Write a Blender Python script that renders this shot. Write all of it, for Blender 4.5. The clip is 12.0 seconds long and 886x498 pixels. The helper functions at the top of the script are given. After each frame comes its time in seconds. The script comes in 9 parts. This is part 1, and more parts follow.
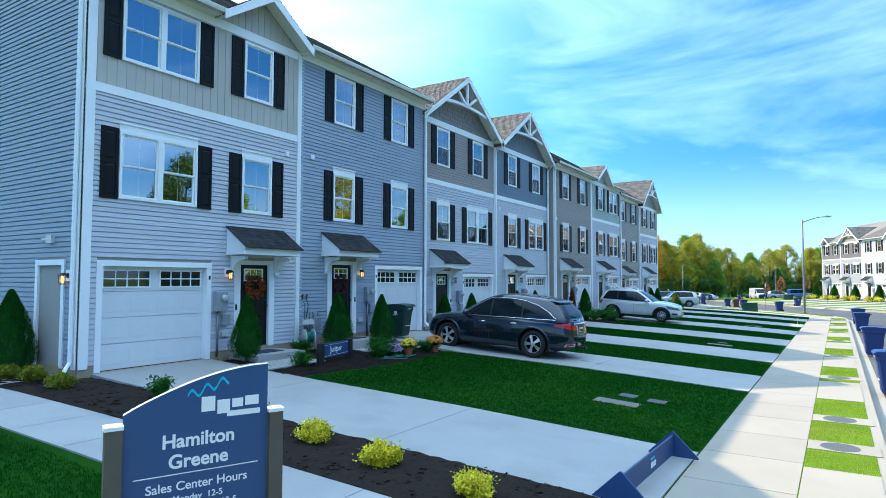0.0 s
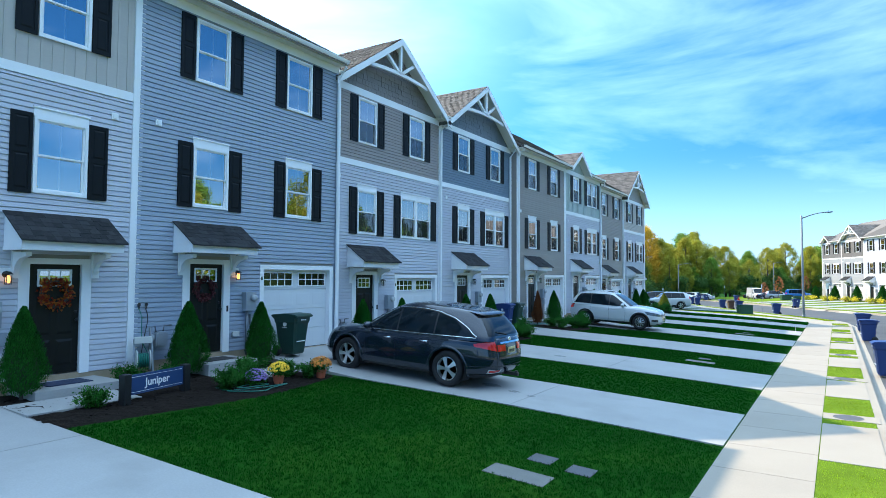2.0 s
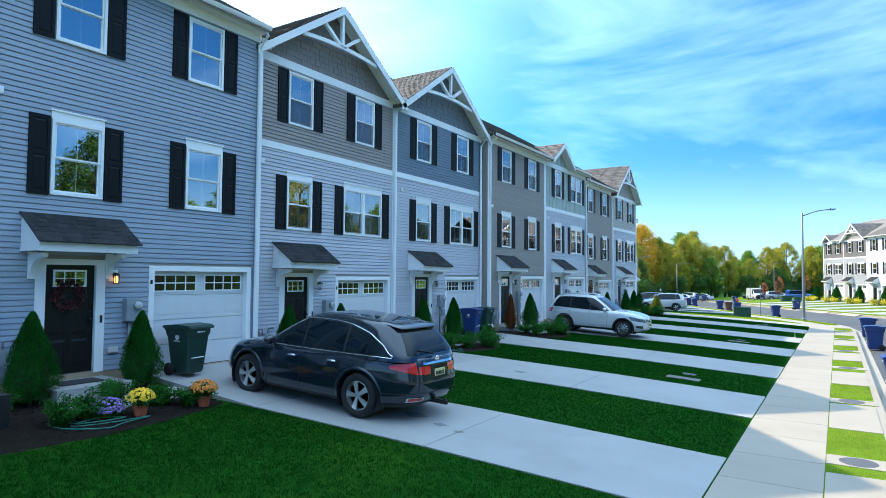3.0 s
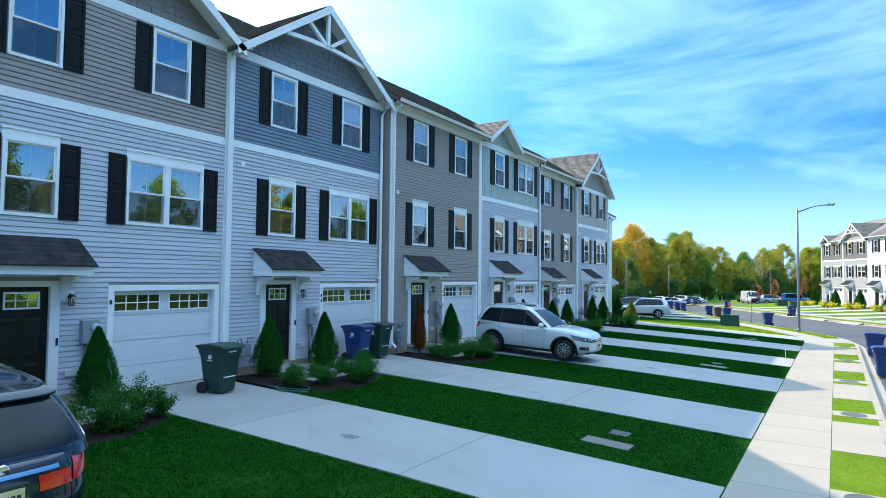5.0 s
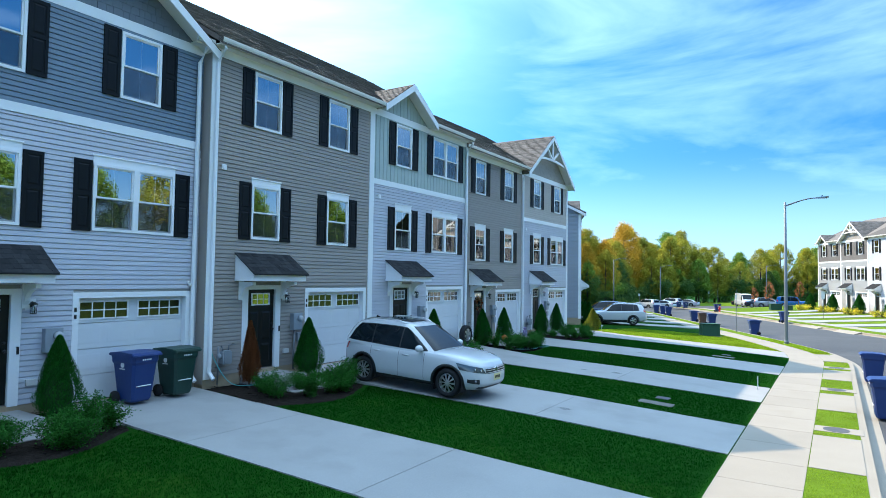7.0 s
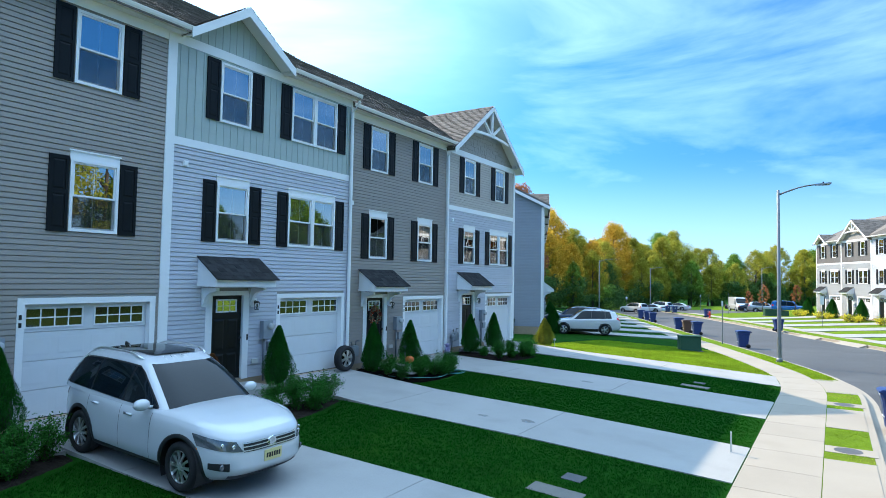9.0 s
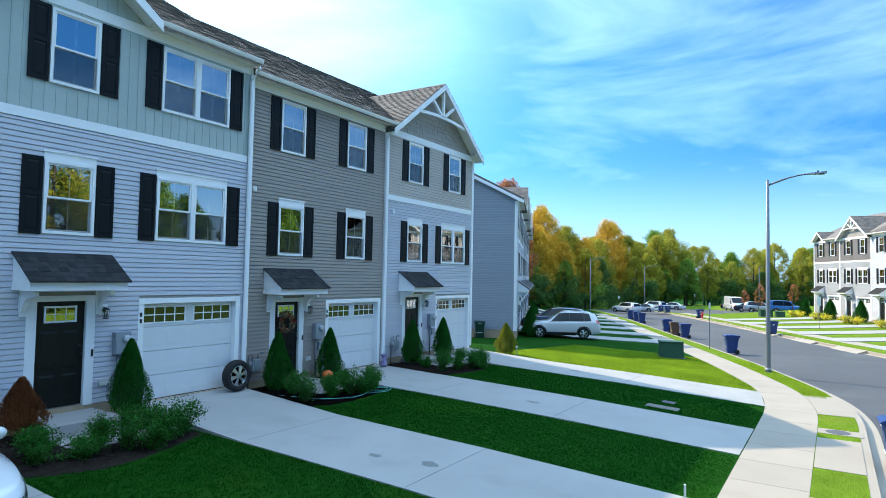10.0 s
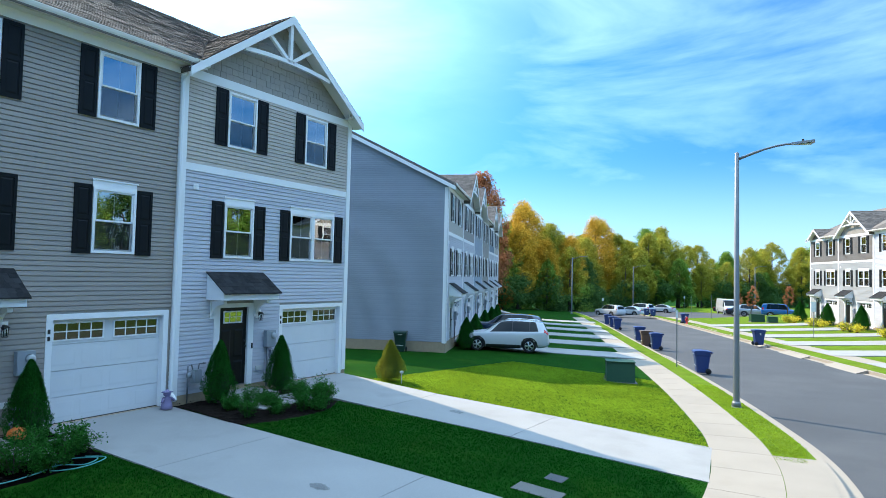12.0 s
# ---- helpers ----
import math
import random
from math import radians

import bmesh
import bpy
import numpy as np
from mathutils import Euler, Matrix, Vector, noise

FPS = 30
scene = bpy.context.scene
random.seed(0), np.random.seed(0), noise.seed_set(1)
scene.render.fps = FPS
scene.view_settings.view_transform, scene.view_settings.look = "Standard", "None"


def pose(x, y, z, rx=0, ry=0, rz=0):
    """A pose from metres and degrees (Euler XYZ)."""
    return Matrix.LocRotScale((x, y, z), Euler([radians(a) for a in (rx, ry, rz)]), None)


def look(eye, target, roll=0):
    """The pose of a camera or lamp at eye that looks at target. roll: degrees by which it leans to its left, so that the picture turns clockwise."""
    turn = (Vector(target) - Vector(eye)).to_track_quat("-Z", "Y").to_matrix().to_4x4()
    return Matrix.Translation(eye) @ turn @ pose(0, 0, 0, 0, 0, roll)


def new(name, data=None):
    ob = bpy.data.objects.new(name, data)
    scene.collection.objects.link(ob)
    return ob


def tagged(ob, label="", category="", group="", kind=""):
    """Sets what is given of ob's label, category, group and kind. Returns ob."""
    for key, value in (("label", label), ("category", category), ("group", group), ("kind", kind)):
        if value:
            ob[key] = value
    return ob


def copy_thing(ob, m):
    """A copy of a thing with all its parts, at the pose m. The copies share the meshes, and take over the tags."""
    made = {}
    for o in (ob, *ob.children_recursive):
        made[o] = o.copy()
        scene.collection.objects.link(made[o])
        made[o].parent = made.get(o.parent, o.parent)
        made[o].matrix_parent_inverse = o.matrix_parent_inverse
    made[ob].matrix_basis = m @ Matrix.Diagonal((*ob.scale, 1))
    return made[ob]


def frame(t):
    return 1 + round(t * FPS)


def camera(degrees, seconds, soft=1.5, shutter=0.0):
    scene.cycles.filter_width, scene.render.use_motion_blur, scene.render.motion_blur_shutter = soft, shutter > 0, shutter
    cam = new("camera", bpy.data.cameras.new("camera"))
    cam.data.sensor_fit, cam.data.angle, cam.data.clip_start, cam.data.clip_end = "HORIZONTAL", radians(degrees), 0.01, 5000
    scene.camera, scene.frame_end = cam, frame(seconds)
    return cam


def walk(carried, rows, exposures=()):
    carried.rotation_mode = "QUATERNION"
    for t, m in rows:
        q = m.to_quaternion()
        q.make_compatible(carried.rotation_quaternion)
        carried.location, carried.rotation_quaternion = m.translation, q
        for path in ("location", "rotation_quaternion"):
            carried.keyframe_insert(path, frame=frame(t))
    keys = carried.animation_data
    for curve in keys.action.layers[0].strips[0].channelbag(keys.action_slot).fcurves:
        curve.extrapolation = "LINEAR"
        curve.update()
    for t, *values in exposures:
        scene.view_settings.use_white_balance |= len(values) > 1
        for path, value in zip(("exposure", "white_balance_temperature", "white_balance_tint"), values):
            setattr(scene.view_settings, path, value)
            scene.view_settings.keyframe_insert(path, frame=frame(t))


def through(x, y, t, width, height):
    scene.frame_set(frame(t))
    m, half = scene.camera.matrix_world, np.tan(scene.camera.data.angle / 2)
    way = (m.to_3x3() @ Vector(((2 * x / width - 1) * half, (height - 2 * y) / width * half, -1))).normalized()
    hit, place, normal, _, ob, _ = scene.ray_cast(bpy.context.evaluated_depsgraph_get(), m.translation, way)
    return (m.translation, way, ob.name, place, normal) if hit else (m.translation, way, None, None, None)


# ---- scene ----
cam = camera(72.0, 12.0, soft=0.5)
PATH = [
    (0, (12.265, -5.863, 1.854), (11.197, -4.175, 1.954), 0.1),
    (0.5, (12.292, -4.81, 1.888), (11.226, -3.121, 1.986), 0.2),
    (1, (12.298, -3.681, 1.925), (11.231, -1.992, 2.021), 0.2),
    (1.5, (12.226, -2.459, 1.965), (11.158, -0.771, 2.058), 0.2),
    (2, (12.142, -1.133, 2.012), (11.075, 0.556, 2.104), 0.3),
    (2.5, (12.089, 0.33, 2.07), (11.022, 2.019, 2.16), 0.3),
    (3, (12.091, 1.886, 2.119), (11.022, 3.573, 2.208), 0.4),
    (5, (12.068, 8.595, 2.34), (11.002, 10.285, 2.43), 0.6),
    (5.5, (12.139, 10.208, 2.393), (11.073, 11.898, 2.483), 0.6),
    (6, (12.241, 11.81, 2.442), (11.176, 13.5, 2.533), 0.7),
    (6.5, (12.365, 13.459, 2.492), (11.299, 15.149, 2.581), 0.7),
    (7, (12.485, 15.18, 2.526), (11.417, 16.869, 2.616), 0.8),
    (9, (12.283, 22.425, 2.643), (11.221, 24.117, 2.737), 1.0),
    (9.5, (12.35, 24.269, 2.699), (11.289, 25.961, 2.789), 1.0),
    (10, (12.476, 26.12, 2.758), (11.414, 27.812, 2.845), 1.1),
    (10.5, (12.637, 27.974, 2.803), (11.574, 29.666, 2.89), 1.2),
    (11, (12.802, 29.867, 2.838), (11.739, 31.559, 2.923), 1.2),
    (11.5, (12.864, 31.733, 2.889), (11.799, 33.424, 2.974), 1.3),
    (12, (12.864, 33.746, 2.928), (11.798, 35.436, 3.013), 1.3),
]
walk(cam, [(t, look(eye, target, roll)) for t, eye, target, roll in PATH], exposures=[(0.0, 0.84, 5510, 11.5), (12.0, 0.68, 5540, 12)])

# ---- world, sun, exposure ----
SUN_DIR = Vector((-1.0, 0.25, 0.86)).normalized()
world = bpy.data.worlds.new("sky")
scene.world = world
world.use_nodes = True
wt = world.node_tree
wt.nodes.clear()
sky = wt.nodes.new("ShaderNodeTexSky")
sky.sky_type = "NISHITA"
sky.sun_disc = False
sky.sun_elevation = math.asin(SUN_DIR.z)
sky.sun_rotation = math.atan2(SUN_DIR.x, SUN_DIR.y)
sky.air_density, sky.dust_density, sky.ozone_density = 1.0, 3.0, 3.0
# wisps of high cloud low down; a bright veil is added overhead, unseen
N, K = wt.nodes.new, wt.links.new
tc, mp, cn, sx = N("ShaderNodeTexCoord"), N("ShaderNodeMapping"), N("ShaderNodeTexNoise"), N("ShaderNodeSeparateXYZ")
mp.inputs["Scale"].default_value = (1.1, 1.6, 5.0)
mp.inputs["Rotation"].default_value = (0.25, 0.1, 0.4)
cn.inputs["Scale"].default_value, cn.inputs["Detail"].default_value = 1.6, 7
cn.inputs["Roughness"].default_value, cn.inputs["Distortion"].default_value = 0.55, 0.5
cr, er = N("ShaderNodeMapRange"), N("ShaderNodeMapRange")
cr.inputs["From Min"].default_value, cr.inputs["From Max"].default_value = 0.45, 0.85
cr.inputs["To Max"].default_value = 0.55
# the added overhead veil brightens the shaded house fronts
er.interpolation_type = "SMOOTHSTEP"
er.inputs["From Min"].default_value, er.inputs["From Max"].default_value = 0.40, 0.80
er.inputs["To Max"].default_value = 0.95
glare, gr = N("ShaderNodeVectorMath"), N("ShaderNodeMapRange")
glare.operation = "DOT_PRODUCT"
glare.inputs[1].default_value = SUN_DIR
gr.interpolation_type = "SMOOTHSTEP"
gr.inputs["From Min"].default_value, gr.inputs["From Max"].default_value = 0.60, 1.0
gr.inputs["To Max"].default_value = 1.0
mxm, mx2 = N("ShaderNodeMath"), N("ShaderNodeMath")
mxm.operation = mx2.operation = "MAXIMUM"
tint, cm = N("ShaderNodeMix"), N("ShaderNodeMix")
tint.data_type, tint.blend_type = "RGBA", "MULTIPLY"
tint.inputs["Factor"].default_value = 1.0
tint.inputs["B"].default_value = (0.33, 0.75, 1.06, 1)
cm.data_type = "RGBA"
cm.inputs["B"].default_value = (8.2, 11.0, 12.9, 1)
bg, wo = N("ShaderNodeBackground"), N("ShaderNodeOutputWorld")
bg.inputs["Strength"].default_value = 0.125
K(tc.outputs["Generated"], mp.inputs["Vector"])
K(tc.outputs["Generated"], sx.inputs["Vector"])
K(mp.outputs["Vector"], cn.inputs["Vector"])
K(cn.outputs["Fac"], cr.inputs["Value"])
K(sx.outputs["Z"], er.inputs["Value"])
K(cr.outputs["Result"], mxm.inputs[0])
K(er.outputs["Result"], mxm.inputs[1])
K(tc.outputs["Generated"], glare.inputs[0])
K(glare.outputs["Value"], gr.inputs["Value"])
K(mxm.outputs[0], mx2.inputs[0])
# streaks thin the veil out; a pale band lies along the horizon
st, sm, hz, mx3 = N("ShaderNodeMapRange"), N("ShaderNodeMath"), N("ShaderNodeMapRange"), N("ShaderNodeMath")
st.inputs["From Min"].default_value, st.inputs["From Max"].default_value = 0.30, 0.62
st.inputs["To Min"].default_value, st.inputs["To Max"].default_value = 0.35, 0.95
sm.operation, mx3.operation = "MULTIPLY", "MAXIMUM"
hz.interpolation_type = "SMOOTHSTEP"
hz.inputs["From Min"].default_value, hz.inputs["From Max"].default_value = 0.0, 0.20
hz.inputs["To Min"].default_value, hz.inputs["To Max"].default_value = 0.42, 0.0
K(cn.outputs["Fac"], st.inputs["Value"])
K(st.outputs["Result"], sm.inputs[0])
K(gr.outputs["Result"], sm.inputs[1])
K(sx.outputs["Z"], hz.inputs["Value"])
K(hz.outputs["Result"], mx3.inputs[0])
K(sm.outputs[0], mx3.inputs[1])
K(mx3.outputs[0], mx2.inputs[1])
K(mx2.outputs[0], cm.inputs["Factor"])
K(sky.outputs["Color"], tint.inputs["A"])
K(tint.outputs["Result"], cm.inputs["A"])
K(cm.outputs["Result"], bg.inputs["Color"])
K(bg.outputs["Background"], wo.inputs["Surface"])
sun = new("sun", bpy.data.lights.new("sun", "SUN"))
sun.data.energy, sun.data.angle, sun.data.color = 5.0, radians(0.55), (1.0, 0.77, 0.47)
sun.rotation_mode = "QUATERNION"
sun.rotation_quaternion = (-SUN_DIR).to_track_quat("-Z", "Y")


# ---- materials ----
def mat(name, col, rough=0.6, vary=0.12, scale=6.0, fine=60.0, bump=0.15, metal=0.0, rnd=0.0, spec=0.5, coat=0.0, stretch=(1, 1, 1), dirt=None, depth=0.01):
    m = bpy.data.materials.new(name)
    m.use_nodes = True
    nt = m.node_tree
    b = nt.nodes["Principled BSDF"]
    N, L = nt.nodes.new, nt.links.new
    co = N("ShaderNodeTexCoord")
    ma = N("ShaderNodeMapping")
    ma.inputs["Scale"].default_value = stretch
    L(co.outputs["Object"], ma.inputs["Vector"])
    n1, n2 = N("ShaderNodeTexNoise"), N("ShaderNodeTexNoise")
    n1.inputs["Scale"].default_value, n1.inputs["Detail"].default_value = scale, 4
    n2.inputs["Scale"].default_value, n2.inputs["Detail"].default_value = fine, 3
    L(ma.outputs["Vector"], n1.inputs["Vector"])
    L(ma.outputs["Vector"], n2.inputs["Vector"])
    av = N("ShaderNodeMath")
    av.operation = "MULTIPLY_ADD"
    av.inputs[1].default_value = 0.45
    L(n2.outputs["Fac"], av.inputs[0])
    hv = N("ShaderNodeMath")
    hv.operation = "MULTIPLY"
    hv.inputs[1].default_value = 0.55
    L(n1.outputs["Fac"], hv.inputs[0])
    L(hv.outputs[0], av.inputs[2])
    last = av.outputs[0]
    if rnd:
        oi = N("ShaderNodeObjectInfo")
        gi = N("ShaderNodeNewGeometry")
        ad = N("ShaderNodeMath")
        ad.operation = "ADD"
        L(oi.outputs["Random"], ad.inputs[0])
        L(gi.outputs["Random Per Island"], ad.inputs[1])
        fr = N("ShaderNodeMath")
        fr.operation = "FRACT"
        L(ad.outputs[0], fr.inputs[0])
        mr = N("ShaderNodeMath")
        mr.operation = "MULTIPLY_ADD"
        mr.inputs[1].default_value = rnd
        L(fr.outputs[0], mr.inputs[0])
        s2 = N("ShaderNodeMath")
        s2.operation = "SUBTRACT"
        L(last, s2.inputs[0])
        s2.inputs[1].default_value = rnd / 2
        L(s2.outputs[0], mr.inputs[2])
        last = mr.outputs[0]
    ramp = N("ShaderNodeMapRange")
    ramp.inputs["From Min"].default_value, ramp.inputs["From Max"].default_value = 0.25, 0.75
    ramp.inputs["To Min"].default_value, ramp.inputs["To Max"].default_value = 1 - vary, 1 + vary
    L(last, ramp.inputs["Value"])
    mul = N("ShaderNodeVectorMath")
    mul.operation = "SCALE"
    mul.inputs[0].default_value = col
    L(ramp.outputs["Result"], mul.inputs["Scale"])
    out = mul.outputs["Vector"]
    if dirt:
        n3 = N("ShaderNodeTexNoise")
        n3.inputs["Scale"].default_value, n3.inputs["Detail"].default_value = dirt[1], 5
        L(co.outputs["Object"], n3.inputs["Vector"])
        dr = N("ShaderNodeMapRange")
        dr.inputs["From Min"].default_value, dr.inputs["From Max"].default_value = dirt[2], dirt[2] + 0.18
        dr.inputs["To Max"].default_value = dirt[3]
        L(n3.outputs["Fac"], dr.inputs["Value"])
        mx = N("ShaderNodeMix")
        mx.data_type = "RGBA"
        mx.inputs["B"].default_value = (*dirt[0], 1)
        L(dr.outputs["Result"], mx.inputs["Factor"])
        L(out, mx.inputs["A"])
        out = mx.outputs["Result"]
    L(out, b.inputs["Base Color"])
    b.inputs["Roughness"].default_value = rough
    b.inputs["Metallic"].default_value = metal
    b.inputs["Specular IOR Level"].default_value = spec
    b.inputs["Coat Weight"].default_value = coat
    b.inputs["Coat Roughness"].default_value = 0.04
    if bump:
        bp = N("ShaderNodeBump")
        bp.inputs["Strength"].default_value, bp.inputs["Distance"].default_value = bump, depth
        L(av.outputs[0], bp.inputs["Height"])
        L(bp.outputs["Normal"], b.inputs["Normal"])
    return m


def glass_mat(name, ior=1.75, tint=(0.75, 0.8, 0.8), rough=0.0, wave=0.0):
    """Thin glazing: see-through, mirror-like by Fresnel."""
    m = bpy.data.materials.new(name)
    m.use_nodes = True
    nt = m.node_tree
    nt.nodes.clear()
    N, L = nt.nodes.new, nt.links.new
    o, mx, fr = N("ShaderNodeOutputMaterial"), N("ShaderNodeMixShader"), N("ShaderNodeFresnel")
    tr, gl = N("ShaderNodeBsdfTransparent"), N("ShaderNodeBsdfGlossy")
    fr.inputs["IOR"].default_value = ior
    tr.inputs["Color"].default_value = (*tint, 1)
    gl.inputs["Roughness"].default_value = rough
    if wave:
        co, n1, bp = N("ShaderNodeTexCoord"), N("ShaderNodeTexNoise"), N("ShaderNodeBump")
        n1.inputs["Scale"].default_value = 1.6
        bp.inputs["Strength"].default_value, bp.inputs["Distance"].default_value = wave, 0.02
        L(co.outputs["Object"], n1.inputs["Vector"])
        L(n1.outputs["Fac"], bp.inputs["Height"])
        L(bp.outputs["Normal"], gl.inputs["Normal"])
    L(fr.outputs["Fac"], mx.inputs["Fac"])
    L(tr.outputs[0], mx.inputs[1])
    L(gl.outputs[0], mx.inputs[2])
    L(mx.outputs[0], o.inputs["Surface"])
    return m


def veil_mat(name, col, cover):
    """Fine mesh or net: part of it lets the view through."""
    m = bpy.data.materials.new(name)
    m.use_nodes = True
    nt = m.node_tree
    b = nt.nodes["Principled BSDF"]
    b.inputs["Base Color"].default_value = (*col, 1)
    b.inputs["Alpha"].default_value = cover
    b.inputs["Roughness"].default_value = 0.8
    return m


def glow_mat(name, col, power):
    m = bpy.data.materials.new(name)
    m.use_nodes = True
    b = m.node_tree.nodes["Principled BSDF"]
    b.inputs["Base Color"].default_value = (*col, 1)
    b.inputs["Emission Color"].default_value = (*col, 1)
    b.inputs["Emission Strength"].default_value = power
    return m


def siding(name, col):
    return mat(name, col, rough=0.55, vary=0.07, scale=1.2, fine=40, bump=0.12, rnd=0.25, stretch=(1, 0.25, 3), depth=0.004)


S_BLUEGREY = siding("vinyl_pale_bluegrey", (0.49, 0.50, 0.555))
S_SLATE = siding("vinyl_slate_blue", (0.295, 0.34, 0.415))
# end walls only: their bluish shade is put into this darker siding colour
S_SIDE = siding("vinyl_side_shaded", (0.255, 0.285, 0.335))
S_TAUPE = siding("vinyl_taupe", (0.45, 0.42, 0.38))
S_BROWN = siding("vinyl_brown", (0.295, 0.262, 0.245))
S_CHARCOAL = siding("vinyl_charcoal_blue", (0.155, 0.205, 0.265))
S_SAGE = siding("vinyl_sage_grey", (0.39, 0.45, 0.43))
S_TAN = siding("vinyl_tan", (0.455, 0.416, 0.370))
S_MUD = siding("vinyl_mud_brown", (0.295, 0.267, 0.24))
S_WHITE = siding("vinyl_white", (0.31, 0.32, 0.33))
S_DRIFT = siding("vinyl_dark_taupe", (0.14, 0.127, 0.115))
TRIM = mat("white_trim_paint", (0.81, 0.82, 0.83), rough=0.45, vary=0.03, scale=2, fine=30, bump=0.05)
CREAM = mat("cream_gutter_paint", (0.74, 0.73, 0.68), rough=0.4, vary=0.03, bump=0.04)
SHUTTER = mat("black_shutter_plastic", (0.007, 0.009, 0.011), rough=0.5, vary=0.2, fine=120, bump=0.1, spec=0.16)
DOOR_BLACK = mat("black_door_paint", (0.008, 0.009, 0.008), rough=0.42, vary=0.15, bump=0.05, spec=0.25)
GARAGE = mat("white_garage_steel", (0.64, 0.66, 0.68), rough=0.45, vary=0.03, scale=3, fine=90, bump=0.08, dirt=((0.55, 0.55, 0.53), 1.3, 0.62, 0.25))
SHINGLE_DARK = mat("charcoal_shingle", (0.03, 0.031, 0.033), rough=0.95, vary=0.35, scale=14, fine=160, bump=0.6, rnd=0.5, spec=0.2)
SHINGLE = mat("brown_grey_shingle", (0.155, 0.138, 0.122), rough=0.95, vary=0.3, scale=9, fine=130, bump=0.6, rnd=0.55, spec=0.2)
CONCRETE = mat("driveway_concrete", (0.30, 0.298, 0.288), rough=0.85, vary=0.13, scale=0.7, fine=45, bump=0.2, rnd=0.12, dirt=((0.23, 0.228, 0.215), 0.9, 0.52, 0.5), depth=0.004)
WALKWAY = mat("sidewalk_concrete", (0.30, 0.262, 0.21), rough=0.85, vary=0.10, scale=0.9, fine=55, bump=0.25, rnd=0.2, dirt=((0.255, 0.222, 0.175), 1.1, 0.55, 0.35), depth=0.004)
FOUNDATION = mat("tan_foundation", (0.34, 0.27, 0.18), rough=0.9, vary=0.15, bump=0.4)
ASPHALT = mat("road_asphalt", (0.055, 0.058, 0.063), rough=0.85, vary=0.22, scale=0.35, fine=140, bump=0.5, dirt=((0.085, 0.087, 0.09), 0.25, 0.5, 0.7))
JOINT = mat("dark_joint_filler", (0.09, 0.088, 0.085), rough=0.95, vary=0.2)
# LAWN is darkened for shade; VERGE is its sunlit copy, yellower and brighter
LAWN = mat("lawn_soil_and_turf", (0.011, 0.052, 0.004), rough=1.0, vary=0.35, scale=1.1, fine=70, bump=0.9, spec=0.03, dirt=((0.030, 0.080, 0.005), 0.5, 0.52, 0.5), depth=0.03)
VERGE = mat("sunlit_turf", (0.11, 0.175, 0.012), rough=1.0, vary=0.35, scale=1.4, fine=70, bump=0.9, spec=0.03, dirt=((0.17, 0.17, 0.03), 0.8, 0.55, 0.5), depth=0.03)
MULCH = mat("black_mulch", (0.016, 0.013, 0.011), rough=1.0, vary=0.85, scale=20, fine=90, bump=1.0, spec=0.02, rnd=0.8, depth=0.03)
GLASS = glass_mat("window_glass", ior=6.5, wave=0.05)
SCREEN = veil_mat("insect_screen", (0.02, 0.022, 0.025), 0.26)
CURTAIN = mat("white_curtain_cloth", (0.75, 0.75, 0.73), rough=0.9, vary=0.08, scale=3, fine=20, bump=0.3, stretch=(1, 8, 0.3))
INTERIOR = mat("interior_wall_paint", (0.30, 0.29, 0.27), rough=0.9, vary=0.05)
GALV = mat("galvanised_steel", (0.20, 0.215, 0.23), rough=0.5, vary=0.12, metal=0.6, bump=0.1)
GREYBOX = mat("grey_meter_paint", (0.27, 0.30, 0.33), rough=0.5, vary=0.08, bump=0.05)
BLACKMETAL = mat("black_metal", (0.012, 0.012, 0.013), rough=0.45, vary=0.2, bump=0.05)


def leaf_mat(name, col, vary=0.4, through=0.5):
    """Leaves: matt, with light coming through."""
    m = mat(name, col, rough=0.8, vary=vary, scale=0.5, fine=6, bump=0, rnd=0.55, spec=0.06)
    nt = m.node_tree
    b, o = nt.nodes["Principled BSDF"], nt.nodes["Material Output"]
    tl, mx = nt.nodes.new("ShaderNodeBsdfTranslucent"), nt.nodes.new("ShaderNodeMixShader")
    src = b.inputs["Base Color"].links[0].from_socket
    nt.links.new(src, tl.inputs["Color"])
    mx.inputs["Fac"].default_value = through
    nt.links.new(b.outputs[0], mx.inputs[1])
    nt.links.new(tl.outputs[0], mx.inputs[2])
    nt.links.new(mx.outputs[0], o.inputs["Surface"])
    return m


# ---- building blocks ----
def box(bm, x0, x1, y0, y1, z0, z1):
    v = [bm.verts.new((x, y, z)) for x in (x0, x1) for y in (y0, y1) for z in (z0, z1)]
    for f in ((0, 1, 3, 2), (4, 6, 7, 5), (0, 4, 5, 1), (2, 3, 7, 6), (0, 2, 6, 4), (1, 5, 7, 3)):
        bm.faces.new([v[i] for i in f])


def prism(bm, pts, off):
    """Extrudes a 3D polygon by the vector off."""
    off = Vector(off)
    a = [bm.verts.new(p) for p in pts]
    b = [bm.verts.new(Vector(p) + off) for p in pts]
    n = len(pts)
    bm.faces.new(a[::-1])
    bm.faces.new(b)
    for i in range(n):
        bm.faces.new((a[i], a[(i + 1) % n], b[(i + 1) % n], b[i]))


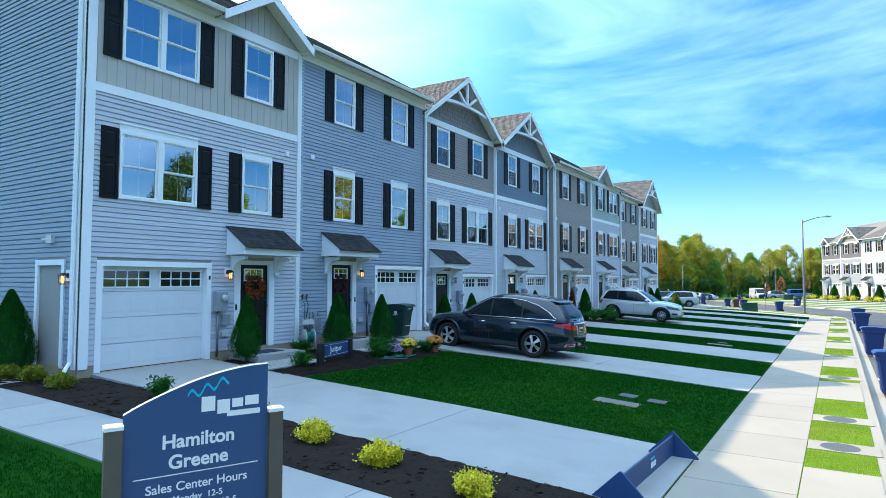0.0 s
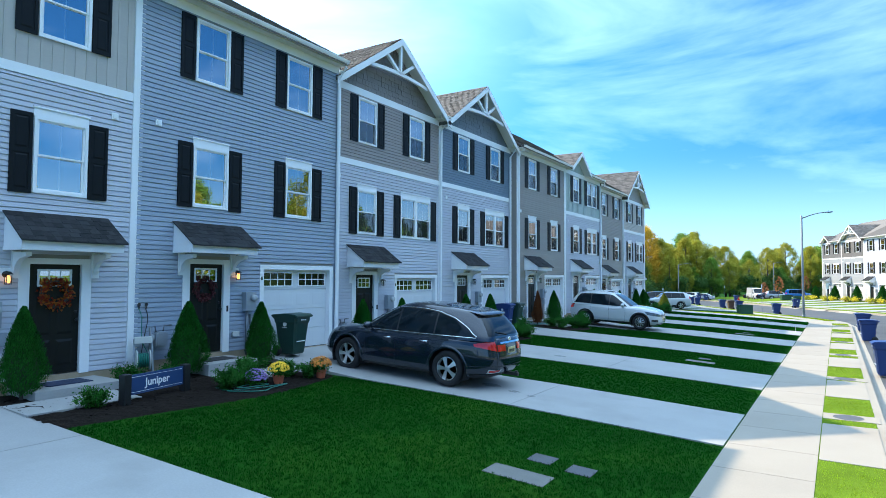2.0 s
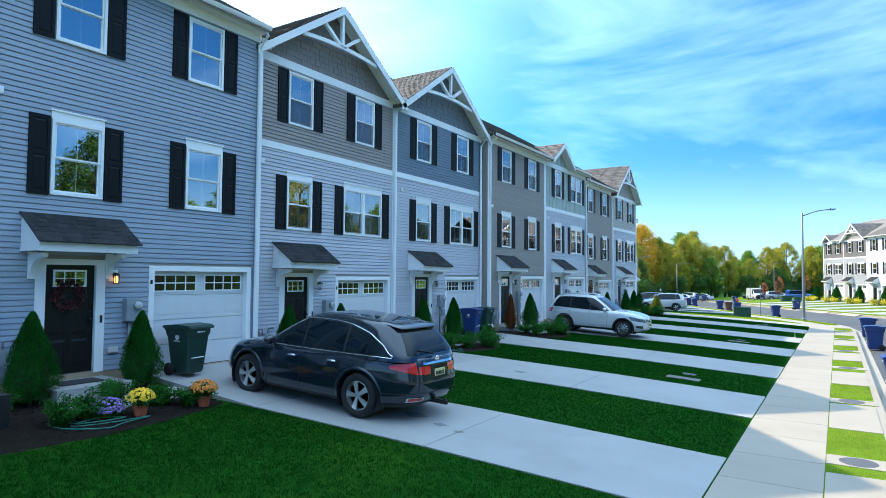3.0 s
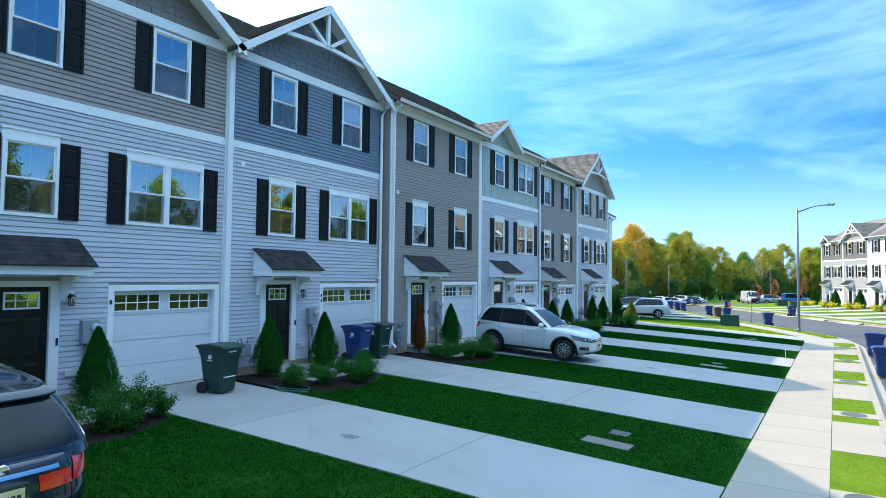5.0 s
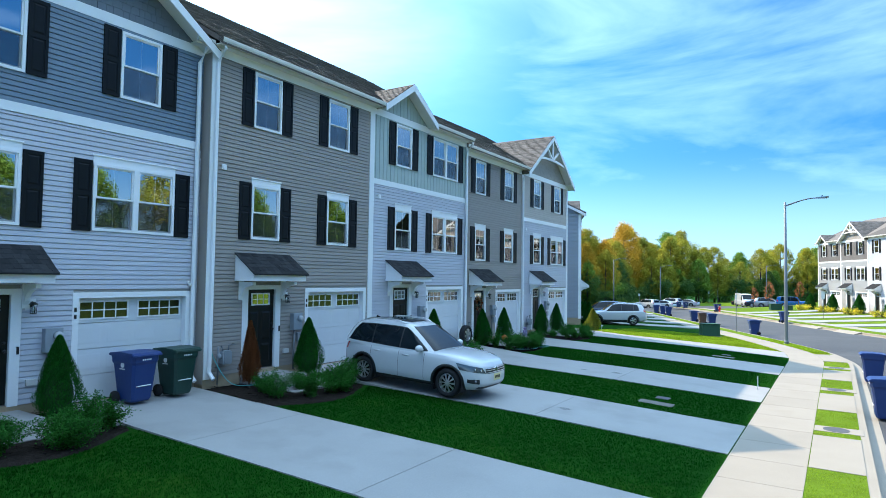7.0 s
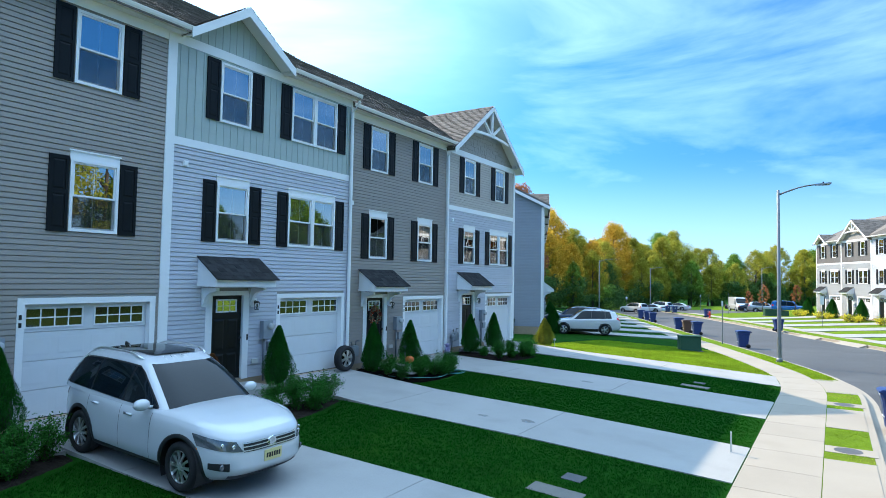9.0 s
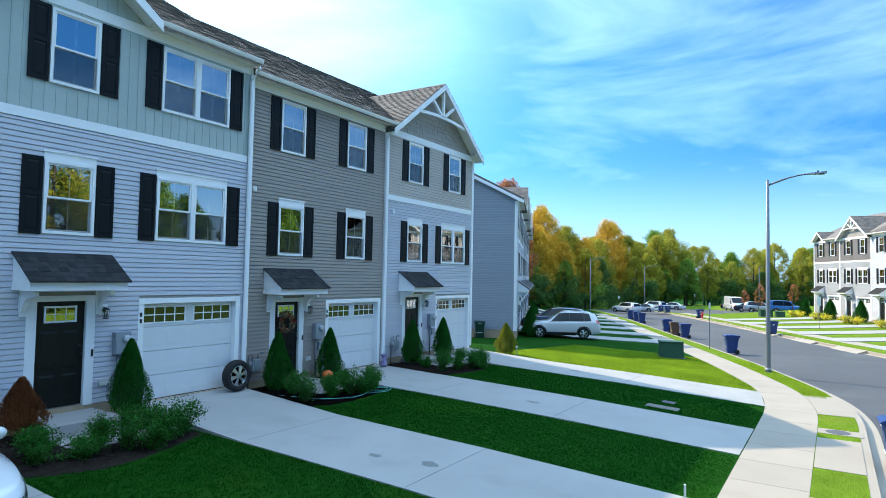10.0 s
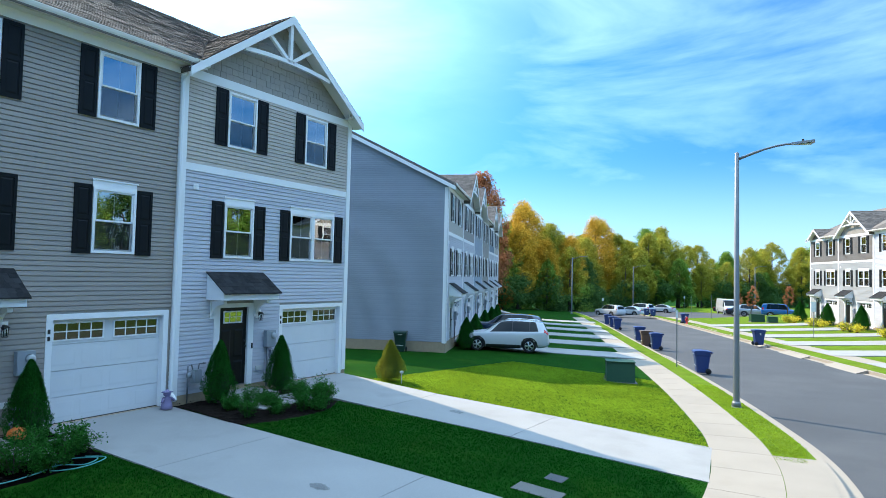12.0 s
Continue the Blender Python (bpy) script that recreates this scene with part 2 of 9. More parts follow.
def lathe(bm, prof, n=16, at=(0, 0, 0), axis="z"):
    """Turns (radius, height) pairs round an axis."""
    rings = []
    for r, h in prof:
        ring = []
        for i in range(n):
            a = 2 * math.pi * i / n
            c, s = r * math.cos(a), r * math.sin(a)
            p = {"z": (c, s, h), "x": (h, c, s), "y": (s, h, c)}[axis]
            ring.append(bm.verts.new((p[0] + at[0], p[1] + at[1], p[2] + at[2])))
        rings.append(ring)
    for a, b in zip(rings, rings[1:]):
        for i in range(n):
            bm.faces.new((a[i], a[(i + 1) % n], b[(i + 1) % n], b[i]))
    bm.faces.new(rings[0][::-1])
    bm.faces.new(rings[-1])


def tube(bm, pts, r, n=8):
    """A round bar along a line of points."""
    pts = [Vector(p) for p in pts]
    rad = r if isinstance(r, (list, tuple)) else [r] * len(pts)
    rings = []
    for i, p in enumerate(pts):
        d = (pts[min(i + 1, len(pts) - 1)] - pts[max(i - 1, 0)]).normalized()
        u = d.cross(Vector((0, 0, 1)) if abs(d.z) < 0.9 else Vector((1, 0, 0))).normalized()
        w = d.cross(u)
        rings.append([bm.verts.new(p + rad[i] * (math.cos(2 * math.pi * k / n) * u + math.sin(2 * math.pi * k / n) * w)) for k in range(n)])
    for a, b in zip(rings, rings[1:]):
        for k in range(n):
            bm.faces.new((a[k], a[(k + 1) % n], b[(k + 1) % n], b[k]))
    bm.faces.new(rings[0][::-1])
    bm.faces.new(rings[-1])


def mesh(name, bm, material, smooth=False):
    bmesh.ops.recalc_face_normals(bm, faces=bm.faces)
    me = bpy.data.meshes.new(name)
    bm.to_mesh(me)
    bm.free()
    me.materials.append(material)
    if smooth:
        me.polygons.foreach_set("use_smooth", [True] * len(me.polygons))
    return me


def part(name, bm, material, parent=None, label="", loc=(0, 0, 0), smooth=False, rot=None):
    """Links a bmesh, or a mesh that is shared, as one object under a thing or part."""
    me = bm if isinstance(bm, bpy.types.Mesh) else mesh(name, bm, material, smooth)
    ob = new(name, me)
    ob.location = loc
    if rot:
        ob.rotation_euler = rot
    if parent:
        ob.parent = parent
    if label:
        ob["label"] = label
    return ob


def holder(name, loc, label, category, group="", kind="", rz=0.0):
    ob = new(name)
    ob.empty_display_size = 0.2
    ob.location = loc
    ob.rotation_euler = (0, 0, rz)
    return tagged(ob, label, category, group, kind)


SHARED = {}


def shared(key, name, build, material, smooth=False):
    if key not in SHARED:
        bm = bmesh.new()
        build(bm)
        SHARED[key] = mesh(name, bm, material, smooth)
    return SHARED[key]


def gaps(a, b, holes):
    """The stretches of a..b that the holes leave."""
    out, at = [], a
    for h0, h1 in sorted(holes):
        if h0 > at + 1e-4:
            out.append((at, min(h0, b)))
        at = max(at, h1)
    if at < b - 1e-4:
        out.append((at, b))
    return [(p, q) for p, q in out if q - p > 0.004]


def clip(poly, inside, cross):
    out = []
    for i, p in enumerate(poly):
        q = poly[(i + 1) % len(poly)]
        if inside(p):
            out.append(p)
            if not inside(q):
                out.append(cross(p, q))
        elif inside(q):
            out.append(cross(p, q))
    return out


def under_roof(poly, apex_y, apex_z, pitch):
    """Cuts a (y, z) polygon to what lies under a gable."""
    for sgn in (-1, 1):
        f = lambda p: apex_z - pitch * sgn * (p[0] - apex_y) - p[1]
        poly = clip(poly, lambda p: f(p) >= 0, lambda p, q: (p[0] + (q[0] - p[0]) * f(p) / (f(p) - f(q)), p[1] + (q[1] - p[1]) * f(p) / (f(p) - f(q))))
        if len(poly) < 3:
            return []
    return poly


# ---- the lie of the land ----
def walk_level(y):
    """Height of the pavement along the street."""
    if y < 48:
        return -0.655 - 0.0048 * y
    u = min(max((y - 48) / 70, 0), 1)
    return -0.885 + 1.13 * u * u * (3 - 2 * u)


def fall(x, y):
    """Downward tilt past the first row towards the wood, fitted to the camera's view."""
    d = min(max(y - 48, 0), 160)
    return -0.0225 * d + 0.031 * min(max(x - 11, -50), 80) * min(d / 12, 1)


LINE = []          # the pavement's house-side edge: x, y, heading
_x, _y, _h = 9.82, -80.0, radians(-0.544)
for _i in range(600):
    LINE.append((_x, _y, _h))
    _x, _y = _x - 0.5 * math.sin(_h), _y + 0.5 * math.cos(_h)
    if 44.7 < _y < 51.2:
        _h += radians(1.5)
    elif 51.2 <= _y < 67:
        _h += radians(0.15)
LA = np.array(LINE)


def along(i, off):
    """A point off metres to the right of the line's i-th point."""
    x, y, h = LINE[min(max(i, 0), len(LINE) - 1)]
    return x + off * math.cos(h), y + off * math.sin(h)


def station(x, y):
    """The index on the line nearest to a place, and how far right of it that lies."""
    i = int(np.argmin((LA[:, 0] - x) ** 2 + (LA[:, 1] - y) ** 2))
    px, py, h = LINE[i]
    return i, (x - px) * math.cos(h) + (y - py) * math.sin(h)


KERB, ROADW = 2.3, 8.2
PW = 1.28          # width of the pavement
SK = 0.036         # how far the driveways run aslant


def land(x, y):
    """Height of the lawn surface."""
    i, o = station(x, y)
    z = walk_level(LINE[i][1]) + fall(x, y)
    if o < 0:
        up = 0.56 - 0.0014 * min(max(LINE[i][1], 0), 48)
        u = min(-o / 10.4, 1)
        return z + up * u * (1.4 - 0.4 * u)
    if o <= KERB:
        return z
    if o < KERB + ROADW:
        return z - 0.30
    if ((x + 9.0) / 18) ** 2 + ((y - 131) / 20) ** 2 < 1:
        return walk_level(y) + fall(x, y) - 0.13
    return z + 0.5 * min(max(o - KERB - ROADW - 2.6, 0) / 16, 1)


# ---- the ground, road and pavements ----
def strip(name, o0, o1, top, thick, i0, i1, step, material, parent=None, gap=0.0):
    """A slab that follows the street between two offsets, a piece a step."""
    made = []
    for a in range(i0, i1, step):
        bm = bmesh.new()
        prev = None
        for k in range(a, a + step + 1):
            x, y, h = LINE[k]
            z = walk_level(y) + top
            t = gap if k in (a, a + step) else 0.0
            sgn = 1 if k == a else -1
            dx, dy = -math.sin(h) * t * sgn, math.cos(h) * t * sgn
            row = []
            for o, zz in ((o0, z), (o1, z), (o1, z - thick), (o0, z - thick)):
                p = along(k, o)
                row.append(bm.verts.new((p[0] + dx, p[1] + dy, zz + fall(*p))))
            if prev:
                for j in range(4):
                    bm.faces.new((prev[j], prev[(j + 1) % 4], row[(j + 1) % 4], row[j]))
            else:
                bm.faces.new(row[::-1])
            prev = row
        bm.faces.new(prev)
        made.append(part(name, bm, material, parent))
    return made


def build_ground():
    xs = list(np.arange(-24, 30.01, 0.75))
    ys = list(np.arange(-14, 134.01, 0.75))
    xs = [-2500, -900, -400, -200, -120, -80, -55, -38, -30] + xs + [34, 40, 50, 65, 90, 140, 220, 450, 900, 2500]
    ys = [-2500, -800, -300, -120, -60, -40, -28, -20] + ys + [136, 140, 145, 150, 156, 170, 190, 220, 270, 350, 500, 900, 2500]
    bm = bmesh.new()

    def soil(x, y):
        """The soil, kept below the kerbs and the verges beside them."""
        o = station(x, y)[1]
        return land(x, y) - (0.3 if KERB - 0.8 < o <= KERB or KERB + ROADW <= o < KERB + ROADW + 0.8 else 0.004)

    grid = [[bm.verts.new((x, y, soil(x, y))) for y in ys] for x in xs]
    for i in range(len(xs) - 1):
        for j in range(len(ys) - 1):
            bm.faces.new((grid[i][j], grid[i + 1][j], grid[i + 1][j + 1], grid[i][j + 1]))
    # ground across the street takes the turf colour with sunshine in it
    for f in bm.faces:
        c = f.calc_center_median()
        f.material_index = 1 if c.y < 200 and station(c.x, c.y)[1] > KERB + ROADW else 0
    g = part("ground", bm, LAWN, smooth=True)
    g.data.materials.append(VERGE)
    tagged(g, "dark green mown lawn sloping down to the street", "lawn", kind="structure")
    return g


ground = build_ground()
FAR = 430
road = strip("road", KERB + 0.3, KERB + ROADW - 0.3, -0.15, 0.2, 60, FAR, FAR - 60, ASPHALT)[0]
tagged(road, "smooth dark grey asphalt street with pale kerbs", "road", kind="structure")
kerb_l = strip("kerb", KERB - 0.15, KERB, 0.0, 0.35, 60, FAR, FAR - 60, WALKWAY)[0]
tagged(kerb_l, "pale concrete kerb along the street", "kerb", kind="structure")
gutter_l = strip("road_gutter", KERB, KERB + 0.3, -0.14, 0.2, 60, FAR, FAR - 60, WALKWAY)[0]
tagged(gutter_l, "concrete gutter strip beside the kerb", "gutter", kind="structure")
kerb_r = strip("kerb", KERB + ROADW, KERB + ROADW + 0.15, 0.0, 0.35, 60, FAR, FAR - 60, WALKWAY)[0]
tagged(kerb_r, "pale concrete kerb along the street", "kerb", kind="structure")
gutter_r = strip("road_gutter", KERB + ROADW - 0.3, KERB + ROADW, -0.14, 0.2, 60, FAR, FAR - 60, WALKWAY)[0]
tagged(gutter_r, "concrete gutter strip beside the kerb", "gutter", kind="structure")
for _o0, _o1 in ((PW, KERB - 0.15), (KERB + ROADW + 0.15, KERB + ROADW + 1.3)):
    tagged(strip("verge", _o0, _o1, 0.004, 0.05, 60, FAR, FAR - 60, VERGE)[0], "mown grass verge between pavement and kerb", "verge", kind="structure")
pavement = tagged(new("pavement"), "sunlit pale concrete pavement in square slabs", "pavement", kind="structure")
strip("paving_slab", 0.0, PW, 0.012, 0.12, 120, 380, 3, WALKWAY, pavement, gap=0.006)
far_walk = strip("pavement", KERB + ROADW + 1.3, KERB + ROADW + 2.5, 0.012, 0.12, 120, 390, 270, WALKWAY)[0]
tagged(far_walk, "pale concrete pavement across the street", "pavement", kind="structure")


# ---- parts of a townhouse ----
def lap(bm, plane, z, h, a, b):
    # an undercut lower lip, a flat face, a shallow cove at the top
    prof = [(0.0, z - 0.002), (0.022, z - 0.003), (0.027, z + 0.004), (0.018, z + h * 0.72), (0.005, z + h * 0.95), (0.0, z + h * 0.95)]
    if plane == "x":
        prism(bm, [(p, a, q) for p, q in prof], (0, b - a, 0))
    else:
        prism(bm, [(a, plane - p, q) for p, q in prof], (b - a, 0, 0))


def siding_board(parent, material, plane, z, h, segs, name="siding_board"):
    """One lapped course: thick at its lower edge. plane 'x' faces the street, 'y' faces the side."""
    for a, b in segs:
        bm = bmesh.new()
        lap(bm, plane, z, h, a, b)
        part(name, bm, material, parent)


def window_frame(bm, w, h, head, mull):
    t = 0.055
    box(bm, 0.0, 0.05, 0, t, 0, h)
    box(bm, 0.0, 0.05, w - t, w, 0, h)
    box(bm, 0.0, 0.05, t, w - t, 0, t)
    box(bm, 0.0, 0.05, t, w - t, h - t, h)
    if mull:
        box(bm, 0.0, 0.055, w / 2 - 0.06, w / 2 + 0.06, t, h - t)


def make_window(parent, y, z, w, h, head=0.17, double=False, screen=True, curtain=0):
    """A white double-hung window with its lower left corner at y, z."""
    key = (round(w, 3), round(h, 3), double)
    fr = part("window", shared(("wf",) + key, "window", lambda bm: window_frame(bm, w, h, head, double), TRIM), TRIM, parent, loc=(0, y, z))
    if head:
        part("head_trim", shared(("wh", round(w, 3), head), "head_trim", lambda bm: (box(bm, 0, 0.03, -0.01, w + 0.01, 0, head - 0.03), box(bm, 0, 0.05, -0.03, w + 0.03, head - 0.03, head)), TRIM), TRIM, fr, loc=(0, 0, h + 0.002))
    bays = [(0.055, w / 2 - 0.06), (w / 2 + 0.06, w - 0.055)] if double else [(0.055, w - 0.055)]
    for a, b in bays:
        bw = b - a
        mid = h * 0.5

        def sash(bm, bw=bw, z0=0.055, z1=mid):
            s = 0.035
            box(bm, 0, 0.03, 0, s, z0, z1)
            box(bm, 0, 0.03, bw - s, bw, z0, z1)
            box(bm, 0, 0.03, s, bw - s, z0, z0 + s)
            box(bm, 0, 0.03, s, bw - s, z1 - s, z1)
            box(bm, 0.004, 0.012, bw / 2 - 0.007, bw / 2 + 0.007, z0 + s, z1 - s)

        lo = part("lower_sash", shared(("ls", round(bw, 3), round(h, 3)), "lower_sash", sash, TRIM), TRIM, fr, loc=(-0.03, a, 0))
        up = part("upper_sash", shared(("us", round(bw, 3), round(h, 3)), "upper_sash", lambda bm, bw=bw: sash(bm, bw, h * 0.5 - 0.02, h - 0.055), TRIM), TRIM, fr, loc=(-0.005, a, 0))
        for nm, x, z0, z1 in (("lower_pane", -0.02, 0.09, mid - 0.035), ("upper_pane", 0.003, mid + 0.015, h - 0.09)):
            p = part(nm, shared((nm, round(bw, 3), round(h, 3)), nm, lambda bm, bw=bw, z0=z0, z1=z1: box(bm, 0, 0.006, 0.035, bw - 0.035, z0, z1), GLASS), GLASS, fr, loc=(x, a, 0))
            p.visible_shadow = False
        if screen:
            part("insect_screen", shared(("sc", round(bw, 3), round(h, 3)), "insect_screen", lambda bm, bw=bw: box(bm, 0, 0.002, 0.0, bw, 0.055, mid), SCREEN), SCREEN, fr, loc=(0.012, a, 0))
    for k, (c0, c1) in enumerate({1: [(0.06, 0.3), (0.7, 0.94)], 2: [(0.06, 0.94)], 3: [(0.62, 0.95)]}.get(curtain, [])):

        def drape(bm, c0=c0, c1=c1):
            n = int((c1 - c0) * w / 0.025)
            rows = []
            for i in range(n + 1):
                yy = w * (c0 + (c1 - c0) * i / n)
                xx = -0.16 + 0.022 * math.sin(i * 1.9) + 0.012 * math.sin(i * 0.7)
                rows.append((bm.verts.new((xx, yy, 0.02)), bm.verts.new((xx, yy, h - 0.02))))
            for r, s in zip(rows, rows[1:]):
                bm.faces.new((r[0], s[0], s[1], r[1]))

        part("curtain", shared(("cu", round(w, 3), round(h, 3), c0), "curtain", drape, CURTAIN, True), CURTAIN, fr, "white gathered curtain", loc=(0, 0, 0))
    return fr


def shutter_mesh(bm, w, h):
    box(bm, 0.0, 0.022, 0, w, 0, h)
    s = 0.055
    box(bm, 0.018, 0.034, 0, s, 0, h)
    box(bm, 0.018, 0.034, w - s, w, 0, h)
    for z0, z1 in ((0, 0.07), (h * 0.52 - 0.04, h * 0.52 + 0.04), (h - 0.07, h)):
        box(bm, 0.018, 0.034, s, w - s, z0, z1)
    for z0, z1 in ((0.07, h * 0.52 - 0.04), (h * 0.52 + 0.04, h - 0.07)):
        a, c = 0.02, 0.05
        b0 = [(0.022, s + a, z0 + a), (0.022, w - s - a, z0 + a), (0.022, w - s - a, z1 - a), (0.022, s + a, z1 - a)]
        b1 = [(0.033, s + c, z0 + c), (0.033, w - s - c, z0 + c), (0.033, w - s - c, z1 - c), (0.033, s + c, z1 - c)]
        v0, v1 = [bm.verts.new(p) for p in b0], [bm.verts.new(p) for p in b1]
        bm.faces.new(v1)
        for i in range(4):
            bm.faces.new((v0[i], v0[(i + 1) % 4], v1[(i + 1) % 4], v1[i]))


def make_shutter(parent, y, z, h, w=0.36):
    return part("shutter", shared(("shutter", round(h, 3), w), "shutter", lambda bm: shutter_mesh(bm, w, h), SHUTTER), SHUTTER, parent, loc=(0.019, y, z))


def make_door(parent, yc, z0, wreath=None, w=0.92, h=2.03):
    """A black six-panel front door with a small light, in a white surround."""
    d = part("door", shared("door", "door", lambda bm: box(bm, 0, 0.04, 0, w, 0, h), DOOR_BLACK), DOOR_BLACK, parent, loc=(-0.09, yc - w / 2, z0))
    for z1, ph in ((0.14, 0.48), (0.72, 0.73)):
        for y1 in (0.11, w / 2 + 0.045):
            part("door_panel", shared(("dp", ph), "door_panel", lambda bm, ph=ph: door_panel(bm, w / 2 - 0.155, ph), DOOR_BLACK), DOOR_BLACK, d, loc=(0.0405, y1, z1))
    t = bmesh.new()
    for a, b in ((-0.17, 0.008), (w - 0.008, w + 0.17)):
        box(t, 0.042, 0.12, a, b, -0.04, h + 0.10)
    box(t, 0.042, 0.12, 0.008, w - 0.008, h - 0.008, h + 0.10)
    part("door_surround", t, TRIM, d, "white painted door surround")
    lf = bmesh.new()
    z1, z2, y1, y2 = h - 0.42, h - 0.10, 0.16, w - 0.16
    for a, b, c, e in ((y1, y2, z1, z1 + 0.035), (y1, y2, z2 - 0.035, z2), (y1, y1 + 0.035, z1 + 0.035, z2 - 0.035), (y2 - 0.035, y2, z1 + 0.035, z2 - 0.035)):
        box(lf, 0.045, 0.062, a, b, c, e)
    for k in (1, 2):
        yy = y1 + (y2 - y1) * k / 3
        box(lf, 0.048, 0.058, yy - 0.008, yy + 0.008, z1 + 0.035, z2 - 0.035)
    box(lf, 0.049, 0.057, y1 + 0.035, y2 - 0.035, (z1 + z2) / 2 - 0.008, (z1 + z2) / 2 + 0.008)
    part("door_light", lf, TRIM, d, "white six-pane light frame")
    pg = bmesh.new()
    box(pg, 0.046, 0.050, y1 + 0.03, y2 - 0.03, z1 + 0.03, z2 - 0.03)
    part("pane", pg, GLASS, d)
    kn = bmesh.new()
    lathe(kn, [(0.012, 0.04), (0.012, 0.08), (0.03, 0.085), (0.032, 0.11), (0.015, 0.12)], 12, (0, w - 0.07, 0.98), "x")
    lathe(kn, [(0.028, 0.04), (0.028, 0.055)], 12, (0, w - 0.07, 1.13), "x")
    part("door_knob", kn, BLACKMETAL, d, smooth=True)
    return d


def door_panel(bm, w, h):
    """A raised and fielded panel."""
    e = 0.045
    v0 = [bm.verts.new(p) for p in ((0.0, 0, 0), (0.0, w, 0), (0.0, w, h), (0.0, 0, h))]
    v1 = [bm.verts.new(p) for p in ((0.014, e, e), (0.014, w - e, e), (0.014, w - e, h - e), (0.014, e, h - e))]
    bm.faces.new(v1)
    bm.faces.new(v0[::-1])
    for i in range(4):
        bm.faces.new((v0[i], v0[(i + 1) % 4], v1[(i + 1) % 4], v1[i]))


def garage_section(bm, w, h, lites):
    box(bm, 0, 0.04, 0, w, 0.006, h - 0.006)
    if lites:
        return
    for k in range(4):
        y0, y1 = w * k / 4 + 0.06, w * (k + 1) / 4 - 0.06
        z0, z1 = 0.10, h - 0.10
        e = 0.03
        v0 = [bm.verts.new(p) for p in ((0.041, y0, z0), (0.041, y1, z0), (0.041, y1, z1), (0.041, y0, z1))]
        v1 = [bm.verts.new(p) for p in ((0.0445, y0 + e, z0 + e), (0.0445, y1 - e, z0 + e), (0.0445, y1 - e, z1 - e), (0.0445, y0 + e, z1 - e))]
        bm.faces.new(v1)
        for i in range(4):
            bm.faces.new((v0[i], v0[(i + 1) % 4], v1[(i + 1) % 4], v1[i]))


def make_garage(parent, y0, w=2.44, h=2.13):
    """A white sectional garage door with two rows of lights in its top section."""
    g = part("garage_door", shared(("gtrack", w), "garage_door", lambda bm: (box(bm, -0.02, 0.0, -0.02, w + 0.02, 0, h + 0.02)), GARAGE), GARAGE, parent, loc=(-0.16, y0, 0.0))
    sh = h / 4
    for k in range(4):
        part("door_section", shared(("gsec", w, k == 3), "door_section", lambda bm, k=k: garage_section(bm, w, sh, k == 3), GARAGE), GARAGE, g, loc=(0.002, 0, sh * k))
    for s in (0, 1):
        a, b = (0.10, w * 0.5 - 0.13) if s == 0 else (w * 0.5 + 0.13, w - 0.10)
        z0, z1 = h - sh + 0.10, h - 0.11

        def lite(bm, a=a, b=b):
            box(bm, 0.0, 0.016, a - 0.03, b + 0.03, z0 - 0.03, z0)
            box(bm, 0.0, 0.016, a - 0.03, b + 0.03, z1, z1 + 0.03)
            box(bm, 0.0, 0.016, a - 0.03, a, z0, z1)
            box(bm, 0.0, 0.016, b, b + 0.03, z0, z1)
            for k in (1, 2, 3):
                yy = a + (b - a) * k / 4
                box(bm, 0.002, 0.012, yy - 0.012, yy + 0.012, z0, z1)
            box(bm, 0.003, 0.011, a, b, (z0 + z1) / 2 - 0.012, (z0 + z1) / 2 + 0.012)

        part("light_frame", shared(("glite", w, s), "light_frame", lite, TRIM), TRIM, g, loc=(0.043, 0, 0))
        part("pane", shared(("gpane", w, s), "pane", lambda bm, a=a, b=b: box(bm, 0, 0.004, a, b, z0, z1), GARGLASS), GARGLASS, g, loc=(0.0425, 0, 0))
    t = bmesh.new()
    for a, b in ((-0.11, 0.014), (w - 0.014, w + 0.11)):
        box(t, 0.044, 0.19, a, b, 0.0, h + 0.10)
    box(t, 0.044, 0.19, 0.014, w - 0.014, h - 0.014, h + 0.10)
    part("garage_trim", t, TRIM, g)
    st = bmesh.new()
    box(st, 0.01, 0.06, 0, w, -0.012, 0.014)
    part("weather_strip", st, BLACKMETAL, g)
    return g


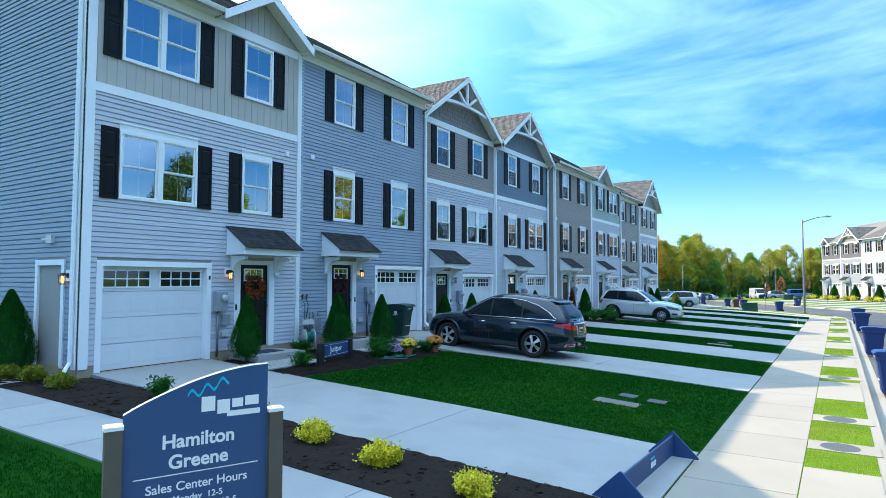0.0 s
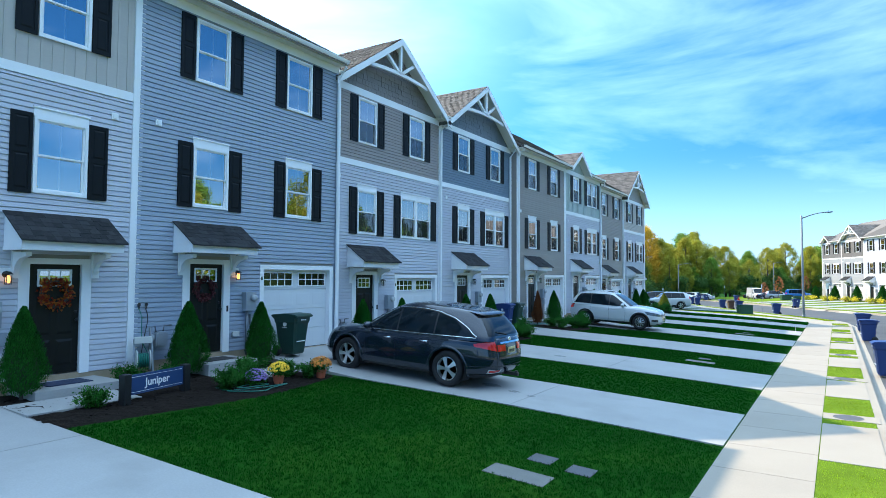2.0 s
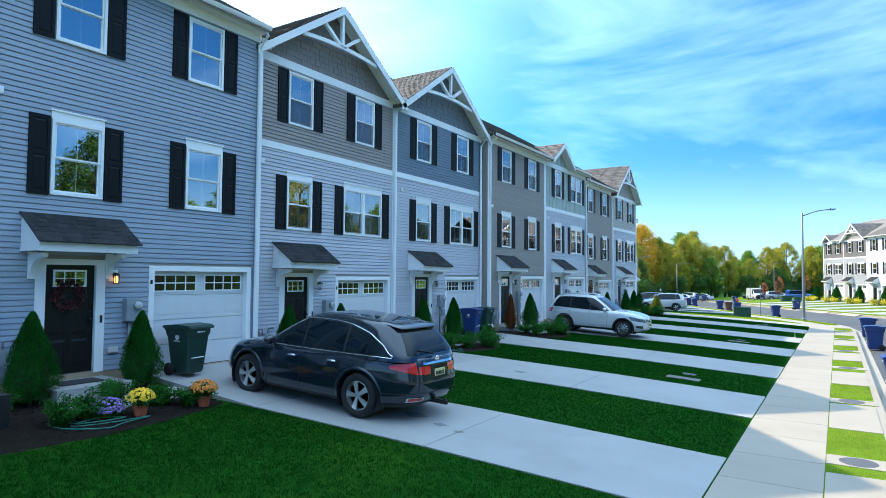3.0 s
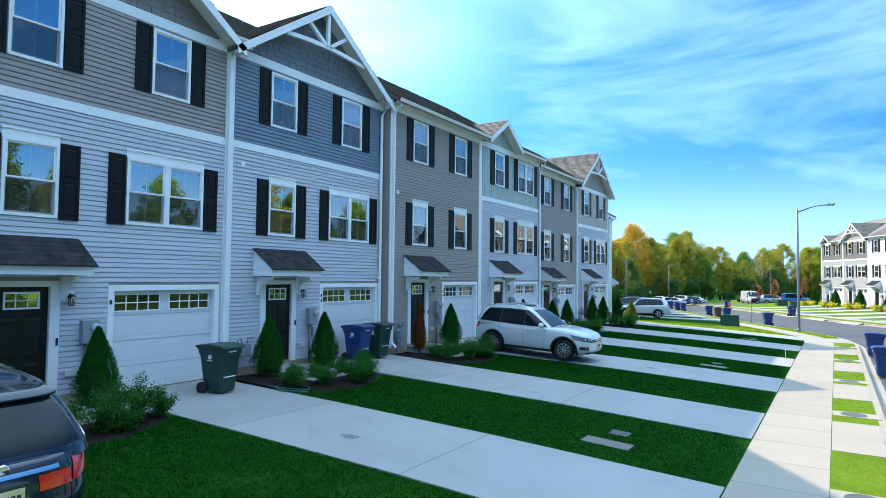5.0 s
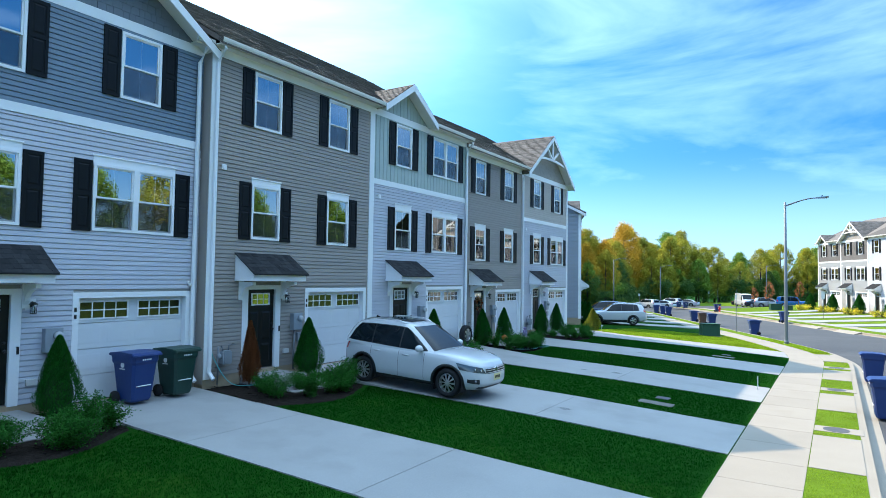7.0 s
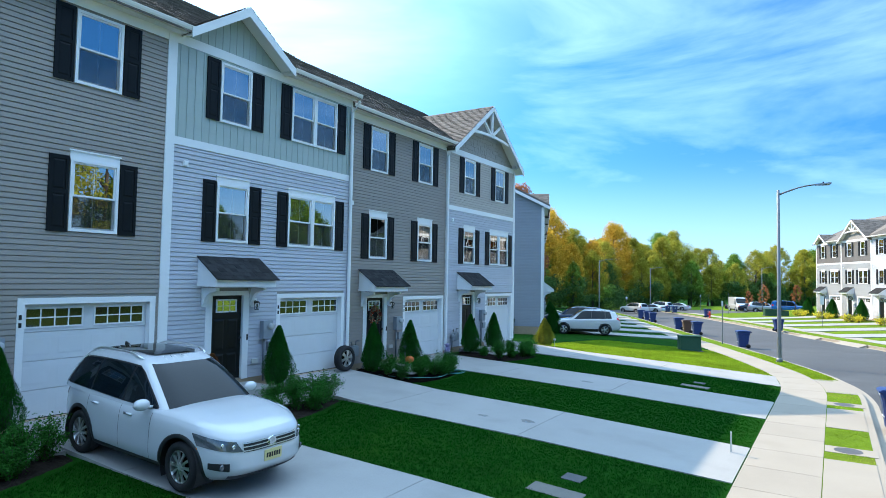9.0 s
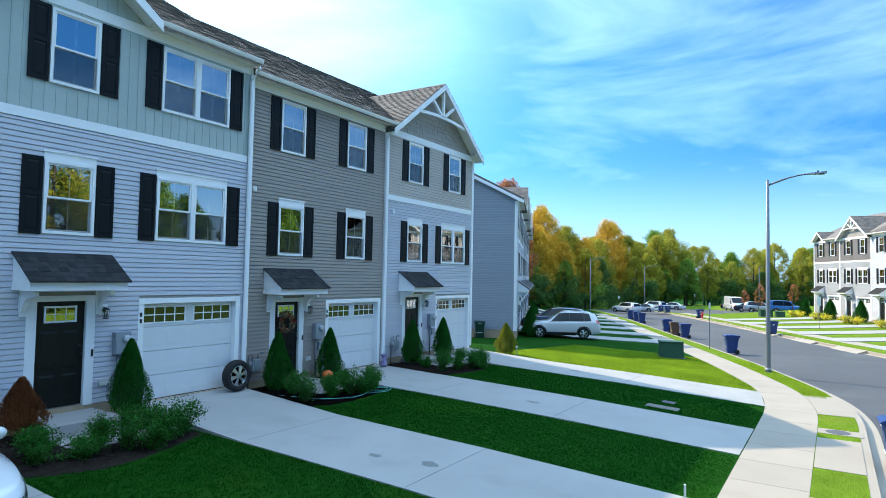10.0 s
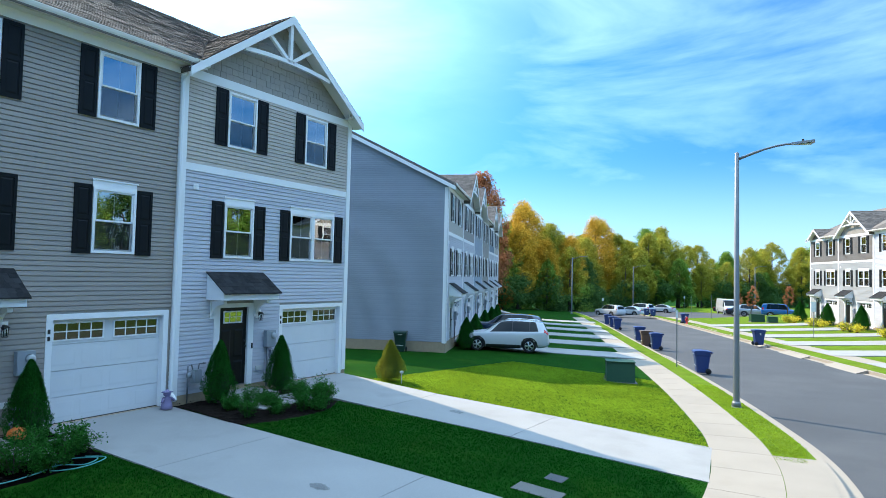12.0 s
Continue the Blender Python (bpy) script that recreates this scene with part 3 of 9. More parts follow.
def make_canopy(parent, y0, y1, seed):
    """A small shingled shed roof on two white brackets over a door."""
    rng = random.Random(seed)
    zf0, zf1, zt, d = 2.44, 2.64, 3.13, 0.70
    bm = bmesh.new()
    box(bm, d - 0.03, d, y0, y1, zf0, zf1)
    for ya, yb in ((y0, y0 + 0.03), (y1 - 0.03, y1)):
        prism(bm, [(0.02, ya, zf0), (d - 0.03, ya, zf0), (d - 0.03, ya, zf1), (0.02, ya, zt - 0.02)], (0, yb - ya, 0))
        for a, b in (((0.02, zf0), (d - 0.03, zf0 + 0.07)),):
            s = -0.012 if ya == y0 else 0.012
            box(bm, a[0], b[0], min(ya, ya + s) if s < 0 else yb, ya if s < 0 else yb + s, a[1], b[1])
    box(bm, 0.02, d - 0.03, y0 + 0.03, y1 - 0.03, zf0 + 0.02, zf0 + 0.04)
    can = part("canopy", bm, TRIM, parent, "white canopy with charcoal shingles over the door")
    sl = Vector((d + 0.06, 0, (zf1 - zt) * (d + 0.06) / d))
    deck = bmesh.new()
    prism(deck, [(0.02, y0 - 0.04, zt - 0.01), (0.02 + sl.x, y0 - 0.04, zt + sl.z - 0.01), (0.02 + sl.x, y0 - 0.04, zt + sl.z + 0.012), (0.02, y0 - 0.04, zt + 0.012)], (0, y1 - y0 + 0.08, 0))
    part("roof_deck", deck, SHINGLE_DARK, can)
    sg = bmesh.new()
    n = 6
    for r in range(n):
        y = y0 - 0.04 - rng.random() * 0.12
        while y < y1 + 0.04:
            w = rng.uniform(0.11, 0.2)
            a, b = max(y, y0 - 0.04), min(y + w - 0.004, y1 + 0.04)
            if b - a > 0.02:
                u0, u1 = r / n, min((r + 1.12) / n, 1.0)
                lift = rng.uniform(0.016, 0.024)
                pts = [(0.02 + sl.x * u0, a, zt + sl.z * u0 + 0.013), (0.02 + sl.x * u1, a, zt + sl.z * u1 + lift), (0.02 + sl.x * u1, a, zt + sl.z * u1 + lift - 0.008), (0.02 + sl.x * u0, a, zt + sl.z * u0 + 0.005)]
                prism(sg, pts, (0, b - a, 0))
            y += w
    tagged(part("shingles", sg, SHINGLE_DARK, can, "charcoal asphalt shingles"), kind="stuff")
    for yb in (y0 + 0.14, y1 - 0.24):
        br = bmesh.new()
        box(br, 0.02, 0.06, -0.02, 0.12, 1.95, zf0)
        pts = [(0.06, 0.0, zf0 - 0.03), (0.52, 0.0, zf0 - 0.03), (0.52, 0.0, zf0 - 0.10)]
        pts += [(0.44 - 0.34 * math.sin(a) , 0.0, zf0 - 0.12 - 0.26 * (1 - math.cos(a))) for a in np.linspace(0.1, 1.45, 7)]
        pts += [(0.06, 0.0, 2.02)]
        prism(br, pts, (0, 0.09, 0))
        part("bracket", br, TRIM, can, loc=(0, yb, 0))
    return can


def make_lantern(parent, y, z, lit):
    bm = bmesh.new()
    lathe(bm, [(0.055, 0.0), (0.055, 0.02)], 14, (0, 0, 0), "x")
    tube(bm, [(0.02, 0, 0), (0.07, 0, 0.05), (0.12, 0, 0.03)], 0.012)
    lathe(bm, [(0.03, 0.05), (0.075, 0.01), (0.075, 0.0)], 12, (0.12, 0, 0))
    for k in range(4):
        a = math.pi / 4 + k * math.pi / 2
        tube(bm, [(0.12 + 0.06 * math.cos(a), 0.06 * math.sin(a), 0.0), (0.12 + 0.05 * math.cos(a), 0.05 * math.sin(a), -0.16)], 0.006, 6)
    lathe(bm, [(0.055, -0.16), (0.055, -0.175)], 12, (0.12, 0, 0))
    lp = part("wall_lantern", bm, BLACKMETAL, parent, "black wall lantern" + (", lit" if lit else ""), loc=(0.02, y, z), smooth=False)
    gl = bmesh.new()
    lathe(gl, [(0.028, -0.15), (0.036, -0.10), (0.028, -0.02)], 12, (0.12, 0, 0))
    part("bulb", gl, BULB if lit else LANTERN_GLASS, lp)
    bp = bmesh.new()
    box(bp, -0.004, 0.012, -0.09, 0.09, -0.11, 0.11)
    part("mounting_block", bp, TRIM, lp)
    return lp


def make_meter(parent, y, z=0.75):
    bm = bmesh.new()
    box(bm, 0.02, 0.16, 0, 0.32, 0.35, 0.80)
    box(bm, 0.15, 0.17, 0.01, 0.31, 0.36, 0.60)
    m = part("electric_meter", bm, GREYBOX, parent, "grey electric meter box with a round dial", loc=(0, y, z))
    d = bmesh.new()
    lathe(d, [(0.085, 0.16), (0.085, 0.20), (0.07, 0.25), (0.03, 0.255)], 18, (0, 0.22, 0.66), "x")
    part("meter_dial", d, GREYGLASS, m, smooth=True)
    p = bmesh.new()
    tube(p, [(0.08, 0.1, 0.35), (0.08, 0.1, -0.72)], 0.03)
    part("conduit", p, GALV, m, smooth=True)
    b = bmesh.new()
    box(b, 0.02, 0.11, 0.22, 0.44, 0.02, 0.26)
    part("junction_box", b, GREYBOX, m)
    return m


GARGLASS = mat("garage_light_glass", (0.012, 0.014, 0.014), rough=0.06, vary=0.3, bump=0.0, spec=0.9)
BULB = glow_mat("warm_bulb", (1.0, 0.40, 0.08), 1.6)
LANTERN_GLASS = glass_mat("lantern_glass")
GREYGLASS = mat("meter_glass", (0.45, 0.47, 0.48), rough=0.15, vary=0.1, bump=0)
NUMERAL = mat("black_numeral", (0.01, 0.01, 0.01), rough=0.5, bump=0)
COURSE = 0.1016
FLOOR2, EAVE = 5.70, 8.02


def shell(parent, y0, y1, holes, depth):
    """Front wall with its openings, back and party walls, floors: solid cells between the openings."""
    bm = bmesh.new()
    ys = sorted({y0, y1, *[v for h in holes for v in h[:2]]})
    zs = sorted({0.0, 8.2, *[v for h in holes for v in h[2:]]})
    for a, b in zip(ys, ys[1:]):
        for c, d in zip(zs, zs[1:]):
            my, mz = (a + b) / 2, (c + d) / 2
            if not any(h[0] < my < h[1] and h[2] < mz < h[3] for h in holes):
                box(bm, -0.22, 0.0, a, b, c, d)
    bmesh.ops.remove_doubles(bm, verts=bm.verts, dist=0.0005)
    part("wall", bm, INTERIOR, parent)
    for nm, a, b, c, d, e, f in (("back_wall", -depth, -depth + 0.2, y0, y1, 0, 8.2), ("party_wall", -depth + 0.2, -0.22, y0, y0 + 0.1, 0, 8.2), ("party_wall", -depth + 0.2, -0.22, y1 - 0.1, y1, 0, 8.2)):
        ib = bmesh.new()
        box(ib, a, b, c, d, e, f)
        part(nm, ib, INTERIOR, parent)
    for z in (0.1, 2.8, 5.5, 8.0):
        ib = bmesh.new()
        box(ib, -depth + 0.2, -0.22, y0 + 0.1, y1 - 0.1, z - 0.1, z + 0.1)
        part("storey_floor", ib, INTERIOR, parent)
    fb = bmesh.new()
    box(fb, -depth, -0.02, y0, y1, -0.5, 0.0)
    for a, b in gaps(y0, y1, [(h[0] - 0.02, h[1] + 0.02) for h in holes if h[2] < 0.1]):
        box(fb, -0.02, 0.012, a, b, -0.5, 0.17)
    part("foundation", fb, FOUNDATION, parent, "tan rendered foundation")


def lap_front(parent, material, y0, y1, z0, z1, holes, name="siding_board", fine=True):
    z = z0
    if not fine:
        bm = bmesh.new()
        while z < z1 - 0.02:
            h = min(COURSE, z1 - z)
            for a, b in gaps(y0, y1, [(o[0], o[1]) for o in holes if o[2] < z + h * 0.98 and o[3] > z + 0.002]):
                lap(bm, "x", z, h, a, b)
            z += COURSE
        tagged(part("siding", bm, material, parent), kind="stuff")
        return
    while z < z1 - 0.02:
        h = min(COURSE, z1 - z)
        segs = gaps(y0, y1, [(o[0], o[1]) for o in holes if o[2] < z + h * 0.98 and o[3] > z + 0.002])
        if segs:
            siding_board(parent, material, "x", z, h, segs, name)
        z += COURSE


def batten_front(parent, material, y0, y1, z0, z1, holes, gable=None):
    """Board-and-batten: upright boards with a proud batten each."""
    y, w = y0, 0.203
    while y < y1 - 0.02:
        b = min(y + w, y1)
        for c, d in gaps(z0, z1, [(o[2], o[3]) for o in holes if o[0] < b - 0.004 and o[1] > y + 0.004]):
            for nm, p, q, t in (("board", y + 0.035, b, 0.010), ("batten", y, y + 0.035, 0.024)):
                poly = [(p, c), (q, c), (q, d), (p, d)]
                if gable and d > z1 - 0.01:
                    poly = under_roof(poly, *gable)
                if len(poly) > 2:
                    bm = bmesh.new()
                    prism(bm, [(0.0, yy, zz) for yy, zz in poly], (t, 0, 0))
                    part(nm, bm, material, parent)
        y += w


def shake_front(parent, material, y0, y1, z0, z1, gable, seed):
    """Shingle siding in a gable: single pieces of uneven width."""
    rng = random.Random(seed)
    z = z0
    while z < z1:
        y = y0 - rng.random() * 0.15
        while y < y1:
            w = rng.uniform(0.12, 0.24)
            drop = rng.uniform(0, 0.012)
            poly = under_roof([(y + 0.003, z - drop), (y + w - 0.003, z - drop), (y + w - 0.003, z + 0.168), (y + 0.003, z + 0.168)], *gable)
            if len(poly) > 2:
                bm = bmesh.new()
                t = rng.uniform(0.015, 0.024)
                prism(bm, [(0.0, p, q) for p, q in poly], (t, 0, 0))
                for v in bm.verts:
                    if v.co.x > 0.001:
                        v.co.x -= (v.co.z - z) * 0.06
                part("shake", bm, material, parent)
            y += w
        z += 0.17


def gutter_run(parent, y0, y1, x=0.42, z=EAVE + 0.10):
    bm = bmesh.new()
    prof = [(x - 0.115, z), (x - 0.025, z), (x + 0.0, z + 0.05), (x + 0.012, z + 0.10), (x + 0.012, z + 0.115), (x, z + 0.115), (x - 0.01, z + 0.06), (x - 0.03, z + 0.012), (x - 0.105, z + 0.012), (x - 0.105, z + 0.115), (x - 0.115, z + 0.115)]
    prism(bm, [(p, y0, q) for p, q in prof], (0, y1 - y0, 0))
    part("gutter", bm, CREAM, parent)
    sf = bmesh.new()
    box(sf, 0.0, x - 0.12, y0, y1, z - 0.02, z - 0.002)
    box(sf, x - 0.14, x - 0.118, y0, y1, z - 0.04, z + 0.13)
    part("soffit", sf, CREAM, parent)


def downspout(parent, y, x_top=0.36, z_top=EAVE + 0.10, z_bot=0.12):
    bm = bmesh.new()

    def leg(a, b, s=0.04):
        tube(bm, [a, b], s, 4)

    pts = [(x_top, y, z_top), (x_top, y, z_top - 0.10), (0.09, y, z_top - 0.42), (0.09, y, z_bot + 0.16), (0.26, y, z_bot)]
    tube(bm, pts, 0.05, 8)
    part("downspout", bm, TRIM, parent)


def shingle_slope(name, parent, p0, along_v, up_v, length, rise, material, courses, seed, clipf=None):
    """A roof slope as overlapping shingle courses on a deck."""
    bm = bmesh.new()
    p0, a, u = Vector(p0), Vector(along_v).normalized(), Vector(up_v).normalized()
    n = a.cross(u).normalized()
    if n.z < 0:
        n = -n
    rng = random.Random(seed)
    for r in range(courses):
        s0, s1 = rise * r / courses, rise * (r + 1.1) / courses
        x = -rng.random() * 0.3
        while x < length:
            w = rng.uniform(0.22, 0.42)
            b0, b1 = max(x, 0), min(x + w - 0.006, length)
            if b1 - b0 > 0.03:
                t = rng.uniform(0.016, 0.026)
                q = [p0 + a * b0 + u * s0 + n * t, p0 + a * b1 + u * s0 + n * t, p0 + a * b1 + u * s1 + n * 0.006, p0 + a * b0 + u * s1 + n * 0.006]
                if clipf is None or clipf(q):
                    v = [bm.verts.new(p) for p in q] + [bm.verts.new(q[0] - n * t), bm.verts.new(q[1] - n * t)]
                    bm.faces.new(v[:4])
                    bm.faces.new((v[0], v[4], v[5], v[1]))
            x += w
    ob = part(name, bm, material, parent)
    return tagged(ob, kind="stuff")


DEPTH = 11.0
PITCH = 0.585


def main_roof(parent, y0, y1, seed, shingles=True, ex=0.40):
    ez = EAVE + 0.22 + (0.40 - ex) * PITCH
    rx = -DEPTH / 2
    rz = ez + (ex - rx) * PITCH
    bm = bmesh.new()
    prism(bm, [(ex, y0, ez - 0.03), (rx, y0, rz - 0.03), (-DEPTH - 0.4, y0, EAVE + 0.19), (-DEPTH - 0.4, y0, EAVE + 0.06), (rx, y0, rz - 0.16), (ex, y0, ez - 0.16)], (0, y1 - y0, 0))
    part("roof", bm, SHINGLE, parent, "brown-grey asphalt shingle roof")
    if shingles:
        up = Vector((rx - ex, 0, rz - ez))
        shingle_slope("roof_shingles", parent, (ex + 0.01, y0, ez - 0.025), (0, 1, 0), up, y1 - y0, up.length, SHINGLE, 44, seed)


def gable_roof(parent, yc, half, apex_z, x_front, x_back, seed, truss=False, pitch=0.68):
    """A front-facing gable: two slopes, white rake boards, and a king-post ornament."""
    base = apex_z - pitch * half
    for s in (-1, 1):
        bm = bmesh.new()
        pts = [(x_front, yc, apex_z - 0.03), (x_front, yc + s * half, base - 0.03), (x_front, yc + s * half, base - 0.14), (x_front, yc, apex_z - 0.14)]
        prism(bm, pts, (x_back - x_front, 0, 0))
        part("gable_roof", bm, SHINGLE, parent)
        up = Vector((0, -s * half, apex_z - base))
        shingle_slope("roof_shingles", parent, (x_front + 0.02, yc + s * (half + 0.02), base - 0.03), (-1, 0, 0), up, x_front - x_back, up.length, SHINGLE, max(6, int(up.length / 0.145)), seed + s)
        rk = bmesh.new()
        pts = [(x_front, yc, apex_z - 0.03), (x_front, yc + s * (half + 0.01), base - 0.035), (x_front, yc + s * (half + 0.01), base - 0.25), (x_front, yc, apex_z - 0.26)]
        prism(rk, pts, (0.03, 0, 0))
        part("rake_board", rk, TRIM, parent)
        sf = bmesh.new()
        pts = [(0.02, yc, apex_z - 0.15), (0.02, yc + s * half, base - 0.15), (0.02, yc + s * half, base - 0.17), (0.02, yc, apex_z - 0.17)]
        prism(sf, pts, (x_front - 0.025, 0, 0))
        part("rake_soffit", sf, CREAM, parent)
    if truss:
        bm = bmesh.new()
        zc = apex_z - 0.50 * pitch * half
        hw = half * 0.50
        n = 8
        top, bot = [], []
        for k in range(n + 1):
            u = -1 + 2 * k / n
            arch = 0.10 * (1 - u * u)
            top.append((x_front - 0.02, yc + u * hw, zc - 0.20 + arch))
            bot.append((x_front - 0.02, yc + u * hw, zc - 0.31 + arch))
        for k in range(n):
            prism(bm, [top[k], top[k + 1], bot[k + 1], bot[k]], (-0.09, 0, 0))
        bmesh.ops.remove_doubles(bm, verts=bm.verts, dist=0.0005)
        part("collar_beam", bm, TRIM, parent, "white arched collar beam of the gable")
        bm = bmesh.new()
        box(bm, x_front - 0.11, x_front - 0.02, yc - 0.05, yc + 0.05, zc - 0.12, apex_z - 0.2)
        part("king_post", bm, TRIM, parent)
        for s in (-1, 1):
            bm = bmesh.new()
            a, b = (yc + s * 0.05, zc - 0.08), (yc + s * hw * 0.52, zc + 0.38 * pitch * half * 0.52 + 0.02)
            prism(bm, [(x_front - 0.02, a[0], a[1]), (x_front - 0.02, b[0], b[1]), (x_front - 0.02, b[0] + s * 0.03, b[1] - 0.10), (x_front - 0.02, a[0], a[1] - 0.11)], (-0.09, 0, 0))
            part("strut", bm, TRIM, parent)


def townhouse(k, low, high, label, double=True, style="lap", gable=None, flip=False, lit=False, y0=0.0, y_left=0.0, group="row of townhouses", curtains=(0, 0, 0, 0), screen=True, width=6.1, fine=True, rz=0.0, origin=None, depth=DEPTH):
    """One three-storey unit: garage and door below, two floors of windows with shutters."""
    th = holder("townhouse", origin or (XO[k], y0, PAD[k]), label, "townhouse", group, rz=rz)
    W = width
    yl = y_left
    if flip:
        gar, doorc, light, meter = 0.78, 4.62, 3.78, 3.38
        wins = [(1.06, 1.82, True), (4.15, 0.95, False)]
        tops = [(1.06, 1.82, True), (4.17, 0.93, False)]
    else:
        gar, doorc, light, meter = 3.37, 1.72, 2.50, 2.72
        wins = [(1.28, 0.95, False), (3.56, 1.84, True) if double else (4.05, 0.95, False)]
        tops = [(1.29, 0.93, False), (3.60, 1.8, True) if style == "batten" else (4.05, 0.93, False)]
    zm, hm, zt, ht = 3.50, 1.40, 6.38, 1.45
    holes = [(gar, gar + 2.44, 0.0, 2.13), (doorc - 0.47, doorc + 0.47, 0.17, 2.22)]
    holes += [(y + 0.02, y + w - 0.02, zm + 0.02, zm + hm - 0.02) for y, w, d in wins]
    holes += [(y + 0.02, y + w - 0.02, zt + 0.02, zt + ht - 0.02) for y, w, d in tops]
    shell(th, yl, W, holes, depth)
    band = high is not None
    cuts = [(gar - 0.1, gar + 2.54, -1, 2.22), (doorc - 0.6, doorc + 0.6, -1, 2.3)] + holes[2:]
    lap_front(th, low, yl, W, 0.16, FLOOR2 - 0.09 if band else EAVE, cuts, fine=fine)
    if band:
        if style == "batten":
            batten_front(th, high, yl, W, FLOOR2 + 0.09, EAVE, cuts)
        else:
            lap_front(th, high, yl, W, FLOOR2 + 0.09, EAVE, cuts, fine=fine)
        bm = bmesh.new()
        box(bm, 0.0, 0.035, yl + 0.17 if yl else 0.1, W - 0.1, FLOOR2 - 0.09, FLOOR2 + 0.09)
        part("band_board", bm, TRIM, th)
    bm = bmesh.new()
    fz = (EAVE - 0.12, EAVE + 0.10)
    box(bm, 0.0, 0.028, yl, W, *fz)
    part("frieze_board", bm, TRIM, th)
    for i, (y, w, d) in enumerate(wins):
        make_window(th, y, zm, w, hm, 0.18, d, screen, curtains[i])
        make_shutter(th, y - 0.385, zm - 0.02, hm + 0.06)
        make_shutter(th, y + w + 0.025, zm - 0.02, hm + 0.06)
    for i, (y, w, d) in enumerate(tops):
        make_window(th, y, zt, w, ht, 0.0, d, screen, curtains[2 + i])
        make_shutter(th, y - 0.385, zt - 0.0, ht + 0.02)
        make_shutter(th, y + w + 0.025, zt - 0.0, ht + 0.02)
    make_door(th, doorc, 0.19)
    make_garage(th, gar)
    make_canopy(th, doorc - 0.88, doorc + 0.88, k)
    make_lantern(th, light, 2.02, lit)
    make_meter(th, meter)
    # house number as plain strokes on the garage trim
    nb = bmesh.new()
    side = gar + 2.44 + 0.055 if flip else gar - 0.055
    for j in range(1 if k < 4 else 2):
        box(nb, 0.031, 0.036, side - 0.025, side + 0.025, 1.84 - 0.14 * j, 1.93 - 0.14 * j)
    part("number_plate_bar", nb, NUMERAL, th)
    vb = bmesh.new()
    vy = W - 0.55 if flip else 0.35
    box(vb, 0.012, 0.05, vy, vy + 0.13, 5.15, 5.28)
    box(vb, 0.05, 0.06, vy + 0.02, vy + 0.11, 5.17, 5.26)
    part("wall_vent", vb, TRIM, th)
    ya = yl if yl == 0 else yl - 0.25
    g0, g1 = (ya, W) if gable == "big" else ((gable[0] - gable[1], gable[0] + gable[1]) if gable else (W, W))
    for a, b, ex in ((ya, g0, 0.40), (g0, g1, -0.12), (g1, W, 0.40)):
        if b - a > 0.02:
            main_roof(th, a, b, 40 + k, fine, ex)
    if gable == "big":
        az, half = (10.42 if k == 8 else 10.22), W / 2
        shake_front(th, HIGH_SHAKE[k], 0.0, W, EAVE + 0.10, az - 0.2, (W / 2, az - 0.17, (az - EAVE - 0.1) / half), 70 + k)
        bm = bmesh.new()
        prism(bm, [(-0.1, 0.05, EAVE), (-0.1, W - 0.05, EAVE), (-0.1, W / 2, az - 0.15)], (0.1, 0, 0))
        part("gable_wall", bm, HIGH_SHAKE[k], th)
        gable_roof(th, W / 2, half + 0.12, az, 0.42, -4.0, 90 + k, True, (az - EAVE - 0.1) / half)
        for s in (0, 1):
            gutter_run(th, 0.0 if s == 0 else W - 0.42, 0.42 if s == 0 else W)
    elif gable:
        gc, half = gable
        az = EAVE + 0.10 + half * 0.68 + 0.17
        batten_front(th, high, gc - half, gc + half, EAVE + 0.10, az, [], (gc, az - 0.17, 0.68))
        bm = bmesh.new()
        prism(bm, [(-0.1, gc - half, EAVE), (-0.1, gc + half, EAVE), (-0.1, gc, az - 0.15)], (0.1, 0, 0))
        part("gable_wall", bm, high, th)
        gable_roof(th, gc, half + 0.1, az, 0.42, -2.6, 90 + k)
        for a, b in gaps(yl, W, [(gc - half + 0.05, gc + half - 0.05)]):
            gutter_run(th, a, b)
    else:
        gutter_run(th, yl, W)
    return th


def seam(parent, y, w=0.2, z0=0.1, z1=EAVE + 0.02, x=0.0):
    bm = bmesh.new()
    box(bm, x, x + 0.045, y - w / 2, y + w / 2, z0, z1)
    part("corner_trim", bm, TRIM, parent)


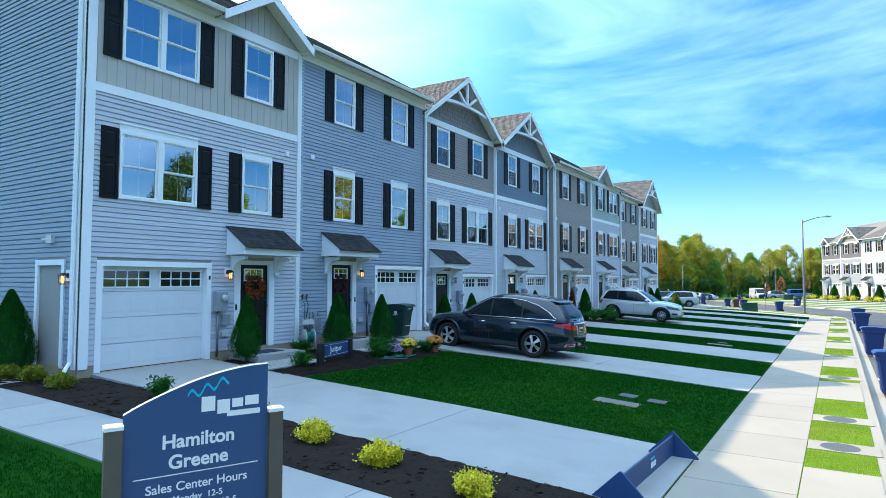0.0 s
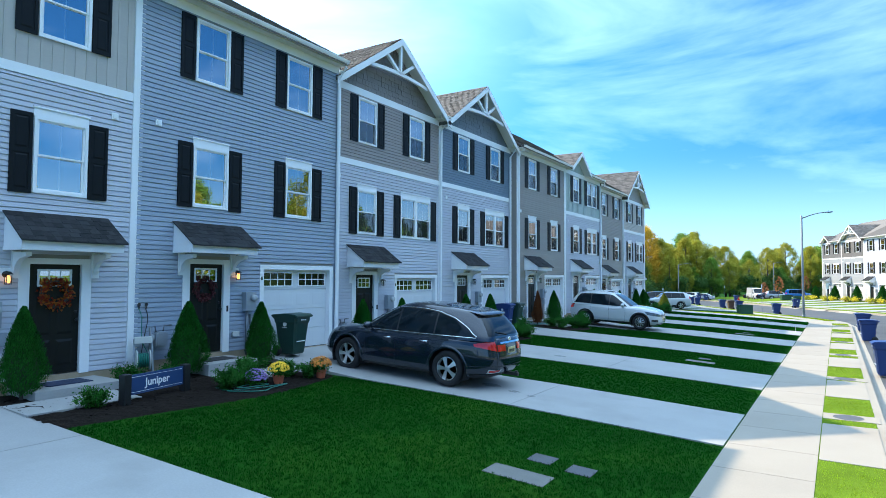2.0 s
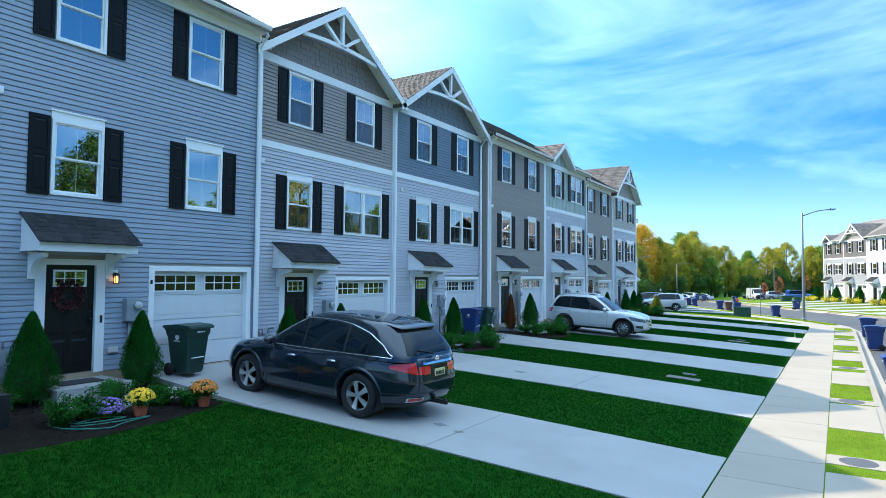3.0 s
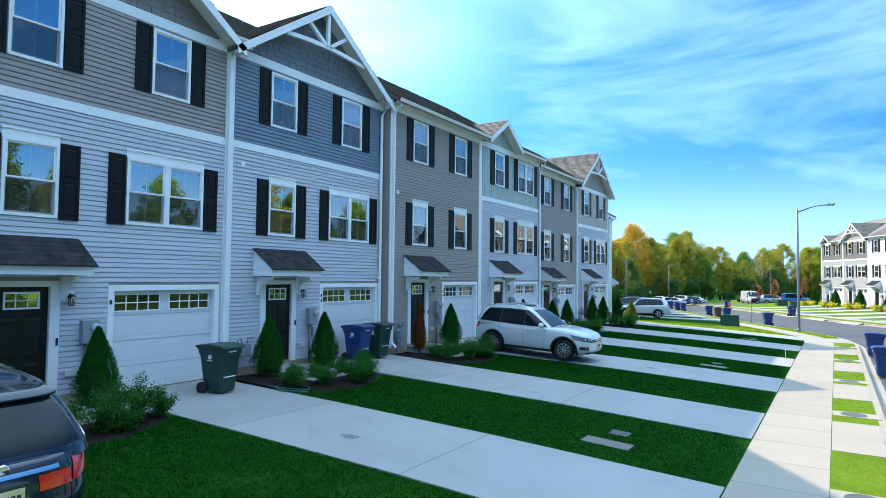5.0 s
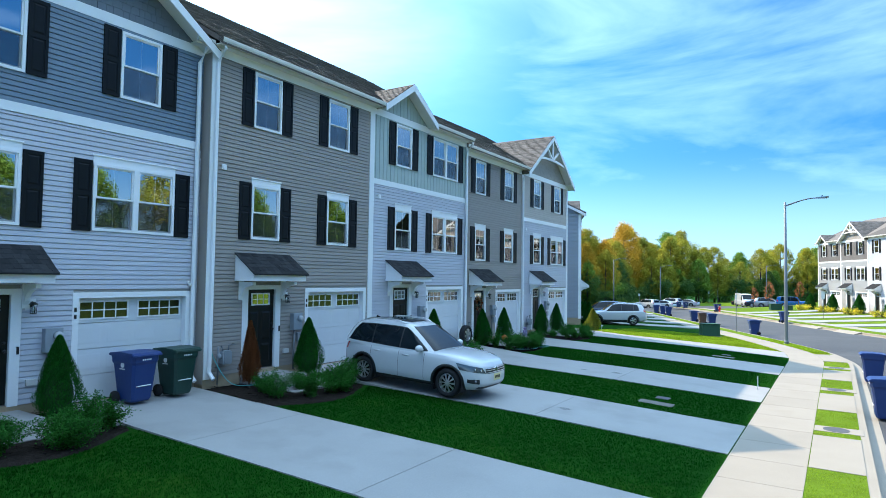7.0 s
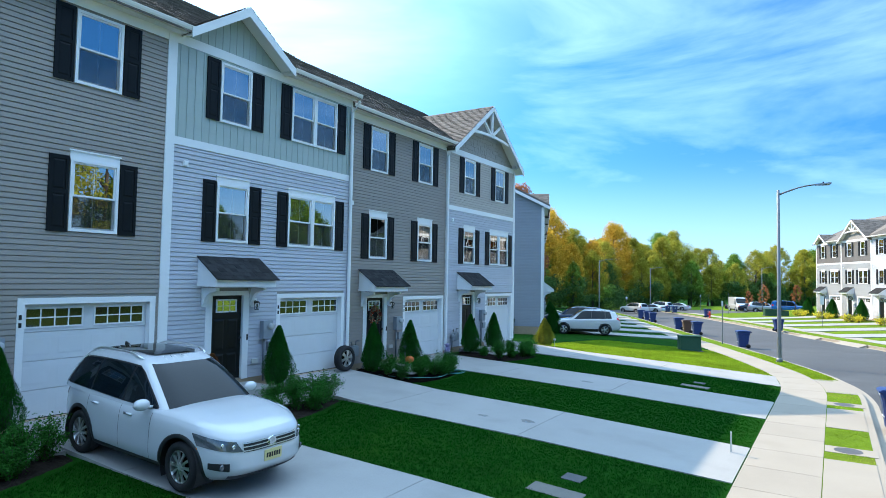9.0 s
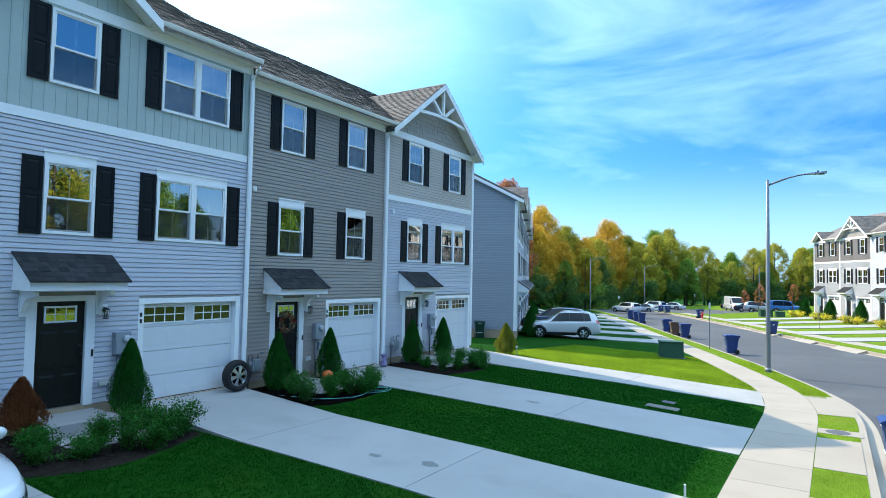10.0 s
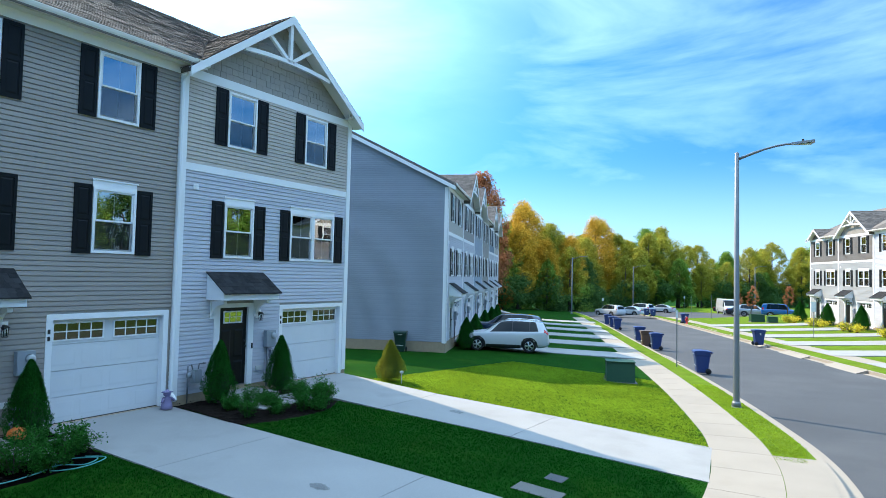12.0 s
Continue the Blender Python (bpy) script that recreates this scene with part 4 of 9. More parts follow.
def side_wall(parent, y, material, fine, holes=()):
    """Lapped end wall up to the ridge, with rake boards; it faces away from the row."""
    rx, ez = -DEPTH / 2, EAVE + 0.18
    rz = ez + (0.4 - rx) * PITCH - 0.18
    core = bmesh.new()
    prism(core, [(0, y + 0.002, 0), (0, y + 0.002, EAVE), (rx, y + 0.002, rz - 0.15), (-DEPTH, y + 0.002, EAVE), (-DEPTH, y + 0.002, 0)], (0, 0.1, 0))
    part("end_wall", core, material, parent)
    allbm = bmesh.new()
    z = 0.16
    while z < rz - 0.2:
        xa, xb = -DEPTH, 0.0
        if z > EAVE:
            cut = (z - EAVE) / PITCH
            xa, xb = -DEPTH + cut, -cut
        segs = gaps(xa, xb, [(h[0], h[1]) for h in holes if h[2] < z + COURSE and h[3] > z])
        for a, b in segs:
            if fine:
                bm = bmesh.new()
                lap(bm, y, z, COURSE, a, b)
                part("siding_board", bm, material, parent)
            else:
                lap(allbm, y, z, COURSE, a, b)
        z += COURSE
    if fine:
        allbm.free()
    else:
        tagged(part("siding", allbm, material, parent), kind="stuff")
    fb = bmesh.new()
    box(fb, -DEPTH, 0.0, y - 0.012, y + 0.1, -0.5, 0.16)
    part("foundation", fb, FOUNDATION, parent)
    for s, e in ((1, 0.4), (-1, -DEPTH - 0.4)):
        rk = bmesh.new()
        prism(rk, [(rx, y - 0.25, rz + 0.03), (e, y - 0.25, ez - 0.15), (e, y - 0.25, ez - 0.35), (rx, y - 0.25, rz - 0.17)], (0, 0.03, 0))
        part("rake_board", rk, TRIM, parent)
        sf = bmesh.new()
        prism(sf, [(rx, y - 0.22, rz - 0.13), (e, y - 0.22, ez - 0.31), (e, y - 0.22, ez - 0.33), (rx, y - 0.22, rz - 0.15)], (0, 0.22, 0))
        part("rake_soffit", sf, TRIM, parent)
    cb = bmesh.new()
    box(cb, -0.17, 0.0, y - 0.035, y, 0.1, EAVE)
    part("corner_trim", cb, TRIM, parent)


# each unit's set-back and the level of its floor
XO = {1: 0.0, 2: 0.03, 3: -0.3, 4: -0.3, 5: 0.0, 6: 0.0, 7: -0.3, 8: -0.3}
PAD = {1: 0.0, 2: 0.07, 3: -0.14, 4: -0.13, 5: -0.09, 6: -0.09, 7: -0.27, 8: -0.26}
HIGH_SHAKE = {3: siding("shake_brown", (0.20, 0.175, 0.16)), 4: siding("shake_charcoal", (0.14, 0.16, 0.185)), 8: siding("shake_tan", (0.31, 0.285, 0.255))}
ROW = {}
ROW[1] = townhouse(1, S_BLUEGREY, S_TAUPE, "grey townhouse with taupe board-and-batten top floor", style="batten", gable=(4.72, 1.35), flip=True, lit=True, y0=0.0, y_left=0.36, curtains=(3, 0, 0, 0), screen=False)
ROW[2] = townhouse(2, S_SLATE, None, "slate-blue townhouse with black shutters and white trim", double=False, lit=True, y0=6.13, screen=False)
ROW[3] = townhouse(3, S_BLUEGREY, S_BROWN, "grey townhouse with brown top floor and gable", gable="big", y0=12.2)
ROW[4] = townhouse(4, S_BLUEGREY, S_CHARCOAL, "grey townhouse with charcoal top floor and gable", gable="big", y0=18.3)
ROW[5] = townhouse(5, S_MUD, None, "brown townhouse with black shutters and white trim", double=False, y0=24.4)
ROW[6] = townhouse(6, S_BLUEGREY, S_SAGE, "grey townhouse with sage board-and-batten top floor", style="batten", gable=(1.75, 1.45), y0=30.5, curtains=(0, 1, 0, 1))
ROW[7] = townhouse(7, S_MUD, None, "brown townhouse with black shutters and white trim", double=False, y0=36.6, curtains=(0, 0, 2, 1))
ROW[8] = townhouse(8, S_BLUEGREY, S_TAN, "grey end townhouse with tan top floor and gable", gable="big", y0=42.7)

seam(ROW[1], 0.45, 0.18)
seam(ROW[1], 6.1, 0.22)
downspout(ROW[2], 6.02)
seam(ROW[2], 6.1, 0.12)
seam(ROW[3], 6.1, 0.24)
downspout(ROW[3], 6.05)
downspout(ROW[4], 5.93)
seam(ROW[5], 0.09, 0.18)
downspout(ROW[5], 0.12)
seam(ROW[5], 6.1, 0.22)
downspout(ROW[6], 6.03)
seam(ROW[6], 6.1, 0.12)
seam(ROW[7], 6.1, 0.22)
downspout(ROW[7], 6.02)
seam(ROW[8], 6.02, 0.16)
_b = bmesh.new()
box(_b, -0.3, 0.02, -0.02, 0.0, 0.0, 8.2)
part("return_wall", _b, S_MUD, ROW[5])
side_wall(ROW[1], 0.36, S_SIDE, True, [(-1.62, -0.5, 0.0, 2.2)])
_b = bmesh.new()
prism(_b, [(-11, 6.1, -0.5), (0.0, 6.1, -0.5), (0.0, 6.1, 8.1), (-5.5, 6.1, 11.6), (-11, 6.1, 8.1)], (0, 0.02, 0))
part("end_wall", _b, S_BLUEGREY, ROW[8])


# ---- driveways, paths, beds ----
def drape(bm, pts, lift, thick=0.06):
    """A slab whose outline (x, y) lies on the slope of the lawn."""
    top = [bm.verts.new((x, y, land(x, y) + lift)) for x, y in pts]
    bot = [bm.verts.new((v.co.x, v.co.y, v.co.z - thick)) for v in top]
    bm.faces.new(top)
    bm.faces.new(bot[::-1])
    n = len(pts)
    for i in range(n):
        bm.faces.new((top[i], bot[i], bot[(i + 1) % n], top[(i + 1) % n]))


def kerb_line_x(y, off=0.0):
    i = int(np.argmin(abs(LA[:, 1] - y)))
    return LINE[i][0] + (y - LINE[i][1]) * (-math.tan(LINE[i][2])) + off


DRIVES = [(0.62, 3.36)] + [(6.1 * k + 3.24, 6.1 * k + 5.98) for k in range(1, 8)]
for _n, (_a, _b2) in enumerate(DRIVES):
    _d = tagged(new("driveway"), "pale broom-finished concrete driveway in slabs", "driveway", kind="structure")
    _x0, _z0 = XO[_n + 1], PAD[_n + 1]
    _cuts = [_x0 - 0.14, 3.3, 6.9]
    for _k, _c in enumerate(_cuts):
        bm = bmesh.new()
        _e = _cuts[_k + 1] - 0.012 if _k < 2 else None
        _sk = lambda x, y: (x, y + SK * x)
        pa = _sk(_e, _a) if _e else _sk(kerb_line_x(_a, -0.018), _a)
        pb = _sk(_e, _b2) if _e else _sk(kerb_line_x(_b2, -0.018), _b2)
        if _k == 0:
            v = [bm.verts.new(p) for p in ((_c, _a, _z0), (*pa, land(*pa) + 0.02), (*pb, land(*pb) + 0.02), (_c, _b2, _z0))]
            w = [bm.verts.new((q.co.x, q.co.y, q.co.z - 0.1)) for q in v]
            bm.faces.new(v), bm.faces.new(w[::-1])
            for i in range(4):
                bm.faces.new((v[i], w[i], w[(i + 1) % 4], v[(i + 1) % 4]))
        else:
            drape(bm, [_sk(_c, _a), pa, pb, _sk(_c, _b2)], 0.02, 0.1)
        part("slab", bm, CONCRETE, _d)
    # the crossing between pavement and kerb
    if _n == 7:
        strip("apron", PW + 0.012, KERB - 0.15, 0.014, 0.1, 252, 258, 6, WALKWAY, _d)
        continue
    ap = bmesh.new()
    _ya, _yb = _a + SK * 12, _b2 + SK * 12
    q = [(kerb_line_x(_ya, PW + 0.015), _ya - 0.04), (kerb_line_x(_ya, KERB - 0.15), _ya - 0.06), (kerb_line_x(_yb, KERB - 0.15), _yb + 0.06), (kerb_line_x(_yb, PW + 0.015), _yb + 0.04)]
    drape(ap, q, 0.012, 0.1)
    part("apron", ap, WALKWAY, _d)

_w = tagged(new("garden_path"), "pale concrete path beside the planted strip", "path", kind="structure")
for _k in range(12):
    bm = bmesh.new()
    _xa, _xb = -4.6 + 1.25 * _k, -4.6 + 1.25 * (_k + 1) - 0.012
    _sa, _sb = SK * max(_xa, 0), SK * max(_xb, 0)
    drape(bm, [(_xa, _sa - 2.05), (_xb, _sb - 2.05), (_xb, _sb - 0.85), (_xa, _sa - 0.85)], 0.02, 0.1)
    part("slab", bm, CONCRETE, _w)


def stoop(doorc, x0, to_y, y0, z0, width=1.3):
    p = tagged(new("front_path"), "concrete doorstep and path to the driveway", "path", kind="structure")
    yc = y0 + doorc
    bm = bmesh.new()
    box(bm, x0 + 0.02, x0 + 1.05, yc - width / 2, yc + width / 2, z0 - 0.25, z0 + 0.07)
    part("doorstep", bm, CONCRETE, p)
    bm = bmesh.new()
    ya, yb = sorted((yc - width / 2 if to_y > yc else yc + width / 2 - 0.2, to_y))
    drape(bm, [(x0 + 1.07, ya), (x0 + 1.95, ya), (x0 + 1.95, yb), (x0 + 1.07, yb)], 0.085, 0.16)
    part("slab", bm, CONCRETE, p)
    mt = bmesh.new()
    box(mt, x0 + 0.2, x0 + 0.68, yc - 0.38, yc + 0.38, z0 + 0.07, z0 + 0.084)
    return mt


MATBLUE = mat("doormat_navy", (0.02, 0.03, 0.07), rough=1.0, vary=0.5, fine=200, bump=0.6)
MATDARK = mat("doormat_dark", (0.03, 0.03, 0.032), rough=1.0, vary=0.5, fine=200, bump=0.6)
for _k in range(1, 9):
    _x0 = XO[_k]
    if _k == 1:
        mt = stoop(4.62, 0.0, 3.36, 0.0, 0.0, 1.5)
    else:
        mt = stoop(1.72, _x0, 6.1 * (_k - 1) + 3.24, 6.1 * (_k - 1), PAD[_k])
    if _k in (1, 2):
        tagged(part("doormat", mt, MATBLUE if _k == 1 else MATDARK), "navy patterned doormat on the step" if _k == 1 else "dark doormat on the step", "doormat")
    else:
        mt.free()


def bed(y0, y1, depth, bulge, x0, seed, lumps=True):
    """Black mulch in a bed with a curved front."""
    rng = random.Random(seed)
    bm = bmesh.new()
    nx, ny = 26, int((y1 - y0) / 0.12)
    rows = []
    for j in range(ny + 1):
        u = j / ny
        y = y0 + (y1 - y0) * u
        d = depth + bulge * math.sin(math.pi * u) + 0.07 * math.sin(7 * u + seed)
        rows.append([bm.verts.new((x0 + d * i / nx, y, land(x0 + d * i / nx, y) + 0.022 + (0.0 if i in (0,) else 0.05 * math.sin(math.pi * min(i / nx * 1.15, 1)) ** 0.5 if i < nx else -0.05) + rng.uniform(-0.012, 0.018))) for i in range(nx + 1)])
    for r, s in zip(rows, rows[1:]):
        for i in range(nx):
            bm.faces.new((r[i], r[i + 1], s[i + 1], s[i]))
    # loose chips
    for _ in range(int((y1 - y0) * depth * 45)):
        u, t = rng.random(), rng.random()
        y = y0 + (y1 - y0) * u
        x = x0 + t * (depth + bulge * math.sin(math.pi * u)) * 0.97
        z = land(x, y) + 0.075
        a = rng.uniform(0, 6.28)
        l, w = rng.uniform(0.015, 0.045), rng.uniform(0.006, 0.014)
        c, s = math.cos(a), math.sin(a)
        v = [bm.verts.new((x + l * c * p - w * s * q, y + l * s * p + w * c * q, z + rng.uniform(-0.005, 0.015))) for p, q in ((-1, -1), (1, -1), (1, 1), (-1, 1))]
        bm.faces.new(v)
    b = part("flower_bed", bm, MULCH)
    return tagged(b, "black mulch bed along the house front", "flower bed", kind="structure")


bed(3.38, 9.28, 2.75, 0.35, 0.0, 3)
for _k in range(3, 9):
    _y = 6.1 * (_k - 1)
    bed(_y - 0.08, _y + 3.2, 2.35, 0.55, XO[_k], _k)


def strip_bed(xa, xb, ya, yb, seed):
    rng = random.Random(seed)
    bm = bmesh.new()
    nx, ny = int((xb - xa) / 0.15), 8
    rows = [[bm.verts.new((xa + (xb - xa) * i / nx, ya + (yb - ya) * j / ny + SK * max(xa + (xb - xa) * i / nx, 0), land(xa + (xb - xa) * i / nx, ya) + (0.045 if 0 < j < ny and 0 < i < nx else 0.014) + rng.uniform(-0.008, 0.02))) for j in range(ny + 1)] for i in range(nx + 1)]
    for r, s in zip(rows, rows[1:]):
        for j in range(ny):
            bm.faces.new((r[j], s[j], s[j + 1], r[j + 1]))
    for _ in range(int((xb - xa) * (yb - ya) * 60)):
        x = rng.uniform(xa, xb)
        y = rng.uniform(ya + 0.05, yb - 0.05) + SK * max(x, 0)
        z = land(x, y) + 0.045
        a, l, w = rng.uniform(0, 6.28), rng.uniform(0.015, 0.05), rng.uniform(0.006, 0.016)
        c, s = math.cos(a), math.sin(a)
        bm.faces.new([bm.verts.new((x + l * c * p - w * s * q, y + l * s * p + w * c * q, z + rng.uniform(0, 0.02))) for p, q in ((-1, -1), (1, -1), (1, 1), (-1, 1))])
    return tagged(part("flower_bed", bm, MULCH), "black mulch strip with low golden shrubs", "flower bed", kind="structure")


strip_bed(-4.6, 0.05, -0.83, 0.33, 21)
strip_bed(0.06, 10.2, -0.84, 0.615, 22)

# inspection covers set in the lawns and the verge
PLATE = mat("worn_concrete_cover", (0.15, 0.145, 0.13), rough=0.9, vary=0.15, fine=80, bump=0.4)
IRON = mat("cast_iron", (0.10, 0.10, 0.105), rough=0.7, vary=0.2, metal=0.4, bump=0.4)


COVERS = []


def cover(x, y, w, d, dark=False):
    COVERS.append((x, y, w, d))
    bm = bmesh.new()
    drape(bm, [(x, y), (x + w, y), (x + w, y + d), (x, y + d)], 0.004, 0.08)
    tagged(part("utility_cover", bm, IRON if dark else PLATE), "dark iron utility cover in the grass" if dark else "weathered concrete utility cover in the grass", "utility cover", "utility covers")


for _y in (6.0, 19.35, 31.4, 43.4):
    cover(8.25, _y, 0.85, 0.42)
    cover(8.5, _y + 0.85, 0.35, 0.35, True)
    if _y < 10:
        cover(9.1, _y + 0.75, 0.35, 0.35, True)
VERGE_SLABS = (4.95, 7.2, 13.08, 18.82, 25.5, 31.35, 37.6, 43.6)
for _y in VERGE_SLABS:
    bm = bmesh.new()
    xk = kerb_line_x(_y, PW + 0.015)
    drape(bm, [(xk, _y), (xk + KERB - 1.37, _y), (xk + KERB - 1.37, _y + 0.6), (xk, _y + 0.6)], 0.012, 0.1)
    sl = tagged(part("verge_slab", bm, WALKWAY), "small concrete slab in the grass verge", "slab", "verge slabs", "structure")
    bm = bmesh.new()
    lathe(bm, [(0.26, 0.0), (0.26, 0.008), (0.24, 0.010), (0.23, 0.007), (0.02, 0.008)], 28, (xk + 0.42, _y + 0.3, land(xk + 0.42, _y + 0.3) + 0.008))
    tagged(part("manhole_cover", bm, IRON), "round grey iron manhole cover", "manhole cover", "manhole covers")


# oil marks on the driveways
STAIN = veil_mat("oil_stain", (0.07, 0.072, 0.075), 0.32)
for _i, (_px, _py, _r) in enumerate(((5.75, 11.0, 0.16), (6.45, 10.75, 0.10), (6.9, 10.6, 0.07), (5.2, 16.6, 0.13), (6.6, 35.2, 0.14), (5.6, 34.9, 0.09), (5.9, 41.2, 0.13), (7.2, 29.0, 0.12), (4.9, 47.2, 0.15))):
    _r3 = random.Random(_i)
    bm = bmesh.new()
    _ring = [(1.5 * _r * math.cos(a) * f, _r * math.sin(a) * f) for a in np.linspace(0, 2 * math.pi, 22, endpoint=False) for f in (_r3.uniform(0.7, 1.15),)]
    bm.faces.new([bm.verts.new((_px + a, _py + b, land(_px + a, _py + b) + 0.024)) for a, b in _ring])
    tagged(part("oil_stain", bm, STAIN), "dark oil stain on the concrete driveway", "stain", "oil stains", "structure")


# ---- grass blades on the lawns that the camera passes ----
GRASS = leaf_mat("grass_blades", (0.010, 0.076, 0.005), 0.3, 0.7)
# lit copy of GRASS: sunshine is put into the blades' colour
GRASS_SUN = leaf_mat("sunlit_grass_blades", (0.25, 0.37, 0.018), 0.45, 0.7)


def turf(x0, x1, y0, y1, n, seed, keep=None, hh=(0.016, 0.040), blades=None):
    rng = np.random.default_rng(seed)
    spots = [(x, y, land(x, y) - 0.004) for x, y in zip(rng.uniform(x0, x1, n).tolist(), rng.uniform(y0, y1, n).tolist()) if not keep or keep(x, y)]
    P = np.repeat(np.array(spots), 4, axis=0)
    m = len(P)
    a, l, t = rng.uniform(0, 6.28, m), rng.uniform(0.0, 0.016, m), rng.uniform(hh[0], hh[1], m)
    P[:, :2] += rng.uniform(-0.028, 0.028, (m, 2))
    side = np.stack([-np.sin(a), np.cos(a), 0 * a], 1) * 0.0036
    tip = np.stack([np.cos(a) * l, np.sin(a) * l, t], 1)
    V = np.stack([P + side, P - side, P + tip], 1).reshape(-1, 3)
    me = bpy.data.meshes.new("grass")
    me.from_pydata(V.tolist(), [], np.arange(3 * m).reshape(-1, 3).tolist())
    me.materials.append(blades or GRASS)
    return tagged(new("grass", me), "dense short yellow-green lawn grass" if blades else "dense short green lawn grass", "grass", kind="stuff")


def free_of_plates(x, y):
    return not any(a < x < a + w and b < y < b + d for a, b, w, d in COVERS)


LAWNS = [(3.37, 9.33)] + [(6.1 * k - 0.11, 6.1 * k + 3.23) for k in range(2, 8)]
for _i, (_a, _b2) in enumerate(LAWNS):
    _mid = (_a + _b2) / 2

    def ok(x, y, a=_a, b=_b2, i=_i):
        y -= SK * x
        if not a < y < b:
            return False
        u = (y - a) / (b - a)
        front = (2.75 + 0.35 * math.sin(math.pi * u)) if i == 0 else (2.35 + 0.55 * math.sin(math.pi * u) + XO[i + 2])
        return x > front and x < kerb_line_x(y, -0.02) and free_of_plates(x, y + SK * x)

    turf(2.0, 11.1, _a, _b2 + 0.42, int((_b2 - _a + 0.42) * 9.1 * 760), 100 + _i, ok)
# the verge and the corner lawn take the sun-coloured blades
turf(10.5, 13.9, -3.0, 47, 60000, 120, blades=GRASS_SUN, keep=lambda x, y: kerb_line_x(y, PW + 0.02) < x < kerb_line_x(y, KERB - 0.16) and not any(a + SK * 12 - 0.06 < y < b + SK * 12 + 0.06 for a, b in DRIVES) and not any(p < y < p + 0.6 for p in VERGE_SLABS))
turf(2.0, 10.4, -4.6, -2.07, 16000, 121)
turf(0.5, 12.5, 48.9, 59.5, 120000, 122, hh=(0.022, 0.05), blades=GRASS_SUN, keep=lambda x, y: station(x, y)[1] < -0.02 or PW + 0.02 < station(x, y)[1] < KERB - 0.16)


# ---- vehicles ----
def spline(ts, vs, t):
    """Smooth curve through (ts, vs) without overshoot."""
    ts, vs = np.asarray(ts, float), np.asarray(vs, float)
    d = np.diff(vs) / np.diff(ts)
    m = np.concatenate(([d[0]], np.where(d[1:] * d[:-1] > 0, 2 * d[1:] * d[:-1] / (d[1:] + d[:-1] + 1e-12), 0), [d[-1]]))
    k = np.clip(np.searchsorted(ts, t) - 1, 0, len(ts) - 2)
    h = ts[k + 1] - ts[k]
    s = (t - ts[k]) / h
    return (2 * s**3 - 3 * s**2 + 1) * vs[k] + (s**3 - 2 * s**2 + s) * h * m[k] + (-2 * s**3 + 3 * s**2) * vs[k + 1] + (s**3 - s**2) * h * m[k + 1]


class Loft:
    """A car body as a surface P(u, v): u from nose to tail, v from the sill round to the roof's middle."""

    def __init__(self, L, rows):
        self.L, self.rows = L, np.array(rows, float)

    def ring(self, u):
        r = self.rows
        w, zb, zbelt, ztop, rw = (float(spline(r[:, 0], r[:, c], u)) for c in range(1, 6))
        mx = lambda a, b, t: a + (b - a) * t
        return [(0, zb), (0.86 * w, zb), (0.975 * w, zb + 0.16), (w, mx(zb, zbelt, 0.55)), (0.985 * w, zbelt - 0.05), (0.95 * w, zbelt + 0.012), (mx(0.95 * w, rw, 0.55), mx(zbelt, ztop, 0.58)), (rw, ztop - 0.045), (rw * 0.62, ztop - 0.008), (0, ztop)]

    def P(self, u, v, side=1, lift=0.0):
        ring = self.ring(u)
        ys, zs = [p[0] for p in ring], [p[1] for p in ring]
        y, z = float(spline(range(10), ys, v)), float(spline(range(10), zs, v))
        p = Vector((self.L * (0.5 - u), side * y, z))
        if lift:
            e = 0.01
            a = self.P(min(u + e, 1), v, side) - self.P(max(u - e, 0), v, side)
            b = self.P(u, min(v + e, 9), side) - self.P(u, max(v - e, 0), side)
            n = a.cross(b)
            if n.length > 1e-9:
                n.normalize()
                if n.dot(p - Vector((p.x * 0.8, 0, 0.7))) < 0:
                    n = -n
                p = p + n * lift
        return p

    def patch(self, bm, u0, u1, v0, v1, side=1, lift=0.006, nu=10, nv=6, skew=0.0, skew1=None):
        """skew: how far the patch's front (and rear) edge slides along u towards its upper side."""
        s1 = skew if skew1 is None else skew1
        g = []
        for j in range(nv + 1):
            t = j / nv
            a, b = u0 + skew * t, u1 + s1 * t
            g.append([bm.verts.new(self.P(a + (b - a) * i / nu, v0 + (v1 - v0) * t, side, lift)) for i in range(nu + 1)])
        for a, b in zip(g, g[1:]):
            for i in range(nu):
                bm.faces.new((a[i], a[i + 1], b[i + 1], b[i]))


RUBBER = mat("tyre_rubber", (0.012, 0.012, 0.013), rough=0.85, vary=0.2, fine=150, bump=0.2)
ALLOY = mat("alloy_wheel", (0.72, 0.74, 0.76), rough=0.28, vary=0.06, metal=0.85, bump=0)
DARKPLASTIC = mat("black_car_plastic", (0.014, 0.015, 0.016), rough=0.55, vary=0.15, bump=0.1)
CARGLASS = mat("car_glass_tinted", (0.005, 0.010, 0.014), rough=0.02, vary=0.1, bump=0, spec=0.3, coat=0.0)
CHROME = mat("chrome", (0.75, 0.77, 0.78), rough=0.12, vary=0.03, metal=1.0, bump=0)
TAILRED = mat("tail_light_red", (0.50, 0.012, 0.012), rough=0.08, vary=0.3, scale=18, bump=0, coat=1.0)
HEADLAMP = mat("headlamp_lens", (0.07, 0.08, 0.09), rough=0.06, vary=0.5, scale=14, bump=0, spec=0.9, coat=1.0)
PLATE_Y = mat("number_plate_yellow", (0.60, 0.54, 0.26), rough=0.4, vary=0.15, bump=0)
